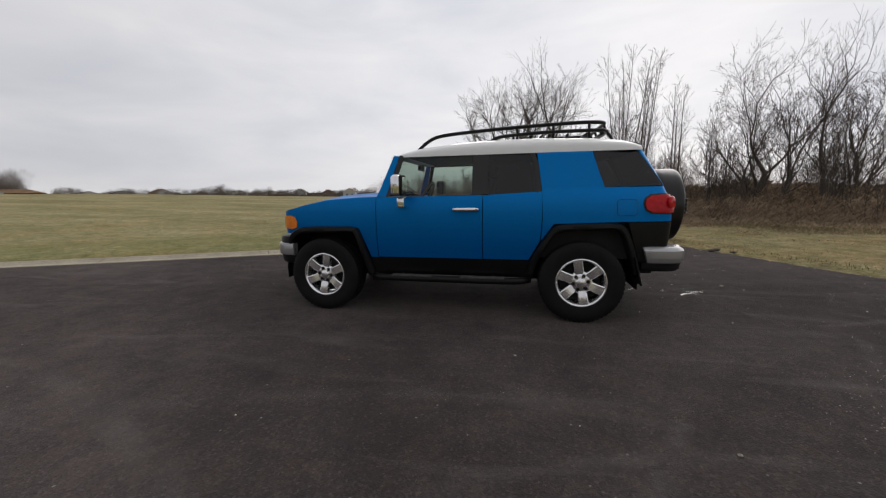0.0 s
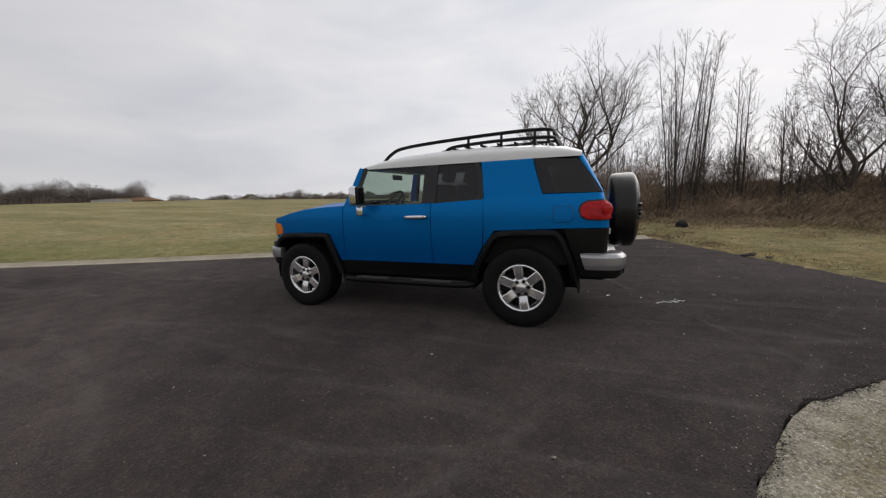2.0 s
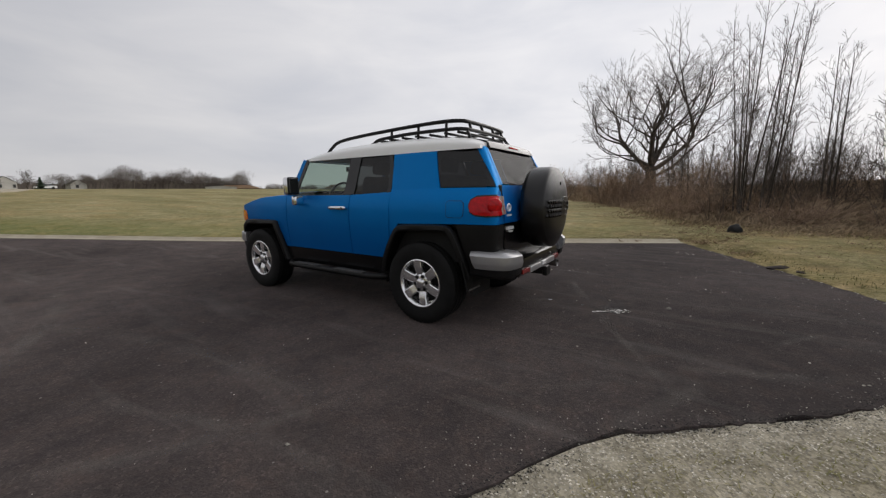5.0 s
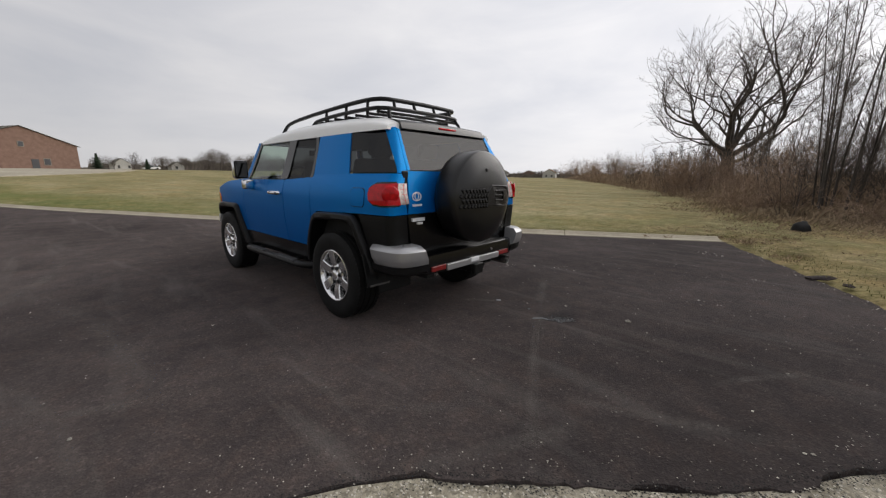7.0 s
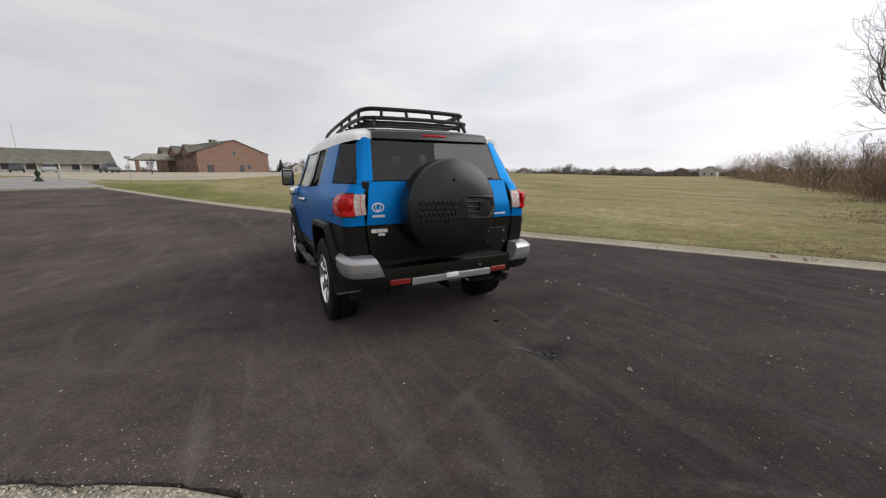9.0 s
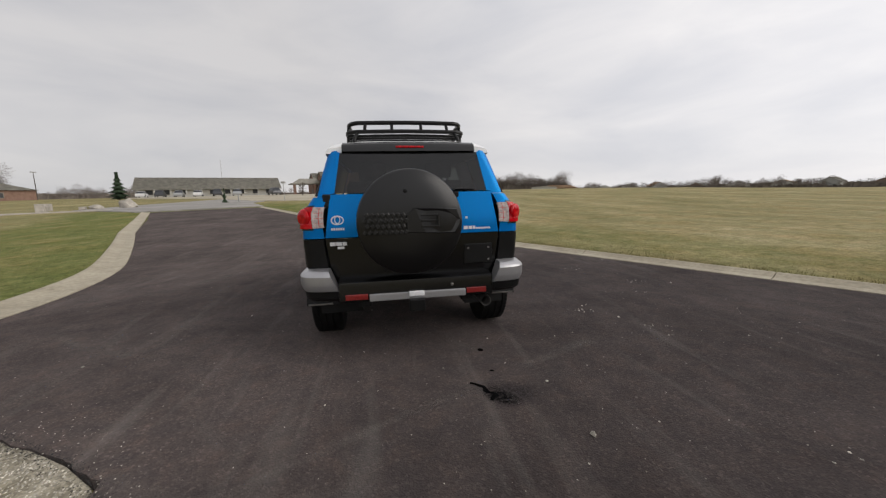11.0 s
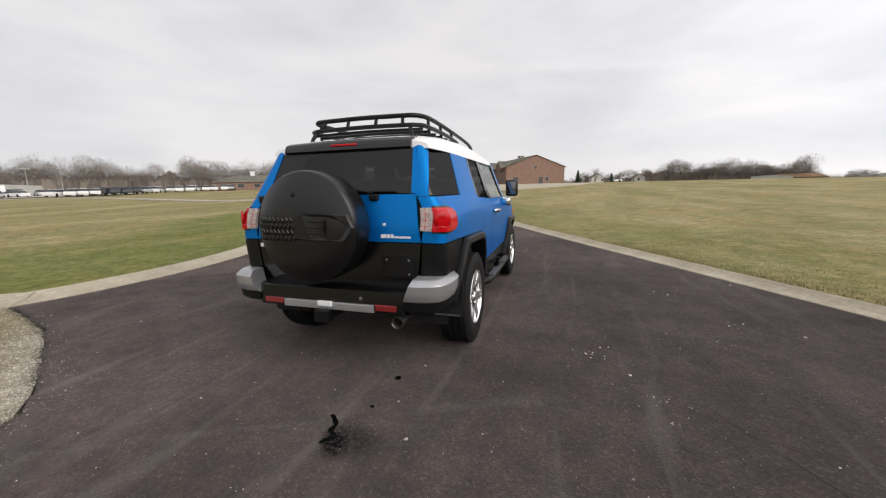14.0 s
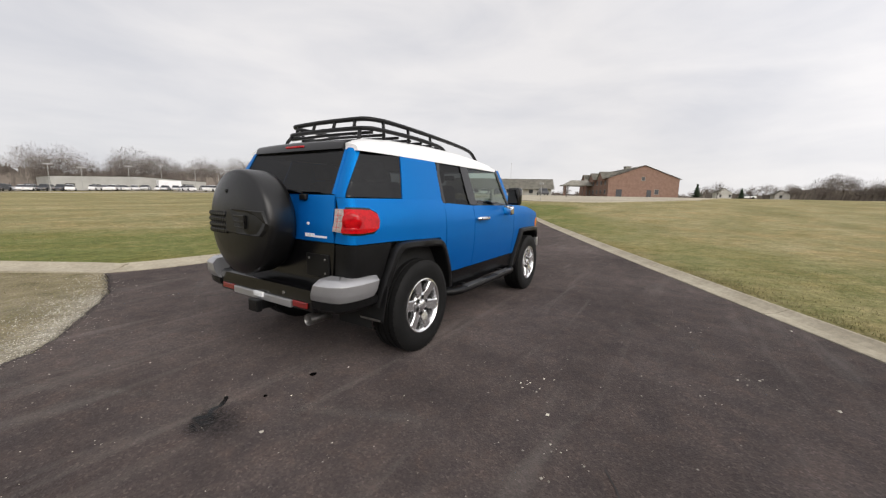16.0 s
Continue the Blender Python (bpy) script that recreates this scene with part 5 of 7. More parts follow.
# plate recess, badges, sticker, rear wiper
bm = bmesh.new()
box(bm, (2.112, 0.395, 0.735), (2.128, 0.635, 0.90), 0.006)
plate = part("plate_mount", bm, M_BLACK, car, "empty black number plate mount")
for y, z in ((0.43, 0.865), (0.60, 0.865), (0.60, 0.765)):
    bm = bmesh.new()
    lathe(bm, [(2.126, 0.009), (2.134, 0.008), (2.136, 0.0005)], 10, "x", (0, y, z))
    part("plate_bolt", bm, M_STEEL, plate)
bm = bmesh.new()
ring = [Vector((0, 0.045 * math.cos(q), 0.032 * math.sin(q))) for q in np.linspace(0, 2 * math.pi, 29)[:-1]]
tube(bm, [p + Vector((2.118, -0.592, 1.125)) for p in ring], 0.005, 6, closed=True)
tube(bm, [Vector((2.118, -0.592 + 0.020 * math.cos(q), 1.128 + 0.026 * math.sin(q))) for q in np.linspace(0, 2 * math.pi, 21)[:-1]], 0.004, 6, closed=True)
part("round_badge", bm, M_BADGE, car, "bright oval badge")


def back_bars(name, spans, z, h, mat, lift=0.006):
    bm = bmesh.new()
    for y0, y1 in spans:
        x = ramp_of(REAR, z) + 0.012 * (1 - ((y0 + y1) / 1.4) ** 2)
        box(bm, (x - 0.004, y0, z - h / 2), (x + lift, y1, z + h / 2))
    part(name, bm, mat, car)


back_bars("badge_bars", [(-0.64 + 0.017 * k, -0.628 + 0.017 * k) for k in range(6)], 1.058, 0.018, M_BADGE)
back_bars("badge_bars", [(0.395, 0.43), (0.437, 0.465), (0.472, 0.49)], 1.033, 0.026, M_BADGE)
back_bars("badge_bars", [(0.495 + 0.014 * k, 0.505 + 0.014 * k) for k in range(9)], 1.026, 0.014, M_BADGE)
back_bars("dealer_sticker", [(-0.655, -0.615), (-0.61, -0.565), (-0.56, -0.53)], 0.945, 0.026, M_BADGE, 0.02)
back_bars("dealer_sticker", [(-0.60, -0.55)], 0.915, 0.018, M_BADGE, 0.02)
back_bars("small_emblem", [(0.41, 0.43)], 1.115, 0.018, M_BADGE)
bm = bmesh.new()
xw = ramp_of(REAR, 1.335)
tube(bm, [(xw + 0.03, 0.33, 1.315), (xw + 0.045, 0.33, 1.335), (xw + 0.032, 0.20, 1.352), (xw + 0.018, 0.05, 1.372)], 0.008, 6)
tube(bm, [(xw + 0.012, 0.50, 1.342), (xw + 0.010, 0.12, 1.347)], 0.007, 6)
box(bm, (xw + 0.0, 0.295, 1.28), (xw + 0.045, 0.365, 1.325), 0.01)
part("rear_wiper", bm, M_BLACK, car, "black rear wiper")

# under the car
bm = bmesh.new()
for y in (-0.42, 0.42):
    box(bm, (-1.8, y - 0.05, 0.42), (2.1, y + 0.05, 0.56), 0.01)
for x in (-1.345, 1.345):
    tube(bm, [(x, -0.68, 0.398), (x, 0.68, 0.398)], 0.05, 10)
box(bm, (-0.6, -0.5, 0.36), (0.9, 0.2, 0.55), 0.04)
bmesh.ops.create_icosphere(bm, subdivisions=2, radius=0.16, matrix=Matrix.Translation((1.345, 0.05, 0.40)))
part("chassis", bm, M_DARK, car)
for name, lo, hi in (("engine_block", (-1.80, -0.48, 0.55), (-0.70, 0.48, 1.05)), ("floor_pan", (-0.78, -0.825, 0.50), (0.86, 0.825, 0.90)), ("rear_floor", (0.80, -0.46, 0.52), (2.06, 0.46, 0.93)),
                     ("rear_crossmember", (1.80, -0.80, 0.58), (2.06, 0.80, 0.93)), ("cargo_floor", (0.84, -0.82, 0.94), (2.04, 0.82, 0.99)), ("bulkhead", (-0.80, -0.83, 0.91), (-0.66, 0.83, 1.20)),
                     ("inner_side", (-0.70, -0.80, 0.62), (1.98, -0.78, 1.20)), ("inner_side", (-0.70, 0.78, 0.62), (1.98, 0.80, 1.20)), ("radiator", (-1.85, -0.70, 0.86), (-1.80, 0.70, 1.02))):
    bm = bmesh.new()
    box(bm, lo, hi, 0.005)
    part(name, bm, M_DARK, car)

# interior
def seat(x, y, w, name="seat"):
    bm = bmesh.new()
    box(bm, (x - 0.25, y - w / 2, 0.88), (x + 0.25, y + w / 2, 1.02), 0.05, 3)
    tilt = Matrix.Translation((x + 0.22, 0, 1.0)) @ Matrix.Rotation(radians(14), 4, "Y") @ Matrix.Translation((-x - 0.22, 0, -1.0))
    box(bm, (x + 0.17, y - w / 2 + 0.02, 0.97), (x + 0.30, y + w / 2 - 0.02, 1.46), 0.05, 3, turn=tilt)
    ob = part(name, bm, M_SEAT, car, "grey cloth car seat", smooth=True, sharp=50)
    for yy in ([y] if w < 0.7 else [y - 0.32, y + 0.32]):
        bm = bmesh.new()
        box(bm, (x + 0.20, yy - 0.13, 1.49), (x + 0.29, yy + 0.13, 1.64), 0.035, 3, turn=tilt)
        part("headrest", bm, M_SEAT, ob, smooth=True, sharp=50)


seat(0.05, -0.38, 0.50)
seat(0.05, 0.38, 0.50)
seat(0.95, 0.0, 1.20, "rear_bench")
bm = bmesh.new()
box(bm, (-0.80, -0.78, 0.95), (-0.42, 0.78, 1.24), 0.05, 3)
dash = part("dashboard", bm, M_DASH, car, smooth=True, sharp=50)
bm = bmesh.new()
wheel_turn = Matrix.Translation((-0.30, -0.38, 1.22)) @ Matrix.Rotation(radians(-65), 4, "Y")
tube(bm, [wheel_turn @ Vector((0.185 * math.cos(q), 0.185 * math.sin(q), 0)) for q in np.linspace(0, 2 * math.pi, 29)[:-1]], 0.015, 8, closed=True)
for q in (0.5, 2.6, 4.7):
    tube(bm, [wheel_turn @ Vector((0.18 * math.cos(q), 0.18 * math.sin(q), 0)), wheel_turn @ Vector((0, 0, -0.02))], 0.016, 6)
part("steering_wheel", bm, M_DASH, dash, smooth=True)
bm = bmesh.new()
box(bm, (-0.47, -0.12, 1.545), (-0.44, 0.12, 1.61), 0.012)
part("rear_view_mirror", bm, M_DASH, car)
bm = bmesh.new()
box(bm, (-0.45, -0.64, 1.655), (1.78, 0.64, 1.665))
part("headlining", bm, M_SEAT, car)

# roof rack
rack = new("roof_rack")
rack.parent = car
rack["label"] = "black tubular steel roof rack"
TOPZ, LOWZ, RW = 1.945, 1.865, 0.518


def rail(name, pts, r, closed=False, steps=5):
    bm = bmesh.new()
    tube(bm, smooth_path(pts, steps) if not closed else pts, r, 10, closed=closed)
    return part(name, bm, M_BLACK, rack, smooth=True)


upper = [(-0.335, -RW - 0.005, 1.735), (-0.24, -RW, 1.815), (-0.10, -RW, 1.872), (0.25, -RW, 1.905), (0.80, -RW, 1.932), (1.25, -RW, TOPZ), (1.46, -RW + 0.01, TOPZ), (1.555, -RW + 0.06, TOPZ), (1.585, -RW + 0.16, TOPZ),
         (1.59, 0, TOPZ + 0.004)]
rail("top_rail", upper + [(x, -y, z) for x, y, z in upper[-2::-1]], 0.019)
lower = [(0.42, -RW - 0.012, 1.775), (0.50, -RW - 0.012, 1.825), (0.62, -RW - 0.012, 1.846), (1.0, -RW - 0.012, LOWZ), (1.48, -RW - 0.008, LOWZ), (1.585, -RW + 0.05, LOWZ), (1.615, -RW + 0.16, LOWZ), (1.62, 0, LOWZ + 0.004)]
rail("lower_rail", lower + [(x, -y, z) for x, y, z in lower[-2::-1]], 0.018)
for sgn in (-1, 1):
    for x in (0.72, 1.08, 1.42):
        rail("rack_post", [(x, sgn * RW, ramp_of([(0.25, 1.905), (0.8, 1.932), (1.25, TOPZ)], x)), (x, sgn * (RW + 0.008), 1.86), (x, sgn * (RW + 0.01), 1.765)], 0.014, steps=1)
    rail("rack_post", [(1.585, sgn * 0.36, TOPZ), (1.61, sgn * 0.37, LOWZ)], 0.014, steps=1)
    rail("rack_post", [(1.59, sgn * 0.13, TOPZ), (1.62, sgn * 0.13, LOWZ)], 0.014, steps=1)
    rail("rack_foot", [(1.60, sgn * (RW - 0.09), LOWZ), (1.64, sgn * (RW - 0.06), 1.80), (1.66, sgn * (RW - 0.05), 1.745)], 0.016, steps=1)
for x in (0.50, 0.68, 0.86, 1.04, 1.22, 1.40, 1.55):
    rail("cross_slat", [(x, -RW, 1.835), (x, 0, 1.845), (x, RW, 1.835)], 0.013, steps=2)
rail("cross_slat", [(0.42, -RW, 1.80), (0.42, 0, 1.83), (0.42, RW, 1.80)], 0.016, steps=3)
car.matrix_basis = pose(-0.535, 4.665, 0)

# ---- trees and brush ----
class Twigs:
    """Collects tapered round limbs into one mesh."""

    def __init__(self):
        self.v, self.f = [], []

    def limb(self, pts, r0, r1, sides):
        n, base = len(pts), len(self.v)
        for i, p in enumerate(pts):
            t = (pts[min(i + 1, n - 1)] - pts[max(i - 1, 0)]).normalized()
            a = t.orthogonal().normalized()
            b = t.cross(a)
            r = r0 + (r1 - r0) * i / (n - 1)
            for k in range(sides):
                q = 2 * math.pi * k / sides
                self.v.append(p + r * (math.cos(q) * a + math.sin(q) * b))
        for i in range(n - 1):
            for k in range(sides):
                self.f.append((base + i * sides + k, base + i * sides + (k + 1) % sides, base + (i + 1) * sides + (k + 1) % sides, base + (i + 1) * sides + k))


def bough(rng, start, way, length, lift, wander, n):
    """The line of a limb that bends upwards as it goes."""
    pts, d = [start], way.normalized()
    for i in range(n):
        d = (d + Vector((rng.uniform(-1, 1), rng.uniform(-1, 1), rng.uniform(-0.6, 0.6))) * wander + Vector((0, 0, lift))).normalized()
        pts.append(pts[-1] + d * length / n)
    return pts


def branch_out(rng, big, small, pts, length, radius, level, counts, angle, first, lift):
    """Side shoots along a limb, thinner and shorter towards its tip."""
    n = len(pts) - 1
    for k in range(counts[level]):
        at = first + (1 - first) * (k + rng.random()) / counts[level]
        i = min(n - 1, int(at * n))
        p = pts[i].lerp(pts[i + 1], at * n - i)
        along = (pts[i + 1] - pts[i]).normalized()
        side = along.orthogonal().normalized()
        side.rotate(Matrix.Rotation(rng.uniform(0, 6.283), 3, along))
        a = radians(angle * rng.uniform(0.7, 1.25))
        ln = length * (0.62 * (1 - at) + 0.22) * rng.uniform(0.7, 1.2)
        r = max(0.0045, radius * (1 - 0.75 * at) * rng.uniform(0.4, 0.6))
        line = bough(rng, p, along * math.cos(a) + side * math.sin(a), ln, lift, 0.14, 6 if level < 2 else 4)
        (big if r > 0.03 else small).limb(line, r, r * 0.3, 6 if r > 0.06 else 4 if r > 0.02 else 3)
        if level + 1 < len(counts):
            branch_out(rng, big, small, line, ln, r, level + 1, counts, angle, 0.15, lift)


def place_tree(root, x, y, label, turn=0.0, group="bare trees by the road end"):
    root.matrix_basis = pose(x, y, rise(x, y), 0, 0, turn)
    return tagged(root, label, "tree", group)


def limbs_of(rng, big, small, p, way, length, radius, level, deep, lift, wander, thin):
    """A limb that bends as it grows, parts at its end and bears shoots along its way."""
    n = 7 if level < 2 else 5 if level < 4 else 3
    line = bough(rng, p, way, length, lift, wander, n)
    end = radius * (0.62 if level < deep else 0.35)
    (big if radius > 0.035 else small).limb(line, max(thin, radius), max(thin * 0.6, end), 8 if radius > 0.12 else 5 if radius > 0.03 else 3)
    if level >= deep or length < 0.22:
        return
    tip = (line[-1] - line[-2]).normalized()
    for k in range(2):
        side = tip.orthogonal().normalized()
        side.rotate(Matrix.Rotation(rng.uniform(0, 6.283), 3, tip))
        a = radians(rng.uniform(14, 40))
        limbs_of(rng, big, small, line[-1], tip * math.cos(a) + side * math.sin(a), length * rng.uniform(0.6, 0.86), end * rng.uniform(0.75, 1.0), level + 1, deep, lift, wander, thin)
    for k in range(2 if level < 3 else 1):
        at = rng.uniform(0.3, 0.92) * n
        i = min(n - 1, int(at))
        q, along = line[i].lerp(line[i + 1], at - i), (line[i + 1] - line[i]).normalized()
        side = along.orthogonal().normalized()
        side.rotate(Matrix.Rotation(rng.uniform(0, 6.283), 3, along))
        a = radians(rng.uniform(35, 68))
        limbs_of(rng, big, small, q, along * math.cos(a) + side * math.sin(a), length * rng.uniform(0.36, 0.66), radius * rng.uniform(0.3, 0.48), level + 1 + (level < 2), deep, lift, wander, thin)


def grown_tree(seed, height, width, starts, girth, deep=6, lift=0.05, wander=0.16, thin=0.007, trunk=0.0):
    """A leafless tree: starts are (tilt out, heading in degrees, share of the height, share of the girth) of its first limbs."""
    rng = random.Random(seed)
    big, small = Twigs(), Twigs()
    root = new("bare_tree")
    if trunk:
        stem = bough(rng, Vector((0, 0, -0.3)), Vector((0.03, 0, 1)), trunk + 0.3, 0.0, 0.04, 7)
        big.limb(stem[:3], girth * 1.35, girth * 1.04, 12)
        big.limb(stem[2:], girth * 1.04, girth * 0.92, 12)
    for k, (tilt, head, share, thick) in enumerate(starts):
        q = radians(head)
        p = stem[-1 - k % 3] if trunk else Vector((rng.uniform(-0.4, 0.4), rng.uniform(-0.4, 0.4), -0.15))
        limbs_of(rng, big, small, p, Vector((math.cos(q) * tilt, math.sin(q) * tilt, 1)), height * share, girth * thick, 0, deep, lift, wander, thin)
    every = big.v + small.v
    tall = sorted(p.z for p in every)[int(len(every) * 0.998)]
    reach = sorted(math.hypot(p.x, p.y) for p in every)[int(len(every) * 0.98)]
    kz, kr = height / tall, width / 2 / reach
    for p in every:
        far = min(1, math.hypot(p.x, p.y) / (0.25 * reach))
        k = 1 + (kr - 1) * far
        p.x, p.y, p.z = p.x * k, p.y * k, p.z * kz
    mesh_object("trunk", big.v, big.f, M_BARK, root, smooth=True)
    mesh_object("crown", small.v, small.f, M_TWIG, root)
    return root


def upright_tree(seed, height, stems, spread, girth, thin=0.006):
    """A clump of straight poles with short steep twigs."""
    rng = random.Random(seed)
    big, small = Twigs(), Twigs()
    root = new("bare_tree")
    for s in range(stems):
        tall = height * (1 if s == 0 else rng.uniform(0.66, 1.0))
        q, r = rng.uniform(0, 6.283), spread * rng.uniform(0.15, 1.0) ** 0.7
        foot = Vector((math.cos(q) * r * 0.48, math.sin(q) * r * 0.48, -0.15))
        line = bough(rng, foot, Vector((math.cos(q) * r * 0.5 / tall + rng.uniform(-0.02, 0.02), math.sin(q) * r * 0.5 / tall, 1)), tall, 0.012, 0.022, 14)
        r0 = girth * rng.uniform(0.6, 1.0)
        big.limb(line, r0, thin, 6)
        for k in range(int(tall * 5.5)):
            at = (0.10 + 0.86 * rng.random()) * 14
            i = min(13, int(at))
            p = line[i].lerp(line[i + 1], at - i)
            e, up = rng.uniform(0, 6.283), rng.uniform(0.9, 2.6)
            long = rng.uniform(0.4, 1.35) * (1.15 - 0.7 * at / 14)
            limbs_of(rng, big, small, p, Vector((math.cos(e), math.sin(e), up)), long * 0.62, max(thin, r0 * 0.22 * (1 - at / 18)), 3, 5, 0.10, 0.12, thin * 0.8)
    mesh_object("trunk", big.v, big.f, M_BARK, root, smooth=True)
    mesh_object("crown", small.v, small.f, M_TWIG, root)
    return root


# the old tree: limbs low to both sides, then rising
place_tree(grown_tree(3, 13.2, 13.6, [(1.5, 172, 0.30, 0.46), (0.75, 155, 0.34, 0.55), (0.22, 120, 0.36, 0.60), (0.35, 20, 0.34, 0.52), (0.95, -12, 0.36, 0.56), (1.5, 8, 0.27, 0.38), (0.8, 260, 0.30, 0.42), (0.85, 80, 0.30, 0.40)],
                      0.44, 6, 0.055, 0.17, 0.0095, trunk=4.1), 0.4, 36.0, "large bare spreading tree with a thick forked trunk")
place_tree(upright_tree(11, 7.3, 12, 1.3, 0.042), 4.85, 18.0, "slender bare upright tree with many thin stems")
place_tree(grown_tree(21, 7.2, 6.0, [(0.45, 180, 0.34, 0.8), (0.12, 60, 0.38, 1.0), (0.30, 20, 0.36, 0.9), (0.55, -30, 0.33, 0.7), (0.4, 250, 0.33, 0.7), (0.7, 150, 0.28, 0.6)], 0.165, 7, 0.06, 0.12, 0.006), 10.2, 18.2, "dense bare tree with many fine twigs")
place_tree(grown_tree(22, 6.4, 5.0, [(0.3, 40, 0.36, 1.0), (0.5, 200, 0.34, 0.8), (0.2, 300, 0.36, 0.8)], 0.15, 7, 0.06, 0.13, 0.006), 15.0, 20.5, "dense bare tree among dead brush")
place_tree(grown_tree(31, 8.0, 3.4, [(0.03, 0, 0.42, 1.0), (0.5, 190, 0.22, 0.5), (0.4, 20, 0.26, 0.5)], 0.155, 6, 0.09, 0.10, 0.006), 12.9, 18.6, "tall bare tree with ascending limbs")
place_tree(grown_tree(32, 7.4, 5.5, [(0.3, 10, 0.36, 1.0), (0.45, 160, 0.34, 0.9), (0.3, 270, 0.34, 0.7)], 0.15, 6, 0.06, 0.13, 0.006), 19.5, 16.0, "bare roadside tree in the thicket")
place_tree(grown_tree(33, 5.6, 4.2, [(0.25, 10, 0.38, 1.0), (0.4, 170, 0.35, 0.8), (0.3, 280, 0.33, 0.7)], 0.10, 6, 0.07, 0.12, 0.008), 5.2, 29.0, "bare young tree behind the brush")
place_tree(upright_tree(34, 5.8, 4, 0.7, 0.05), 6.9, 18.2, "slender bare tree in the thicket")
for seed, tall, spread, stems, x, y in ((35, 4.2, 0.8, 4, 8.2, 17.6), (36, 4.6, 0.9, 5, 12.2, 17.2), (37, 5.4, 1.2, 5, -1.5, 40.0), (38, 4.4, 0.9, 4, 3.2, 25.0), (41, 4.8, 1.3, 6, -3.4, 42.0), (42, 5.0, 1.2, 6, -0.6, 37.0),
                                        (43, 4.6, 1.1, 5, 3.6, 32.0), (44, 4.4, 1.4, 6, -6.0, 46.0), (45, 4.0, 1.0, 5, 6.4, 21.0), (46, 3.8, 0.9, 5, 9.2, 20.0), (47, 4.4, 1.0, 5, 2.2, 29.0)):
    place_tree(upright_tree(seed, tall, stems, spread, 0.035, 0.006 + 0.0001 * y), x, y, "slender bare sapling in the thicket")


def bare_shrub(seed):
    rng = random.Random(seed)
    tw = Twigs()
    for k in range(9):
        way = Vector((rng.uniform(-0.5, 0.5), rng.uniform(-0.5, 0.5), 1))
        p = Vector((rng.uniform(-0.6, 0.6), rng.uniform(-0.6, 0.6), -0.05))
        ln = rng.uniform(1.2, 2.4)
        line = bough(rng, p, way, ln, 0.03, 0.14, 6)
        tw.limb(line, 0.012, 0.004, 3)
        branch_out(rng, tw, tw, line, ln, 0.012, 0, (7, 4), 42, 0.15, 0.04)
    return tw


BRUSH_LINE = [(-38, 92), (-22, 68), (-4.4, 38), (0.6, 25), (3.0, 18.0), (5.2, 16.2), (8.5, 15.6), (13.0, 14.2), (19.0, 12.2), (27.0, 8.5)]


def brush_spot(rng, depth_max, share=(5, 8, 9, 7, 6, 7, 9, 9, 6)):
    seg = rng.choices(range(len(BRUSH_LINE) - 1), share)[0]
    (x0, y0), (x1, y1) = BRUSH_LINE[seg], BRUSH_LINE[seg + 1]
    t = rng.random()
    dx, dy = x1 - x0, y1 - y0
    ln = math.hypot(dx, dy)
    back = depth_max * rng.random() ** 1.5
    return x0 + dx * t - dy / ln * back, y0 + dy * t + dx / ln * back, back


def bank(x, y, back):
    """Height of the brambly bank behind the field's edge."""
    u = min(1, max(0, back / 5.5))
    return u * u * (3 - 2 * u) * (0.86 + 0.34 * noise.noise(Vector((x * 0.35, y * 0.35, 3))) + 0.10 * noise.noise(Vector((x * 1.3, y * 1.3, 6))))


def build_bank():
    """The overgrown bank, a lumpy strip of earth and dead growth."""
    line = []
    for (x0, y0), (x1, y1) in zip(BRUSH_LINE, BRUSH_LINE[1:]):
        n = max(1, int(math.hypot(x1 - x0, y1 - y0) / 0.3))
        line += [Vector((x0 + (x1 - x0) * k / n, y0 + (y1 - y0) * k / n, 0)) for k in range(n)]
    line.append(Vector((*BRUSH_LINE[-1], 0)))
    depths = [-0.4, 0.0, 0.3, 0.6, 0.9, 1.2, 1.5, 1.8, 2.2, 2.6, 3.2, 4.0, 5.0, 6.5, 8.0, 9.0]
    v, f = [], []
    for i, p in enumerate(line):
        t = (line[min(i + 6, len(line) - 1)] - line[max(i - 6, 0)]).normalized()
        for d in depths:
            e = d + 0.5 * noise.noise(p * 0.6) * (1 if d < 6 else 0)
            x, y = p.x - t.y * e, p.y + t.x * e
            z = rise(x, y) + bank(x, y, d) + 0.06 * noise.noise(Vector((x * 4, y * 4, 1))) * min(1, max(0, d))
            v.append((x, y, z + (0.03 if 0 < d < 9 else -0.35)))
    m = len(depths)
    for i in range(len(line) - 1):
        for k in range(m - 1):
            f.append((i * m + k, (i + 1) * m + k, (i + 1) * m + k + 1, i * m + k + 1))
    return mesh_object("brush_bank", v, f, M_LITTER, smooth=True)


def bramble(seed):
    """A low heap of arching canes."""
    rng = random.Random(seed)
    tw = Twigs()
    for k in range(11):
        q = rng.uniform(0, 6.28)
        way = Vector((math.cos(q) * 0.7, math.sin(q) * 0.7, 1))
        p = Vector((rng.uniform(-0.5, 0.5), rng.uniform(-0.5, 0.5), -0.05))
        ln = rng.uniform(0.7, 1.5)
        line = bough(rng, p, way, ln, -0.13, 0.22, 5)
        tw.limb(line, 0.007, 0.003, 3)
        branch_out(rng, tw, tw, line, ln * 0.7, 0.008, 0, (7,), 55, 0.2, -0.05)
    return tw


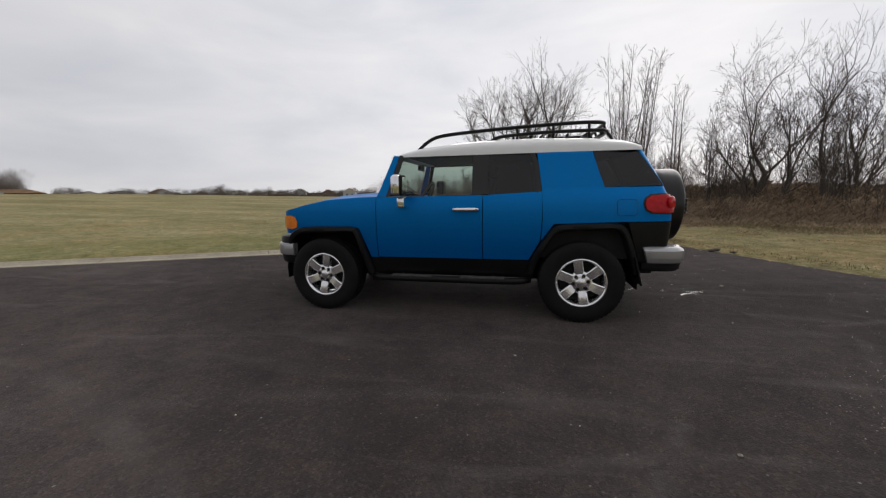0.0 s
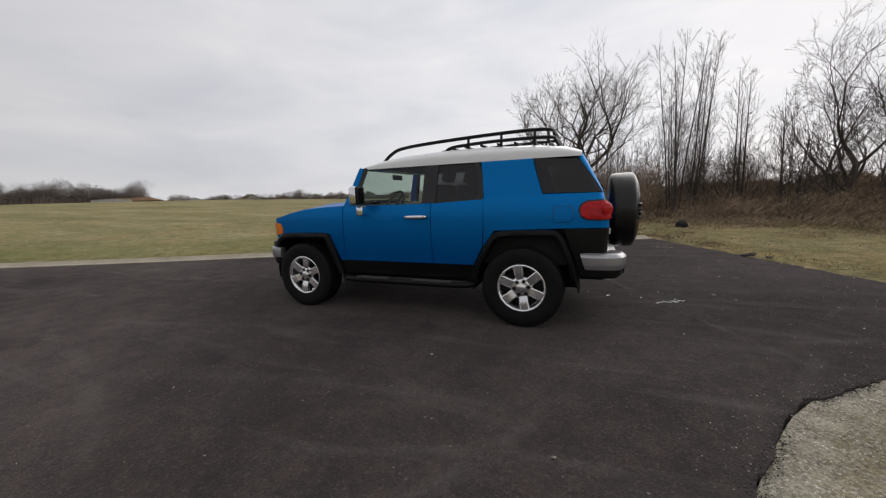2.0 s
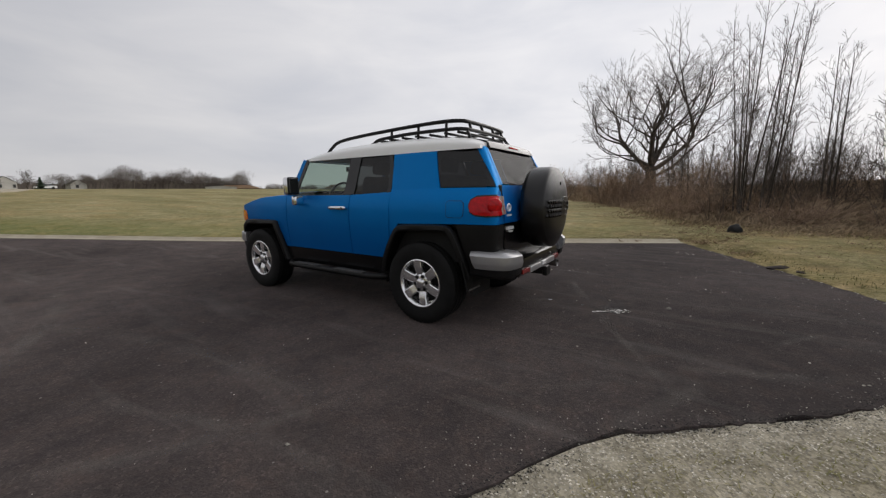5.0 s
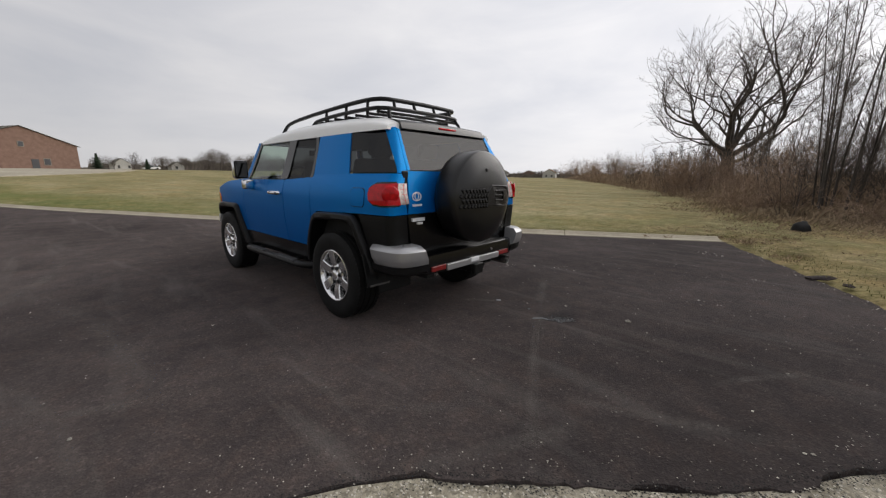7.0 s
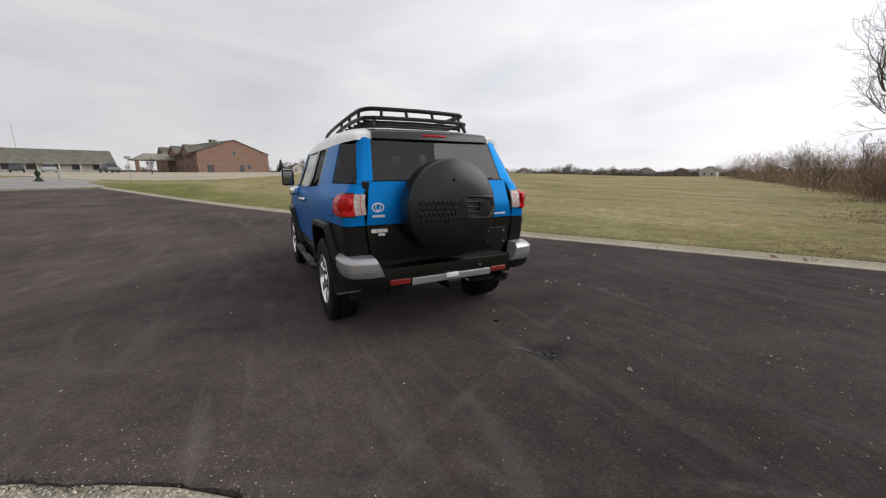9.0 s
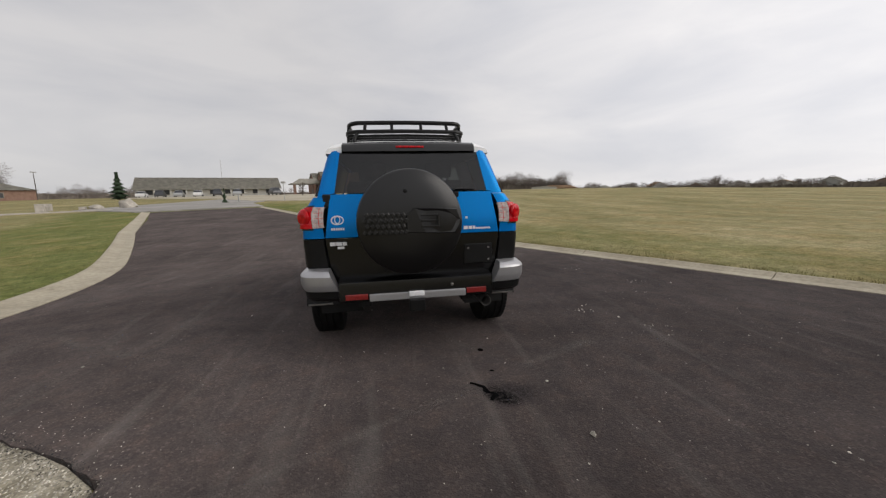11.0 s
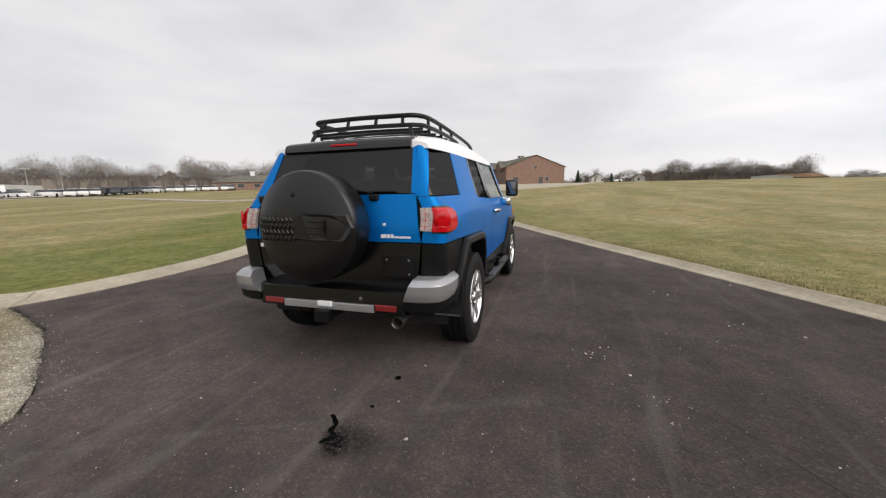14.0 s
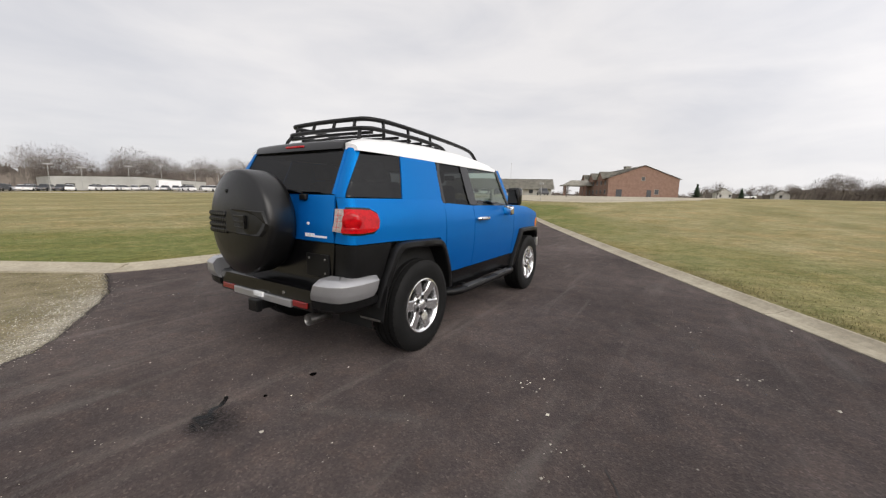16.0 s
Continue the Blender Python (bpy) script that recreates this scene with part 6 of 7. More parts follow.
def build_tangle(name, kinds, count, seed, mat, depth, scale, share=(3, 4, 6, 6, 6, 7, 9, 9, 7)):
    rng = random.Random(seed)
    v, f = [], []
    for _ in range(count):
        x, y, back = brush_spot(rng, depth, share)
        back += 0.5
        tw, q = rng.choice(kinds), rng.uniform(0, 6.28)
        s = rng.uniform(*scale) * (1 + max(0, min(50, y - 22)) * 0.016)
        c, sn, z, base = math.cos(q) * s, math.sin(q) * s, rise(x, y) + bank(x, y, back), len(v)
        v += [(x + p.x * c - p.y * sn, y + p.x * sn + p.y * c, z + p.z * s) for p in tw.v]
        f += [tuple(base + i for i in face) for face in tw.f]
    return mesh_object(name, v, f, mat)


def build_weeds():
    """Bent dead grass and weed stems, thick on the bank and thinning out into the field."""
    rng = random.Random(8)
    v, f = [], []
    for k in range(105000):
        x, y, back = brush_spot(rng, 6.5)
        h = rng.uniform(0.2, 0.72) * (0.55 + 0.55 * min(1, back / 2.0)) * (1 + 0.5 * noise.noise(Vector((x * 0.5, y * 0.5, 2))))
        if k % 3 == 0:
            out = rng.random() ** 1.7 * 5.0
            x, y, back = x - 0.35 * out - back * 0.3, y - 0.9 * out - back * 0.9, 0
            h = rng.uniform(0.05, 0.24) * (1.15 - out / 6.0)
        far = 1 + max(0, y - 20) * 0.03
        w = rng.uniform(0.004, 0.011) * far
        q, lean = rng.uniform(0, 6.28), rng.uniform(0.2, 0.9) * h
        z, b = rise(x, y) + bank(x, y, back) - 0.02, len(v)
        cx, cy = math.cos(q) * w, math.sin(q) * w
        a = 0.9 + rng.uniform(-1.4, 1.4)
        lx, ly = lean * math.cos(a), lean * math.sin(a)
        v += [(x - cx, y - cy, z), (x + cx, y + cy, z), (x + lx * 0.35 + cx * 0.7, y + ly * 0.35 + cy * 0.7, z + h * 0.65), (x + lx, y + ly, z + h * 0.85)]
        f += [(b, b + 1, b + 2), (b, b + 2, b + 3)]
    return mesh_object("dead_weeds", v, f, M_BRUSH)


tagged(build_bank(), "brown overgrown bank along the field edge", "bank", kind="structure")
tagged(build_tangle("brambles", [bramble(s) for s in range(5)], 230, 5, M_CANE, 7.0, (0.7, 1.25)), "low tangled brown brambles along the field edge", "brush", kind="stuff")
tagged(build_tangle("thicket", [bare_shrub(s) for s in range(5)], 48, 6, M_TWIG, 9.0, (0.7, 1.2)), "sparse bare shrubs behind the brambles", "brush", kind="stuff")
tagged(build_tangle("far_thicket", [bare_shrub(s) for s in range(7, 10)], 80, 12, M_CANE, 7.0, (0.65, 1.05), (2, 5, 8, 3, 0, 0, 0, 0, 0)), "tall brown shrubs where the brush meets the far field", "brush", kind="stuff")
tagged(build_weeds(), "dead brown weeds and brambles at the field edge", "weeds", kind="stuff")


def build_far_woods():
    """Bare woods along the horizon: round crowns of fine twigs behind a thick brown edge of brush."""
    rng = random.Random(9)
    v, f = [], []

    def twig(x, y, z, lx, ly, lz, w):
        b, n = len(v), math.hypot(lx, ly) + 1e-6
        ux, uy, uz = (-ly / n * w, lx / n * w, 0.0) if abs(lz) > n or b % 2 else (0.0, 0.0, w)
        v.extend([(x - ux, y - uy, z - uz), (x + ux, y + uy, z + uz), (x + lx, y + ly, z + lz)])
        f.append((b, b + 1, b + 2))

    spans = [(84, 113, 260, 340, 6.4, 230), (113, 129, 255, 330, 7.6, 230), (129, 152, 240, 310, 8.6, 350), (152, 168.5, 200, 245, 11.6, 330), (168.5, 177, 200, 250, 8.0, 60), (177, 208, 270, 310, 6.5, 150),
             (208, 221, 240, 300, 8.5, 190), (221, 231, 190, 240, 15.5, 150), (231, 279, 185, 235, 17.5, 560)]
    for a0, a1, r0, r1, tall, count in spans:
        dense = 0.25 if a0 == 168.5 else 1.0
        for _ in range(count):
            q, r = radians(rng.uniform(a0, a1)), rng.uniform(r0, r1)
            x, y = 3 + r * math.cos(q), 5 + r * math.sin(q)
            rough = 0.80 + 0.5 * noise.noise(Vector((q * 19, r * 0.004, 4)))
            z, h = rise(x, y) - 0.3, tall * rough * (rng.uniform(0.5, 0.82) if rng.random() < 0.72 else rng.uniform(0.85, 1.06))
            wide, low = h * rng.uniform(0.24, 0.38), h * rng.uniform(0.34, 0.46)
            up = (h - low) / 2
            for _k in range(400):
                s, u, near = rng.uniform(0, 6.283), rng.uniform(-0.9, 1.0), 0.94 * rng.random() ** 0.42
                c = math.sqrt(max(0.0, 1 - u * u))
                ox, oy, oz = c * math.cos(s), c * math.sin(s), u
                long = h * rng.uniform(0.05, 0.11)
                twig(x + ox * wide * near, y + oy * wide * near, z + low + up + up * oz * near, (ox * 0.5 + rng.uniform(-0.7, 0.7)) * long, (oy * 0.5 + rng.uniform(-0.7, 0.7)) * long, (oz * 0.5 + rng.uniform(-0.4, 0.8)) * long, rng.uniform(0.020, 0.038) + 0.0009 * h)
            px, py, w = -math.sin(q), math.cos(q), 0.010 * h
            twig(x, y, z, px * 0.3, py * 0.3, h * 0.85, w)
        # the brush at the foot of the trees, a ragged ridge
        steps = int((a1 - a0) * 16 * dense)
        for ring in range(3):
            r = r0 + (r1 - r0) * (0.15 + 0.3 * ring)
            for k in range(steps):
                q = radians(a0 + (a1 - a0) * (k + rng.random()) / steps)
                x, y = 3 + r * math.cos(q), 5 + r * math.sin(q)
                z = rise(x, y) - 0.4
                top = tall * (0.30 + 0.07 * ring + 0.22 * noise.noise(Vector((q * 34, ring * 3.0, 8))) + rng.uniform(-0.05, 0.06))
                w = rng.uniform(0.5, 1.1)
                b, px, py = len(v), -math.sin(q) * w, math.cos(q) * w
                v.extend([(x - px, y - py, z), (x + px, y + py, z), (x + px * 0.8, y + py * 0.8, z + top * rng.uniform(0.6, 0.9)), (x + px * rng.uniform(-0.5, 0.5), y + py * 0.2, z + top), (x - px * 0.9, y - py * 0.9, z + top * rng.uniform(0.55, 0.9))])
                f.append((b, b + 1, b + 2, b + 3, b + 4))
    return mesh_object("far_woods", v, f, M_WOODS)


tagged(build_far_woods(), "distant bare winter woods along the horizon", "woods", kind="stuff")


# ---- buildings ----
def building(name, x, y, turn, wide, deep, wall_h, roof_h, wall_mat, roof_mat, label, hip=False, windows=(), doors=(), over=0.5, category="building"):
    """A house with its gable (or hip) end on local y=0, running back along +y. Windows: (wall, along, sill, width, height)."""
    root = tagged(new(name), label, category)
    root.matrix_basis = pose(x, y, rise(x, y) - 0.2, 0, 0, turn)
    bm = bmesh.new()
    a = [bm.verts.new(p) for p in ((0, 0, 0), (wide, 0, 0), (wide, deep, 0), (0, deep, 0))]
    b = [bm.verts.new(p) for p in ((0, 0, wall_h), (wide, 0, wall_h), (wide, deep, wall_h), (0, deep, wall_h))]
    for i in range(4):
        bm.faces.new((a[i], a[(i + 1) % 4], b[(i + 1) % 4], b[i]))
    if not hip:
        for s, (i, j) in ((0, (0, 1)), (deep, (2, 3))):
            t = bm.verts.new((wide / 2, s, wall_h + roof_h))
            bm.faces.new((b[i], b[j], t))
    part("wall", bm, wall_mat, root)
    bm = bmesh.new()
    k = roof_h / (wide / 2)
    e = over
    inset = wide / 2 if hip else -e * 0.6
    ez = wall_h - e * k + 0.1
    top = wall_h + roof_h + 0.1
    c = [bm.verts.new(p) for p in ((-e, -e * 0.6 if not hip else -e, ez), (wide + e, -e * 0.6 if not hip else -e, ez), (wide + e, deep + (e if hip else e * 0.6), ez), (-e, deep + (e if hip else e * 0.6), ez))]
    r0, r1 = bm.verts.new((wide / 2, inset, top)), bm.verts.new((wide / 2, deep - inset, top))
    bm.faces.new((c[0], r0, r1, c[3]))
    bm.faces.new((c[1], c[2], r1, r0))
    if hip:
        bm.faces.new((c[0], c[1], r0))
        bm.faces.new((c[2], c[3], r1))
    bmesh.ops.solidify(bm, geom=bm.faces[:], thickness=0.18)
    part("roof", bm, roof_mat, root)

    def opening(kind, wall, u, z, w, h):
        bm = bmesh.new()
        if wall == "front":
            lo, hi = (u, -0.05, z), (u + w, 0.03, z + h)
        elif wall == "left":
            lo, hi = (-0.05, u, z), (0.03, u + w, z + h)
        else:
            lo, hi = (wide - 0.03, u, z), (wide + 0.05, u + w, z + h)
        box(bm, lo, hi)
        ob = part(kind, bm, M_SHINGLE if kind == "window" else M_DARKGLASS, root)
        if kind == "window":
            g = bmesh.new()
            m = 0.1
            lo2 = [lo[i] + (0 if hi[i] - lo[i] < 0.1 else m) for i in range(3)]
            hi2 = [hi[i] - (0 if hi[i] - lo[i] < 0.1 else m) for i in range(3)]
            for i in range(3):
                if hi[i] - lo[i] < 0.1:
                    lo2[i], hi2[i] = lo[i] - 0.02, hi[i] + 0.02
            box(g, lo2, hi2)
            part("pane", g, M_DARKGLASS, ob)

    for w in windows:
        opening("window", *w)
    for d in doors:
        opening("door", *d)
    return root



wins = [("left", 1.5 + 3.0 * i, z, 1.1, 1.2) for i in range(7) for z in (0.9, 3.2)] + [("front", 7.9, 4.3, 0.9, 1.0), ("front", 11.2, 1.0, 1.1, 1.3)]
brick = building("brick_building", -97, -7.0, 118, 17, 24, 4.9, 3.1, M_BRICK, M_SHINGLE, "red brick two-storey building with a grey shingle gable roof",
         windows=wins, doors=[("front", 2.0, 0.0, 1.4, 2.1), ("front", 9.4, 0.0, 1.1, 2.1)])
bm = bmesh.new()
box(bm, (7.9, 10.0, 7.6), (9.3, 11.4, 8.55), 0.05)
box(bm, (7.75, 9.85, 8.55), (9.45, 11.55, 8.68))
part("roof_vent", bm, M_SHINGLE, brick)
for y in (3.5, 10.5, 17.5):
    bm = bmesh.new()
    pts = [(-0.9, y - 1.8, 4.3), (-0.9, y + 1.8, 4.3), (-0.9, y + 1.8, 4.9), (-0.9, y, 6.5), (-0.9, y - 1.8, 4.9)]
    near = [bm.verts.new(p) for p in pts]
    back = [bm.verts.new((4.2, p[1], p[2])) for p in pts]
    bm.faces.new(near)
    for a in range(5):
        bm.faces.new((near[a], near[(a + 1) % 5], back[(a + 1) % 5], back[a]))
    dormer = part("dormer", bm, M_BRICK, brick)
    bm = bmesh.new()
    for s in (-1, 1):
        vs = [bm.verts.new(p) for p in ((-1.15, y, 6.66), (4.3, y, 6.66), (4.3, y + s * 2.15, 4.75), (-1.15, y + s * 2.15, 4.75))]
        bm.faces.new(vs)
    bmesh.ops.solidify(bm, geom=bm.faces[:], thickness=0.12)
    part("dormer_roof", bm, M_SHINGLE, dormer)
motel = building("motel_building", -126.7, -70.0, 22, 12, 38, 2.9, 3.2, M_SIDING, M_SHINGLE, "long low white building with a wide grey-green roof", over=1.4,
                 windows=[("right", 2 + 4 * i, 0.8, 1.8, 1.4) for i in range(9)])
for i in range(10):
    bm = bmesh.new()
    box(bm, (13.0, 0.2 + 3.9 * i, 0), (13.3, 0.5 + 3.9 * i, 2.4))
    part("column", bm, M_SIDING, motel, "white porch column")
canopy = tagged(new("entrance_canopy"), "dark-roofed entrance canopy on brick piers", "canopy")
canopy.matrix_basis = pose(-104, -20, rise(-104, -20), 0, 0, 112)
bm = bmesh.new()
box(bm, (0, 0, 2.9), (12, 6, 3.2))
v = box(bm, (0.5, 0.5, 3.2), (11.5, 5.5, 4.6))
for q in v:
    if q.co.z > 4.5:
        q.co.x = 6 + (q.co.x - 6) * 0.6
        q.co.y = 3 + (q.co.y - 3) * 0.05
part("canopy_roof", bm, M_SHINGLE, canopy)
for x in (0.4, 5.8, 11.0):
    bm = bmesh.new()
    box(bm, (x, 0.2, -0.3), (x + 0.7, 0.9, 2.9))
    part("pier", bm, M_BRICK, canopy)

building("white_house", -190, 22, 100, 5.5, 5, 2.9, 1.9, M_SIDING, M_SHINGLE, "white two-storey clapboard house among bare trees", windows=[("front", 1.2, 1.0, 0.8, 1.2), ("front", 4.5, 1.0, 0.8, 1.2)], category="house")
building("white_house", -197, 42, 100, 5, 4, 2.5, 1.7, M_SIDING, M_SHINGLE, "small white house with a grey roof", windows=[("front", 1.5, 1.0, 1.0, 1.3)], category="house")
building("brown_roof_house", -185, 90, -29, 8, 18, 1.7, 1.3, M_BRICK, M_TAN, "low ranch house with a tan roof", hip=True, category="house")
building("white_shed", -172, 79, 62, 12, 4, 1.6, 0.5, M_SIDING, M_SIDING, "long low white shed in the field", category="shed")
ranch = building("ranch_house", -83.7, -93.6, 45, 12, 21, 2.5, 2.0, M_BRICK, M_SHINGLE, "low brick house with a grey hip roof", hip=True, windows=[("right", 2 + 4.2 * i, 0.8, 1.8, 1.2) for i in range(4)], category="house")
bm = bmesh.new()
box(bm, (5.4, 9.8, 4.3), (6.6, 11.0, 5.5), 0.03)
box(bm, (5.2, 9.6, 5.5), (6.8, 11.2, 5.7))
part("cupola", bm, M_CARWHITE, ranch, "white roof cupola")
rng = random.Random(14)
far_spots = [(112, 285), (118, 260), (121, 300), (125, 270), (129, 290), (133, 260), (137, 280), (141, 250), (145, 270), (148, 255), (157, 235), (161, 230), (108, 300)]
for k, (q, r) in enumerate(far_spots):
    x, y = 3 + r * math.cos(radians(q)), 5 + r * math.sin(radians(q))
    building("far_house", x, y, q - 90 + rng.uniform(-30, 30), rng.uniform(7, 12), 6, rng.uniform(3.0, 3.8), rng.uniform(1.8, 2.6), (M_SIDING, M_SIDING, M_BRICK, M_METALWALL)[k % 4], (M_SHINGLE, M_TAN)[k % 3 == 1],
             ("distant pale house below bare trees", "distant white house below bare trees", "distant brick house below bare trees", "distant grey house below bare trees")[k % 4], windows=[("front", 2, 0.9, 1.2, 1.2), ("front", 5.5, 0.9, 1.2, 1.2)], category="house")
whs = building("warehouse", -28, -150, 177, 42, 22, 4.3, 0.9, M_METALWALL, M_SHINGLE, "long pale metal warehouse behind parked cars", windows=[("front", 3 + 6 * i, 1.2, 2.2, 1.2) for i in range(4)], doors=[("front", 34, 0, 3.5, 3.2)], over=0.2)
building("dealer_office", 22, -155, 182, 26, 12, 3.2, 0.5, M_SIDING, M_METALWALL, "low flat-roofed showroom beyond a car park", windows=[("front", 2 + 4 * i, 0.5, 3.2, 2.0) for i in range(6)], over=0.6)


def far_car(mat, long=4.5, tall=1.45, label=""):
    root = tagged(new("parked_car"), label, "car", "cars in the far car park")

    def slab(name, prof, half, mat, pinch=1.0):
        """A closed side profile, drawn in towards its top."""
        bm = bmesh.new()
        top = max(z for x, z in prof)
        low = min(z for x, z in prof)
        rows = []
        for k in (-1, -0.86, 0.86, 1):
            ease = 0.03 if abs(k) == 1 else 0.0
            rows.append([bm.verts.new((x, k * half * (1 - (1 - pinch) * (z - low) / (top - low)), z - ease * (z == top))) for x, z in prof])
        for a, b in zip(rows, rows[1:]):
            for i in range(len(prof)):
                j = (i + 1) % len(prof)
                bm.faces.new((a[i], a[j], b[j], b[i]))
        bm.faces.new(rows[0])
        bm.faces.new(rows[-1][::-1])
        return part(name, bm, mat, root)

    slab("body", [(0.05, 0.24), (0.0, 0.5), (0.05, 0.72), (1.05, 0.90), (long - 0.7, 0.95), (long - 0.03, 0.90), (long, 0.5), (long - 0.08, 0.24)], 0.89, mat, 0.95)
    slab("cabin_glass", [(1.0, 0.89), (1.75, tall - 0.04), (long - 1.15, tall - 0.04), (long - 0.5, 0.94)], 0.83, M_DARKGLASS, 0.8)
    slab("roof", [(1.68, tall - 0.06), (1.82, tall), (long - 1.2, tall), (long - 1.05, tall - 0.06)], 0.70, mat, 0.94)
    for s in (-1, 1):
        bm = bmesh.new()
        box(bm, (-0.012, s * 0.62 - 0.16, 0.56), (0.05, s * 0.62 + 0.16, 0.70), 0.01)
        part("headlight", bm, M_CLEAR, root)
        for x in (0.85, long - 0.9):
            bm = bmesh.new()
            lathe(bm, [(s * 0.7, 0.0005), (s * 0.7, 0.33), (s * 0.9, 0.33), (s * 0.9, 0.0005)], 14, "y", (x, 0, 0.33))
            part("wheel", bm, M_RUBBER, root)
    return root


cars = [far_car(M_CARWHITE, label="white car parked in a far row"), far_car(M_CARDARK, 4.7, 1.6, "dark car parked in a far row"), far_car(M_CARGREY, 4.6, 1.5, "silver car parked in a far row")]


def park(i, x, y, turn):
    """The first use of each car moves it; later ones copy it."""
    c = cars[i]
    m = pose(x, y, rise(x, y) + 0.16, 0, 0, turn)
    if not c.get("parked"):
        c["parked"] = 1
        c.matrix_basis = m
        return c
    return copy_thing(c, m)


rng = random.Random(4)
for row, (r0, a0, n) in enumerate(((128, -97.5, 18), (136, -98.2, 17))):
    for k in range(n):
        if rng.random() < 0.12:
            continue
        q, r = radians(a0 - 1.13 * k + rng.uniform(-0.15, 0.15)), r0 + rng.uniform(-0.8, 0.8)
        park(rng.choice([0, 0, 0, 2, 0, 2, 1]), 4 + r * math.cos(q), 7 + r * math.sin(q), -105 + 180 + rng.choice([0, 180]) + rng.uniform(-24, 24))
for k in range(18):
    q, r = radians(-117.5 - 0.95 * k), 104 + 0.9 * k
    park(0 if k < 4 else 1 if k < 8 else rng.choice([0, 0, 0, 2]), 4 + r * math.cos(q), 5 + r * math.sin(q), 40 + rng.uniform(-12, 12))
park(0, -150, 25, 100)
park(1, -84, -20, 30)
for k in range(6):
    park((0, 1, 2)[k % 3], -95 + 1.2 * k, -52 + 4.6 * k, 20)
lot = tagged(sheet("car_park", [(30, -124), (-50, -116), (-46, -112), (-38, -100), (-52, -82), (-62, -90), (-66, -128), (30, -140)], 0.18, M_PAVE, 4.0), "pale car park in front of the warehouse", "car park", kind="structure")

# box trailer
trailer = tagged(new("box_trailer"), "white box trailer parked at the warehouse", "trailer")
trailer.matrix_basis = pose(-44.5, -122, rise(-44.5, -122) + 0.2, 0, 0, 172)
bm = bmesh.new()
box(bm, (0, -1.2, 0.6), (5.6, 1.2, 2.9), 0.1)
part("box", bm, M_CARWHITE, trailer)
for x in (1.6, 2.6):
    for s in (-1, 1):
        bm = bmesh.new()
        lathe(bm, [(s * 0.9, 0.0005), (s * 0.9, 0.4), (s * 1.15, 0.4), (s * 1.15, 0.0005)], 14, "y", (x, 0, 0.4))
        part("wheel", bm, M_RUBBER, trailer)


def pole(name, x, y, h, label, r=0.09, head=None, category="pole", mat=None):
    root = tagged(new(name), label, category)
    root.matrix_basis = pose(x, y, rise(x, y) - 0.1)
    bm = bmesh.new()
    tube(bm, [(0, 0, 0), (0, 0, h)], [r, r * 0.6], 8)
    part("shaft", bm, mat or M_METALWALL, root)
    if head:
        bm = bmesh.new()
        box(bm, (-head, -0.25, h - 0.05), (head, 0.25, h + 0.2), 0.03)
        part("lamp_head", bm, M_METALWALL, root)
    return root


for q, r, h in ((-96, 130, 6.5), (-101.5, 128, 6.5), (-104, 133, 6.0), (-108, 128, 6.5), (-111, 150, 8), (-114.5, 128, 6.5), (-117, 140, 7)):
    pole("street_lamp", 4 + r * math.cos(radians(q)), 7 + r * math.sin(radians(q)), h, "tall car park lamp on a pale post", head=0.8, category="street lamp")
for q, r, h in ((-135, 190, 9), (-141.5, 180, 9), (-103, 200, 11)):
    pole("utility_pole", 4 + r * math.cos(radians(q)), 5 + r * math.sin(radians(q)), h, "weathered wooden utility pole", 0.14, 0.9, "utility pole", M_BARK)
pole("radio_mast", 3 + 300 * math.cos(radians(-158.2)), 7 + 300 * math.sin(radians(-158.2)), 26, "thin distant radio mast", 0.16, category="mast")
for x, y in ((-44.6, -13.0), (-49.0, -14.6)):
    pole("marker_post", x, y, 1.15, "short pale marker post beside the street", 0.09, None, "post")
pole("sign_post", -46, -8.0, 2.4, "thin pale post with a small sign", 0.05, 0.25, "sign")


def conifer(x, y, h, wide, label, seed, clumps=900):
    rng = random.Random(seed)
    root = tagged(new("conifer"), label, "tree")
    root.matrix_basis = pose(x, y, rise(x, y) - 0.05)
    bm = bmesh.new()
    tube(bm, [(0, 0, 0), (0, 0, h * 0.9)], [h * 0.025, h * 0.005], 6)
    part("trunk", bm, M_BARK, root)
    v, f = [], []
    for _ in range(clumps):
        t = rng.random() ** 0.7
        z = h * (1 - t * 0.94)
        r = wide / 2 * t * (0.75 + 0.35 * math.sin(z * 9)) * rng.uniform(0.5, 1.05)
        q = rng.uniform(0, 6.28)
        c, s, b, w = math.cos(q), math.sin(q), len(v), wide * 0.05 * rng.uniform(0.6, 1.4)
        v += [(c * r * 0.4 - s * w, s * r * 0.4 + c * w, z + 0.05 * h), (c * r * 0.4 + s * w, s * r * 0.4 - c * w, z + 0.05 * h), (c * r, s * r, z - 0.03 * h * t)]
        f.append((b, b + 1, b + 2))
    mesh_object("crown", v, f, M_EVERGREEN, root)


conifer(-72, -43, 4.9, 4.4, "dark green conifer beside the road", 2, 2600)
conifer(-42.5, -13.8, 1.75, 0.95, "small clipped conical evergreen shrub", 3, 1200)
conifer(-134, 13, 4.2, 5.4, "dark evergreen beside a white house", 5)
conifer(-136, 24, 3.0, 4.2, "dark evergreen bush near the houses", 6)


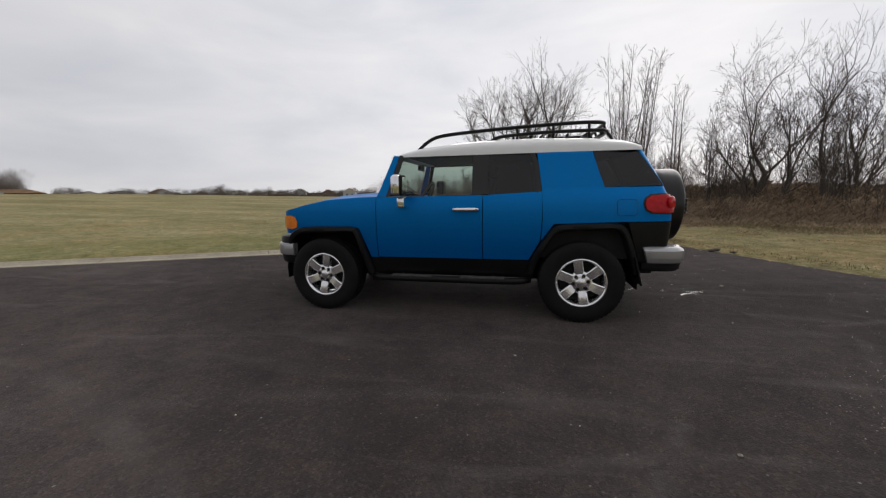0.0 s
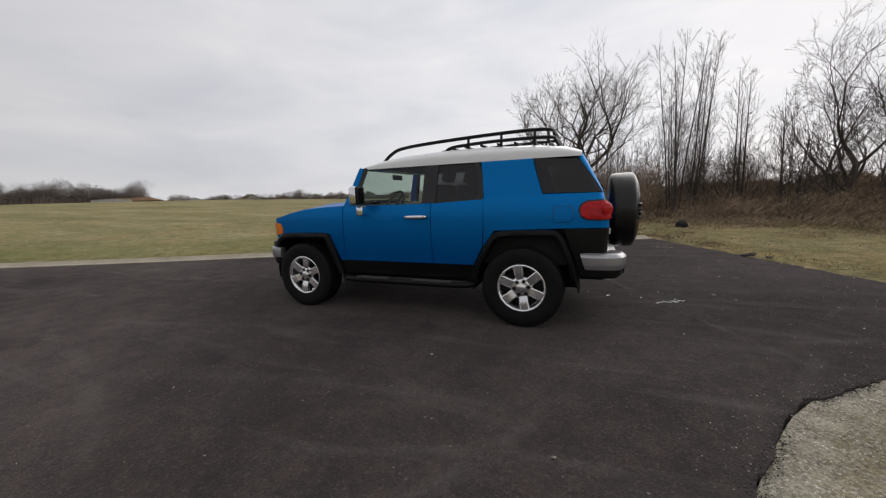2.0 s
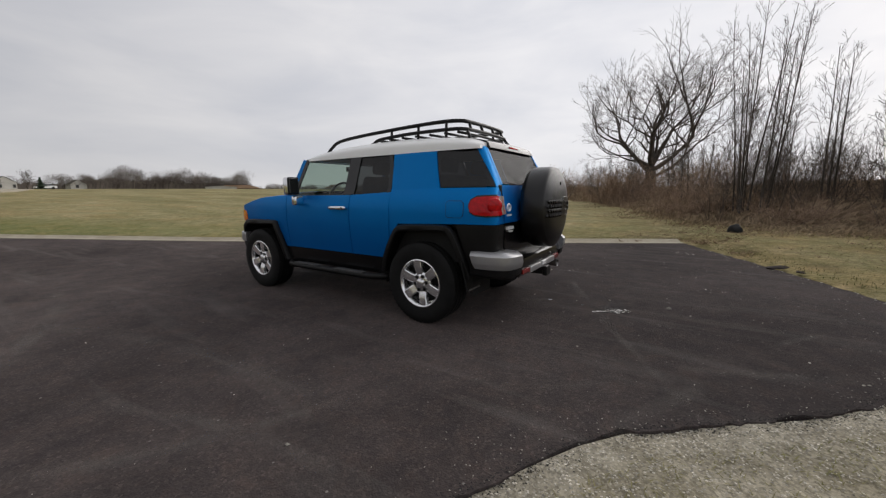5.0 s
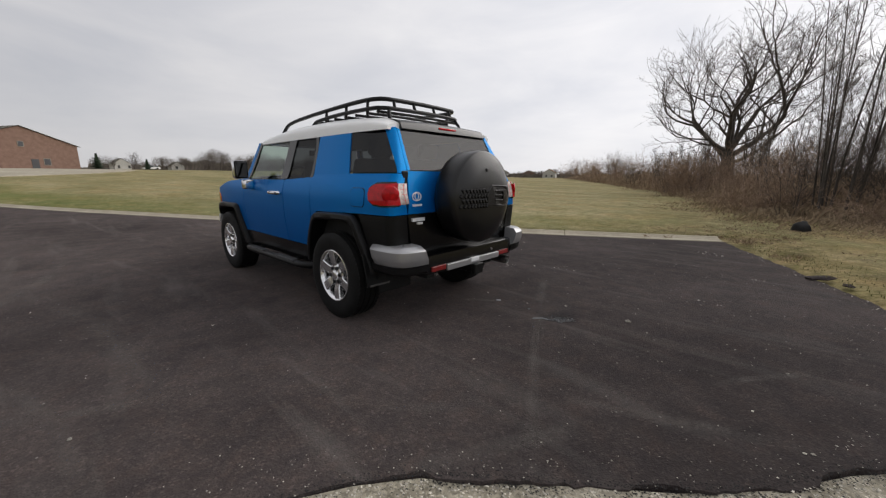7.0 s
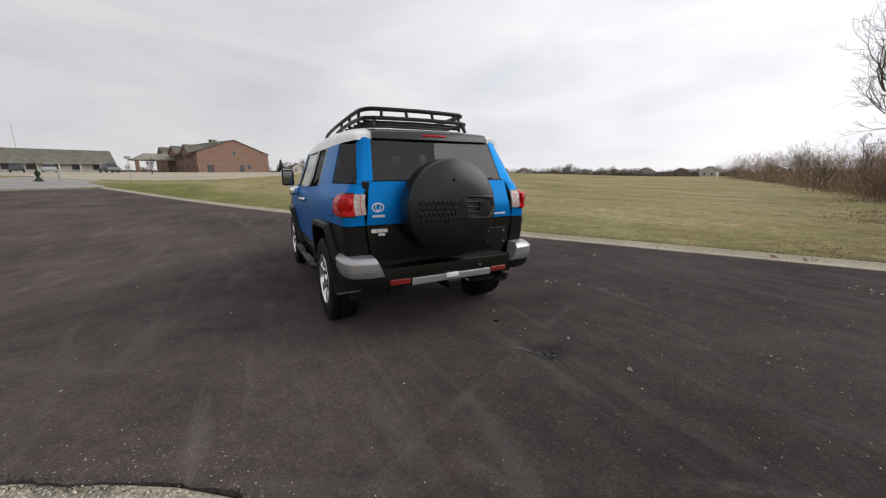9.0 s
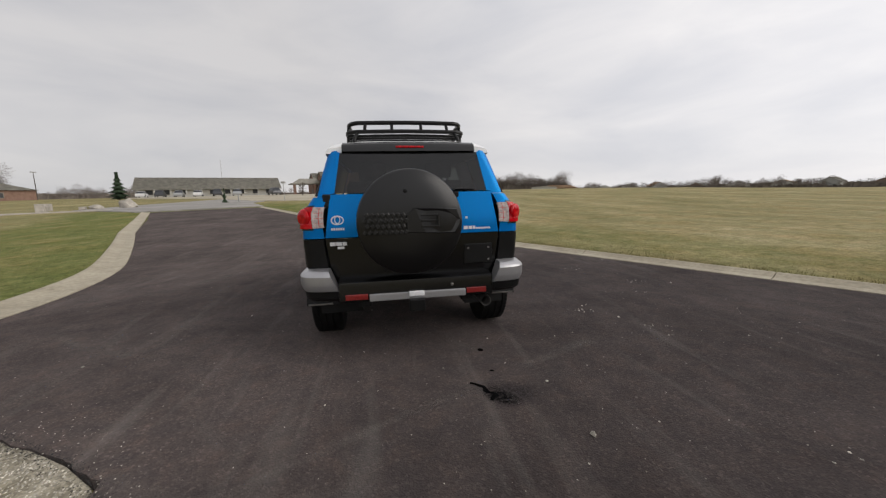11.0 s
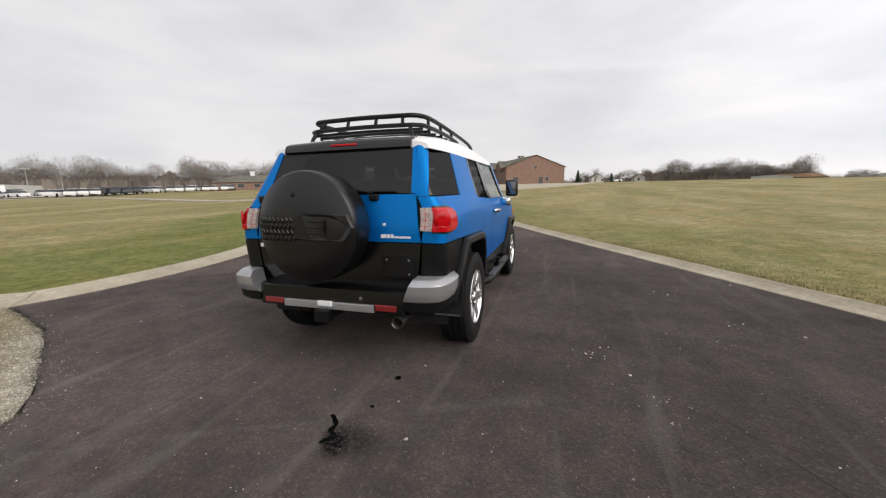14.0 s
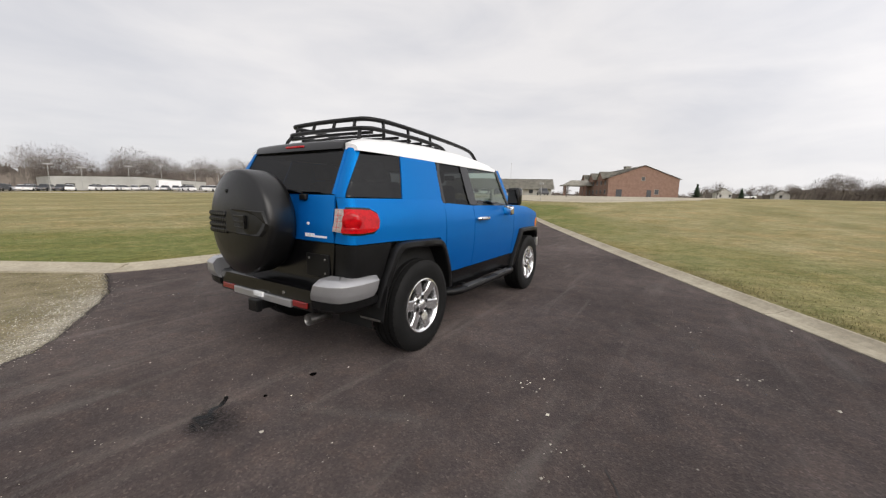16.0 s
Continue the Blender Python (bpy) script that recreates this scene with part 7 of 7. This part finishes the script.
def boulder(name, x, y, z, size, seed, label, mat, category):
    rng = random.Random(seed)
    bm = bmesh.new()
    bmesh.ops.create_icosphere(bm, subdivisions=3, radius=1.0)
    for v in bm.verts:
        k = 1 + 0.35 * noise.noise(v.co * 1.3 + Vector((seed * 7.0, 0, 0))) + 0.12 * noise.noise(v.co * 4 + Vector((0, seed * 3.0, 0)))
        v.co = Vector((v.co.x * size[0], v.co.y * size[1], max(v.co.z, -0.35) * size[2])) * k
    ob = part(name, bm, mat, None, smooth=True, sharp=40)
    ob.matrix_basis = pose(x, y, z, 0, 0, rng.uniform(0, 360))
    return tagged(ob, label, category)


boulder("boulder", -35.5, -19.7, rise(-35.5, -19.7) + 0.25, (0.9, 0.7, 0.62), 1, "large pale boulder beside the road", M_ROCK, "boulder")
boulder("boulder", -34.1, -21.5, rise(-34.1, -21.5) + 0.15, (0.5, 0.5, 0.35), 2, "brown landscaping boulder on the verge", M_ROCK, "boulder")
boulder("dark_mound", 4.1, 13.8, rise(4.1, 13.8) + 0.10, (0.20, 0.16, 0.20), 4, "small dark lump of earth in the grass", M_DARK, "mound")
boulder("asphalt_chunk", 4.2, 8.66, 0.02, (0.20, 0.08, 0.03), 5, "broken flat piece of dark asphalt", M_ASPHALT, "rubble")
boulder("asphalt_chunk", 4.42, 8.42, 0.015, (0.06, 0.05, 0.022), 6, "small broken piece of dark asphalt", M_ASPHALT, "rubble")
sign_wall = tagged(new("stone_sign"), "low pale stone entrance wall on the verge", "sign wall")
sign_wall.matrix_basis = pose(-30.95, -23.2, rise(-31, -23.2), 0, 0, 30)
bm = bmesh.new()
box(bm, (-1.5, -0.2, -0.1), (1.5, 0.2, 0.55), 0.05)
part("wall_body", bm, M_ROCK, sign_wall)
for x in (-1.75, 1.75):
    bm = bmesh.new()
    box(bm, (x - 0.25, -0.25, -0.1), (x + 0.25, 0.25, 0.75), 0.05)
    part("pillar", bm, M_ROCK, sign_wall)
bench = tagged(new("stone_bench"), "low pale stone slab beside the boulders", "bench")
bench.matrix_basis = pose(-33.1, -21.9, rise(-33.1, -21.9), 0, 0, 30)
bm = bmesh.new()
box(bm, (-0.9, -0.2, 0.1), (0.9, 0.2, 0.35), 0.03)
part("slab", bm, M_ROCK, bench)

for k, (x, y, h, w) in enumerate(((-88, 14.5, 3.4, 2.6), (-70, -10.5, 2.6, 2.2), (-105, 22, 3.0, 2.8), (-112, 14, 2.2, 1.6))):
    place_tree(grown_tree(50 + k, h, w, [(0.35, 40, 0.40, 0.7), (0.45, 160, 0.38, 0.65), (0.4, 280, 0.38, 0.6), (0.1, 90, 0.42, 0.6)], 0.07, 5, 0.06, 0.13, 0.014, trunk=h * 0.28), x, y, "small bare ornamental tree near the brick building", group="ornamental trees")

# ---- small things on the ground ----
def scatter_stones(name, spots, label, mat=None, category="stones"):
    """Small angular chips, all in one mesh."""
    rng = random.Random(len(spots))
    v, f = [], []
    for x, y, z, s in spots:
        b = len(v)
        q = rng.uniform(0, 6.28)
        for dx, dy, dz in ((1, 0, 0.3), (0, 1, 0.25), (-1, 0, 0.35), (0, -1, 0.3), (0.1, 0.1, 1), (0, 0, -0.4)):
            a = rng.uniform(0.6, 1.2)
            ux, uy = dx * math.cos(q) - dy * math.sin(q), dx * math.sin(q) + dy * math.cos(q)
            v.append((x + ux * s * a, y + uy * s * a * 0.8, z + dz * s * 0.7 * a))
        f += [(b + i, b + (i + 1) % 4, b + 4) for i in range(4)] + [(b + (i + 1) % 4, b + i, b + 5) for i in range(4)]
    return tagged(mesh_object(name, v, f, mat or M_STONE), label, category, kind="stuff")


rng = random.Random(77)
spots = []
edge = [Vector((*p, 0)) for p in GRAVEL_EDGE]
lens = [(b - a).length for a, b in zip(edge, edge[1:])]
for _ in range(11000):
    i = rng.choices(range(len(lens)), lens)[0]
    p = edge[i].lerp(edge[i + 1], rng.random())
    t = (edge[i + 1] - edge[i]).normalized()
    if p.y < 1.3 and rng.random() < 0.75:
        continue
    off = abs(rng.gauss(0, 0.28)) + 0.02 if rng.random() < 0.95 else -abs(rng.gauss(0, 0.15))
    x, y = p.x + t.y * off, p.y - t.x * off
    spots.append((x, y, 0.004 if off < 0 else -0.008 + 0.018 * noise.noise(Vector((x, y, 0)) * 1.7), rng.uniform(0.0025, 0.0085) * (1 if off > 0 else 0.7)))
along_edge = len(spots)
for _ in range(22000):
    x, y = rng.uniform(1.9, 7.5), rng.uniform(-2, 4.3)
    if stony(x, y, 0.4 + 1.3 * rng.random()) < 0.15 + 0.8 * rng.random():
        continue
    spots.append((x, y, -0.014 + 0.018 * noise.noise(Vector((x, y, 0)) * 1.7), rng.uniform(0.0025, 0.0075)))
P = np.array([(s[0], s[1]) for s in spots])
ok = (signed(gravel_polygon, P) < 0.05) | (np.arange(len(spots)) < along_edge)
scatter_stones("gravel_stones", [s for s, k in zip(spots, ok) if k], "loose pale limestone gravel along the asphalt edge", category="gravel")
spots = []
for _ in range(5200):
    i = rng.choices(range(len(lens)), lens)[0]
    p = edge[i].lerp(edge[i + 1], rng.random())
    t = (edge[i + 1] - edge[i]).normalized()
    off = rng.gauss(0.01, 0.03)
    spots.append((p.x + t.y * off, p.y - t.x * off, 0.0 if off < 0 else -0.012, rng.uniform(0.0025, 0.0065)))
scatter_stones("asphalt_crumbs", spots, "dark broken asphalt crumbs along the road edge", M_CRUMB, "rubble")
spots = []
for _ in range(170):
    spots.append((rng.gauss(4.30, 0.13), rng.gauss(4.28, 0.11), 0.002, rng.uniform(0.004, 0.014)))
for _ in range(1100):
    x, y = rng.uniform(-9, 6), rng.uniform(-0.5, 11)
    if rng.random() < 0.6:
        x, y = rng.gauss(3.6, 1.3), rng.gauss(6.2, 2.4)
    spots.append((x, y, 0.001, rng.uniform(0.002, 0.0055) * (2.0 if rng.random() < 0.10 else 1)))
spots += [(1.28, 1.99, 0.002, 0.018), (0.21, 2.91, 0.002, 0.014), (2.83, 5.48, 0.002, 0.03), (2.38, 2.59, 0.002, 0.018), (2.79, 3.11, 0.002, 0.014), (2.25, 5.49, 0.002, 0.018),
          (-1.79, 8.50, 0.002, 0.02), (1.18, 6.78, 0.002, 0.018), (0.07, 8.36, 0.002, 0.024), (3.0, 9.6, 0.002, 0.022), (3.1, 9.5, 0.002, 0.018), (2.85, 9.7, 0.002, 0.02)]
for cx, cy, n in ((0.87, 6.45, 9), (0.84, 6.62, 7), (1.52, 6.95, 12), (-0.1, 7.95, 8), (2.9, 9.55, 16), (3.6, 8.0, 10), (-1.2, 7.6, 7), (0.3, 7.6, 8), (3.2, 6.6, 7)):
    for _ in range(n):
        spots.append((rng.gauss(cx, 0.09), rng.gauss(cy, 0.07), 0.001, rng.uniform(0.004, 0.012)))
for _ in range(9000):
    x, y = rng.uniform(3.2, 11), rng.uniform(4.0, 13)
    spots.append((x, y, 0.003, rng.uniform(0.004, 0.013)))
P = np.array([(s[0], s[1]) for s in spots])
depth = signed(road_polygon, P)
verge = np.arange(len(spots)) >= len(spots) - 9000
ok = np.where(verge, (depth > -0.14) & (depth < -0.01) & (signed(gravel_polygon, P) > 0.1), depth < -0.1)
scatter_stones("stray_stones", [s for s, k in zip(spots, ok) if k], "stray pale stone chips on the asphalt", category="stones")

# the oil patch behind the car: a spoon-shaped wet stain with drips
def stain(pts, name, label):
    bm = bmesh.new()
    bm.faces.new([bm.verts.new((x, y, 0.004)) for x, y in pts])
    ob = part(name, bm, M_OIL, None)
    return tagged(ob, label, "stain", kind="structure")


def blob(cx, cy, rx, ry, turn, seed, n=36):
    out = []
    for k in range(n):
        q = 2 * math.pi * k / n
        r = 1 + 0.3 * noise.noise(Vector((math.cos(q) * 1.4, math.sin(q) * 1.4, seed)))
        x, y = rx * r * math.cos(q), ry * r * math.sin(q)
        c, s = math.cos(turn), math.sin(turn)
        out.append((cx + x * c - y * s, cy + x * s + y * c))
    return out


stain([(2.155, 4.965), (2.175, 4.955), (2.195, 4.985), (2.225, 5.005), (2.245, 5.03), (2.285, 5.02), (2.31, 5.035), (2.335, 5.075), (2.365, 5.05), (2.395, 5.035), (2.41, 5.05), (2.38, 5.075),
       (2.36, 5.105), (2.325, 5.105), (2.30, 5.065), (2.265, 5.055), (2.225, 5.05), (2.195, 5.02), (2.17, 4.995)], "oil_streak", "thin jagged wet oil streak on the asphalt")


def film(name, line, width, mat, label, category):
    """A flat ribbon of dust or oil along a line in plan, with u along and v across it."""
    pts = smooth_path([Vector((x, y, 0)) for x, y in line], 6)
    v, f, uv = [], [], []
    for i, p in enumerate(pts):
        t = (pts[min(i + 1, len(pts) - 1)] - pts[max(i - 1, 0)]).normalized()
        wob = width * (1 + 0.35 * noise.noise(p * 2.3))
        for s in (-0.5, 0.5):
            v.append((p.x - t.y * wob * s, p.y + t.x * wob * s, {"thin_oil_film": 0.0042, "wet_oil_film": 0.0052}.get(mat.name, 0.003)))
            uv.append((i / (len(pts) - 1), s + 0.5))
    for i in range(len(pts) - 1):
        f.append((2 * i + 1, 2 * i, 2 * i + 2, 2 * i + 3))
    ob = mesh_object(name, v, f, mat)
    layer = ob.data.uv_layers.new(name="film")
    for loop in ob.data.loops:
        layer.data[loop.index].uv = uv[loop.vertex_index]
    return tagged(ob, label, category, kind="structure")


film("oil_film", [(2.34, 4.98), (2.33, 5.12), (2.32, 5.28), (2.28, 5.46)], 0.32, M_OILFILM, "soft dark film of oil on the asphalt", "stain")
film("oil_puddle", [(2.27, 5.04), (2.34, 5.09), (2.41, 5.14), (2.50, 5.20)], 0.15, M_OILWET, "spoon-shaped wet end of the oil stain", "stain")
for line, width in (([(2.45, 4.45), (2.32, 4.78), (2.01, 5.39), (1.72, 6.05), (1.48, 6.59), (1.30, 7.0)], 0.16),
                    ([(0.9, 4.66), (1.16, 4.83), (1.6, 5.12), (2.06, 5.51), (2.3, 5.8)], 0.13),
                    ([(3.1, 3.3), (2.77, 3.89), (2.42, 4.55), (2.15, 5.18)], 0.10),
                    ([(2.6, 2.95), (2.73, 3.15), (3.03, 3.69), (3.4, 4.1)], 0.14),
                    ([(2.8, 3.9), (2.97, 4.01), (3.35, 4.15), (3.67, 4.29), (4.1, 4.4)], 0.12),
                    ([(3.5, 4.7), (3.66, 4.95), (3.9, 5.25), (4.07, 5.46)], 0.09),
                    ([(2.0, 6.7), (1.75, 6.78), (1.57, 6.83), (1.4, 6.95)], 0.10),
                    ([(-2.2, 6.8), (-1.23, 7.27), (-0.7, 7.6), (-0.13, 7.93), (0.5, 8.3)], 0.16),
                    ([(-0.5, 1.3), (0.4, 1.75), (1.2, 1.95), (1.9, 2.0)], 0.14),
                    ([(0.1, 0.9), (0.7, 1.5), (1.1, 2.2), (1.4, 3.0)], 0.16),
                    ([(1.2, 2.9), (1.8, 3.05), (2.3, 3.3), (2.75, 3.75)], 0.12),
                    ([(-3.5, 1.2), (-1.8, 1.9), (0.0, 2.3), (1.6, 2.35)], 0.22),
                    ([(-5.0, 2.2), (-3.2, 2.0), (-1.5, 1.4), (-0.2, 0.6)], 0.25)):
    film("tyre_dust", line, width, M_DUST, "faint pale dusty tyre trace on the asphalt", "tyre mark")
stain(blob(1.65, 5.175, 0.03, 0.022, 0.3, 3, 16), "oil_drip", "small dark oil drip on the asphalt")
stain(blob(2.02, 5.16, 0.016, 0.012, 0.9, 4, 14), "oil_drip", "small dark oil drip on the asphalt")


# short grass along the kerbs and on the near field
def build_blades():
    rng = random.Random(31)
    v, f = [], []
    pts = []
    for _ in range(17000):
        x = rng.uniform(-5, 5.5)
        d = 0.5 + rng.random() ** 1.5 * 4.5
        pts.append((x - 0.468 * d, north_edge(x) + 0.883 * d, 1.0))
    for _ in range(14000):
        x, y = rng.uniform(2.5, 12), rng.uniform(5.0, 17)
        pts.append((x, y, 1.3))
    for _ in range(26000):
        x, y = rng.uniform(-16, 8), rng.uniform(-14, 0.5)
        pts.append((x, y, 1.0))
    P = np.array([(p[0], p[1]) for p in pts])
    d = np.minimum(signed(road_polygon, P), signed(gravel_polygon, P))
    d_sw = np.where(P[:, 1] < 1.5, d - 0.72, d)
    for (x, y, k), di in zip(pts, d_sw):
        lim = 0.0 if (y > 1.5 and x > 3.3) else (0.28 if y > 1.5 else -0.18) + 0.13 * noise.noise(Vector((x * 1.7, y * 1.7, 8)))
        if di < lim:
            continue
        h = rng.uniform(0.008, 0.032) * k * (1 + 0.5 * noise.noise(Vector((x * 0.8, y * 0.8, 4))))
        w, q = rng.uniform(0.003, 0.008), rng.uniform(0, 6.28)
        lx, ly = rng.uniform(-0.6, 0.6) * h, rng.uniform(-0.6, 0.6) * h
        z, b = rise(x, y) + (0.055 if di < 0.45 and y > 1.5 else 0.03), len(v)
        c, s = math.cos(q) * w, math.sin(q) * w
        v += [(x - c, y - s, z), (x + c, y + s, z), (x + lx, y + ly, z + 0.015 + h)]
        f.append((b, b + 1, b + 2))
    for _ in range(30000):
        x, y = rng.uniform(1.6, 6.6), rng.uniform(-2.0, 4.0)
        if stony(x, y, 0.8 + 0.6 * rng.random()) > 0.35 * rng.random() or signed(gravel_polygon, np.array([(x, y)]))[0] > -0.18:
            continue
        h, w, q = rng.uniform(0.015, 0.045), rng.uniform(0.002, 0.004), rng.uniform(0, 6.28)
        b, c, s, z = len(v), math.cos(q) * w, math.sin(q) * w, -0.012 + 0.018 * noise.noise(Vector((x, y, 0)) * 1.7)
        v += [(x - c, y - s, z), (x + c, y + s, z), (x - s / w * h + rng.uniform(-0.3, 0.3) * h, y + c / w * h, z + 0.008 + 0.3 * h * rng.random())]
        f.append((b, b + 1, b + 2))
    return mesh_object("grass_blades", v, f, M_BLADE)


tagged(build_blades(), "short patchy winter grass along the kerbs", "grass", kind="stuff")


# uneven tufts of rough grass between the road end and the bank
def build_tufts(name, seed, count, tall, mat, lo):
    rng = random.Random(seed)
    spots = []
    for _ in range(count):
        x, y, back = brush_spot(rng, 0.8, (0, 0, 0, 3, 5, 7, 9, 6, 1))
        out = rng.random() ** 1.2 * 8.0 - 0.6
        spots.append((x - 0.3 * out, y - 0.92 * out, out))
    d = signed(road_polygon, np.array([(p[0], p[1]) for p in spots]))
    v, f = [], []
    for (x, y, out), di in zip(spots, d):
        if di < 0.1 or y < 4 or noise.noise(Vector((x * 0.8, y * 0.8, seed))) < lo + 0.35 * rng.random():
            continue
        size = tall * rng.uniform(0.5, 1.2) * (1.25 - 0.09 * max(0, out))
        z, spread = rise(x, y) + 0.02, rng.uniform(0.05, 0.16)
        for _ in range(18):
            q, r = rng.uniform(0, 6.28), spread * rng.random() ** 0.5
            px, py, h, w = x + r * math.cos(q), y + r * math.sin(q), size * rng.uniform(0.5, 1.1), rng.uniform(0.004, 0.008)
            e, b = rng.uniform(0, 6.28), len(v)
            cx, cy = math.cos(e) * w, math.sin(e) * w
            lx, ly = (math.cos(q) + rng.uniform(-0.6, 0.6)) * h * 0.6, (math.sin(q) + rng.uniform(-0.6, 0.6)) * h * 0.6
            v += [(px - cx, py - cy, z), (px + cx, py + cy, z), (px + lx * 0.4, py + ly * 0.4, z + h * 0.7), (px + lx, py + ly, z + h * 0.85)]
            f += [(b, b + 1, b + 2), (b, b + 2, b + 3)]
    return mesh_object(name, v, f, mat)


tagged(build_tufts("rough_grass", 71, 3400, 0.055, M_ROUGH, -0.3), "uneven olive tufts of rough grass beside the bank", "grass", kind="stuff")
tagged(build_tufts("dead_grass", 72, 3800, 0.085, M_BRUSH, -0.12), "matted brown dead grass at the foot of the bank", "grass", kind="stuff")


# fallen leaves on the verge
rng = random.Random(66)
v, f = [], []
for _ in range(17000):
    x, y, back = brush_spot(rng, 1.0)
    out = rng.random() ** 1.3 * 7.0
    x, y = x - 0.3 * out, y - 0.9 * out
    if y > 24 or noise.noise(Vector((x * 0.7, y * 0.7, 21))) < -0.25 + 0.5 * rng.random():
        continue
    s, q, z, b = rng.uniform(0.012, 0.035), rng.uniform(0, 6.28), rise(x, y) + 0.055 + rng.uniform(0, 0.02), len(v)
    c, d = math.cos(q) * s, math.sin(q) * s
    v += [(x - c, y - d, z), (x + d * 0.6, y - c * 0.6, z + 0.01), (x + c, y + d, z + rng.uniform(0, 0.02)), (x - d * 0.6, y + c * 0.6, z + 0.008)]
    f += [(b, b + 1, b + 2), (b, b + 2, b + 3)]
P = np.array([(v[4 * i][0], v[4 * i][1]) for i in range(len(v) // 4)])
on = signed(road_polygon, P) > 0.05
tagged(mesh_object("fallen_leaves", v, [q for i, q in enumerate(f) if on[i // 2]], M_LEAF), "scattered dead brown leaves on the grass verge", "leaves", kind="stuff")
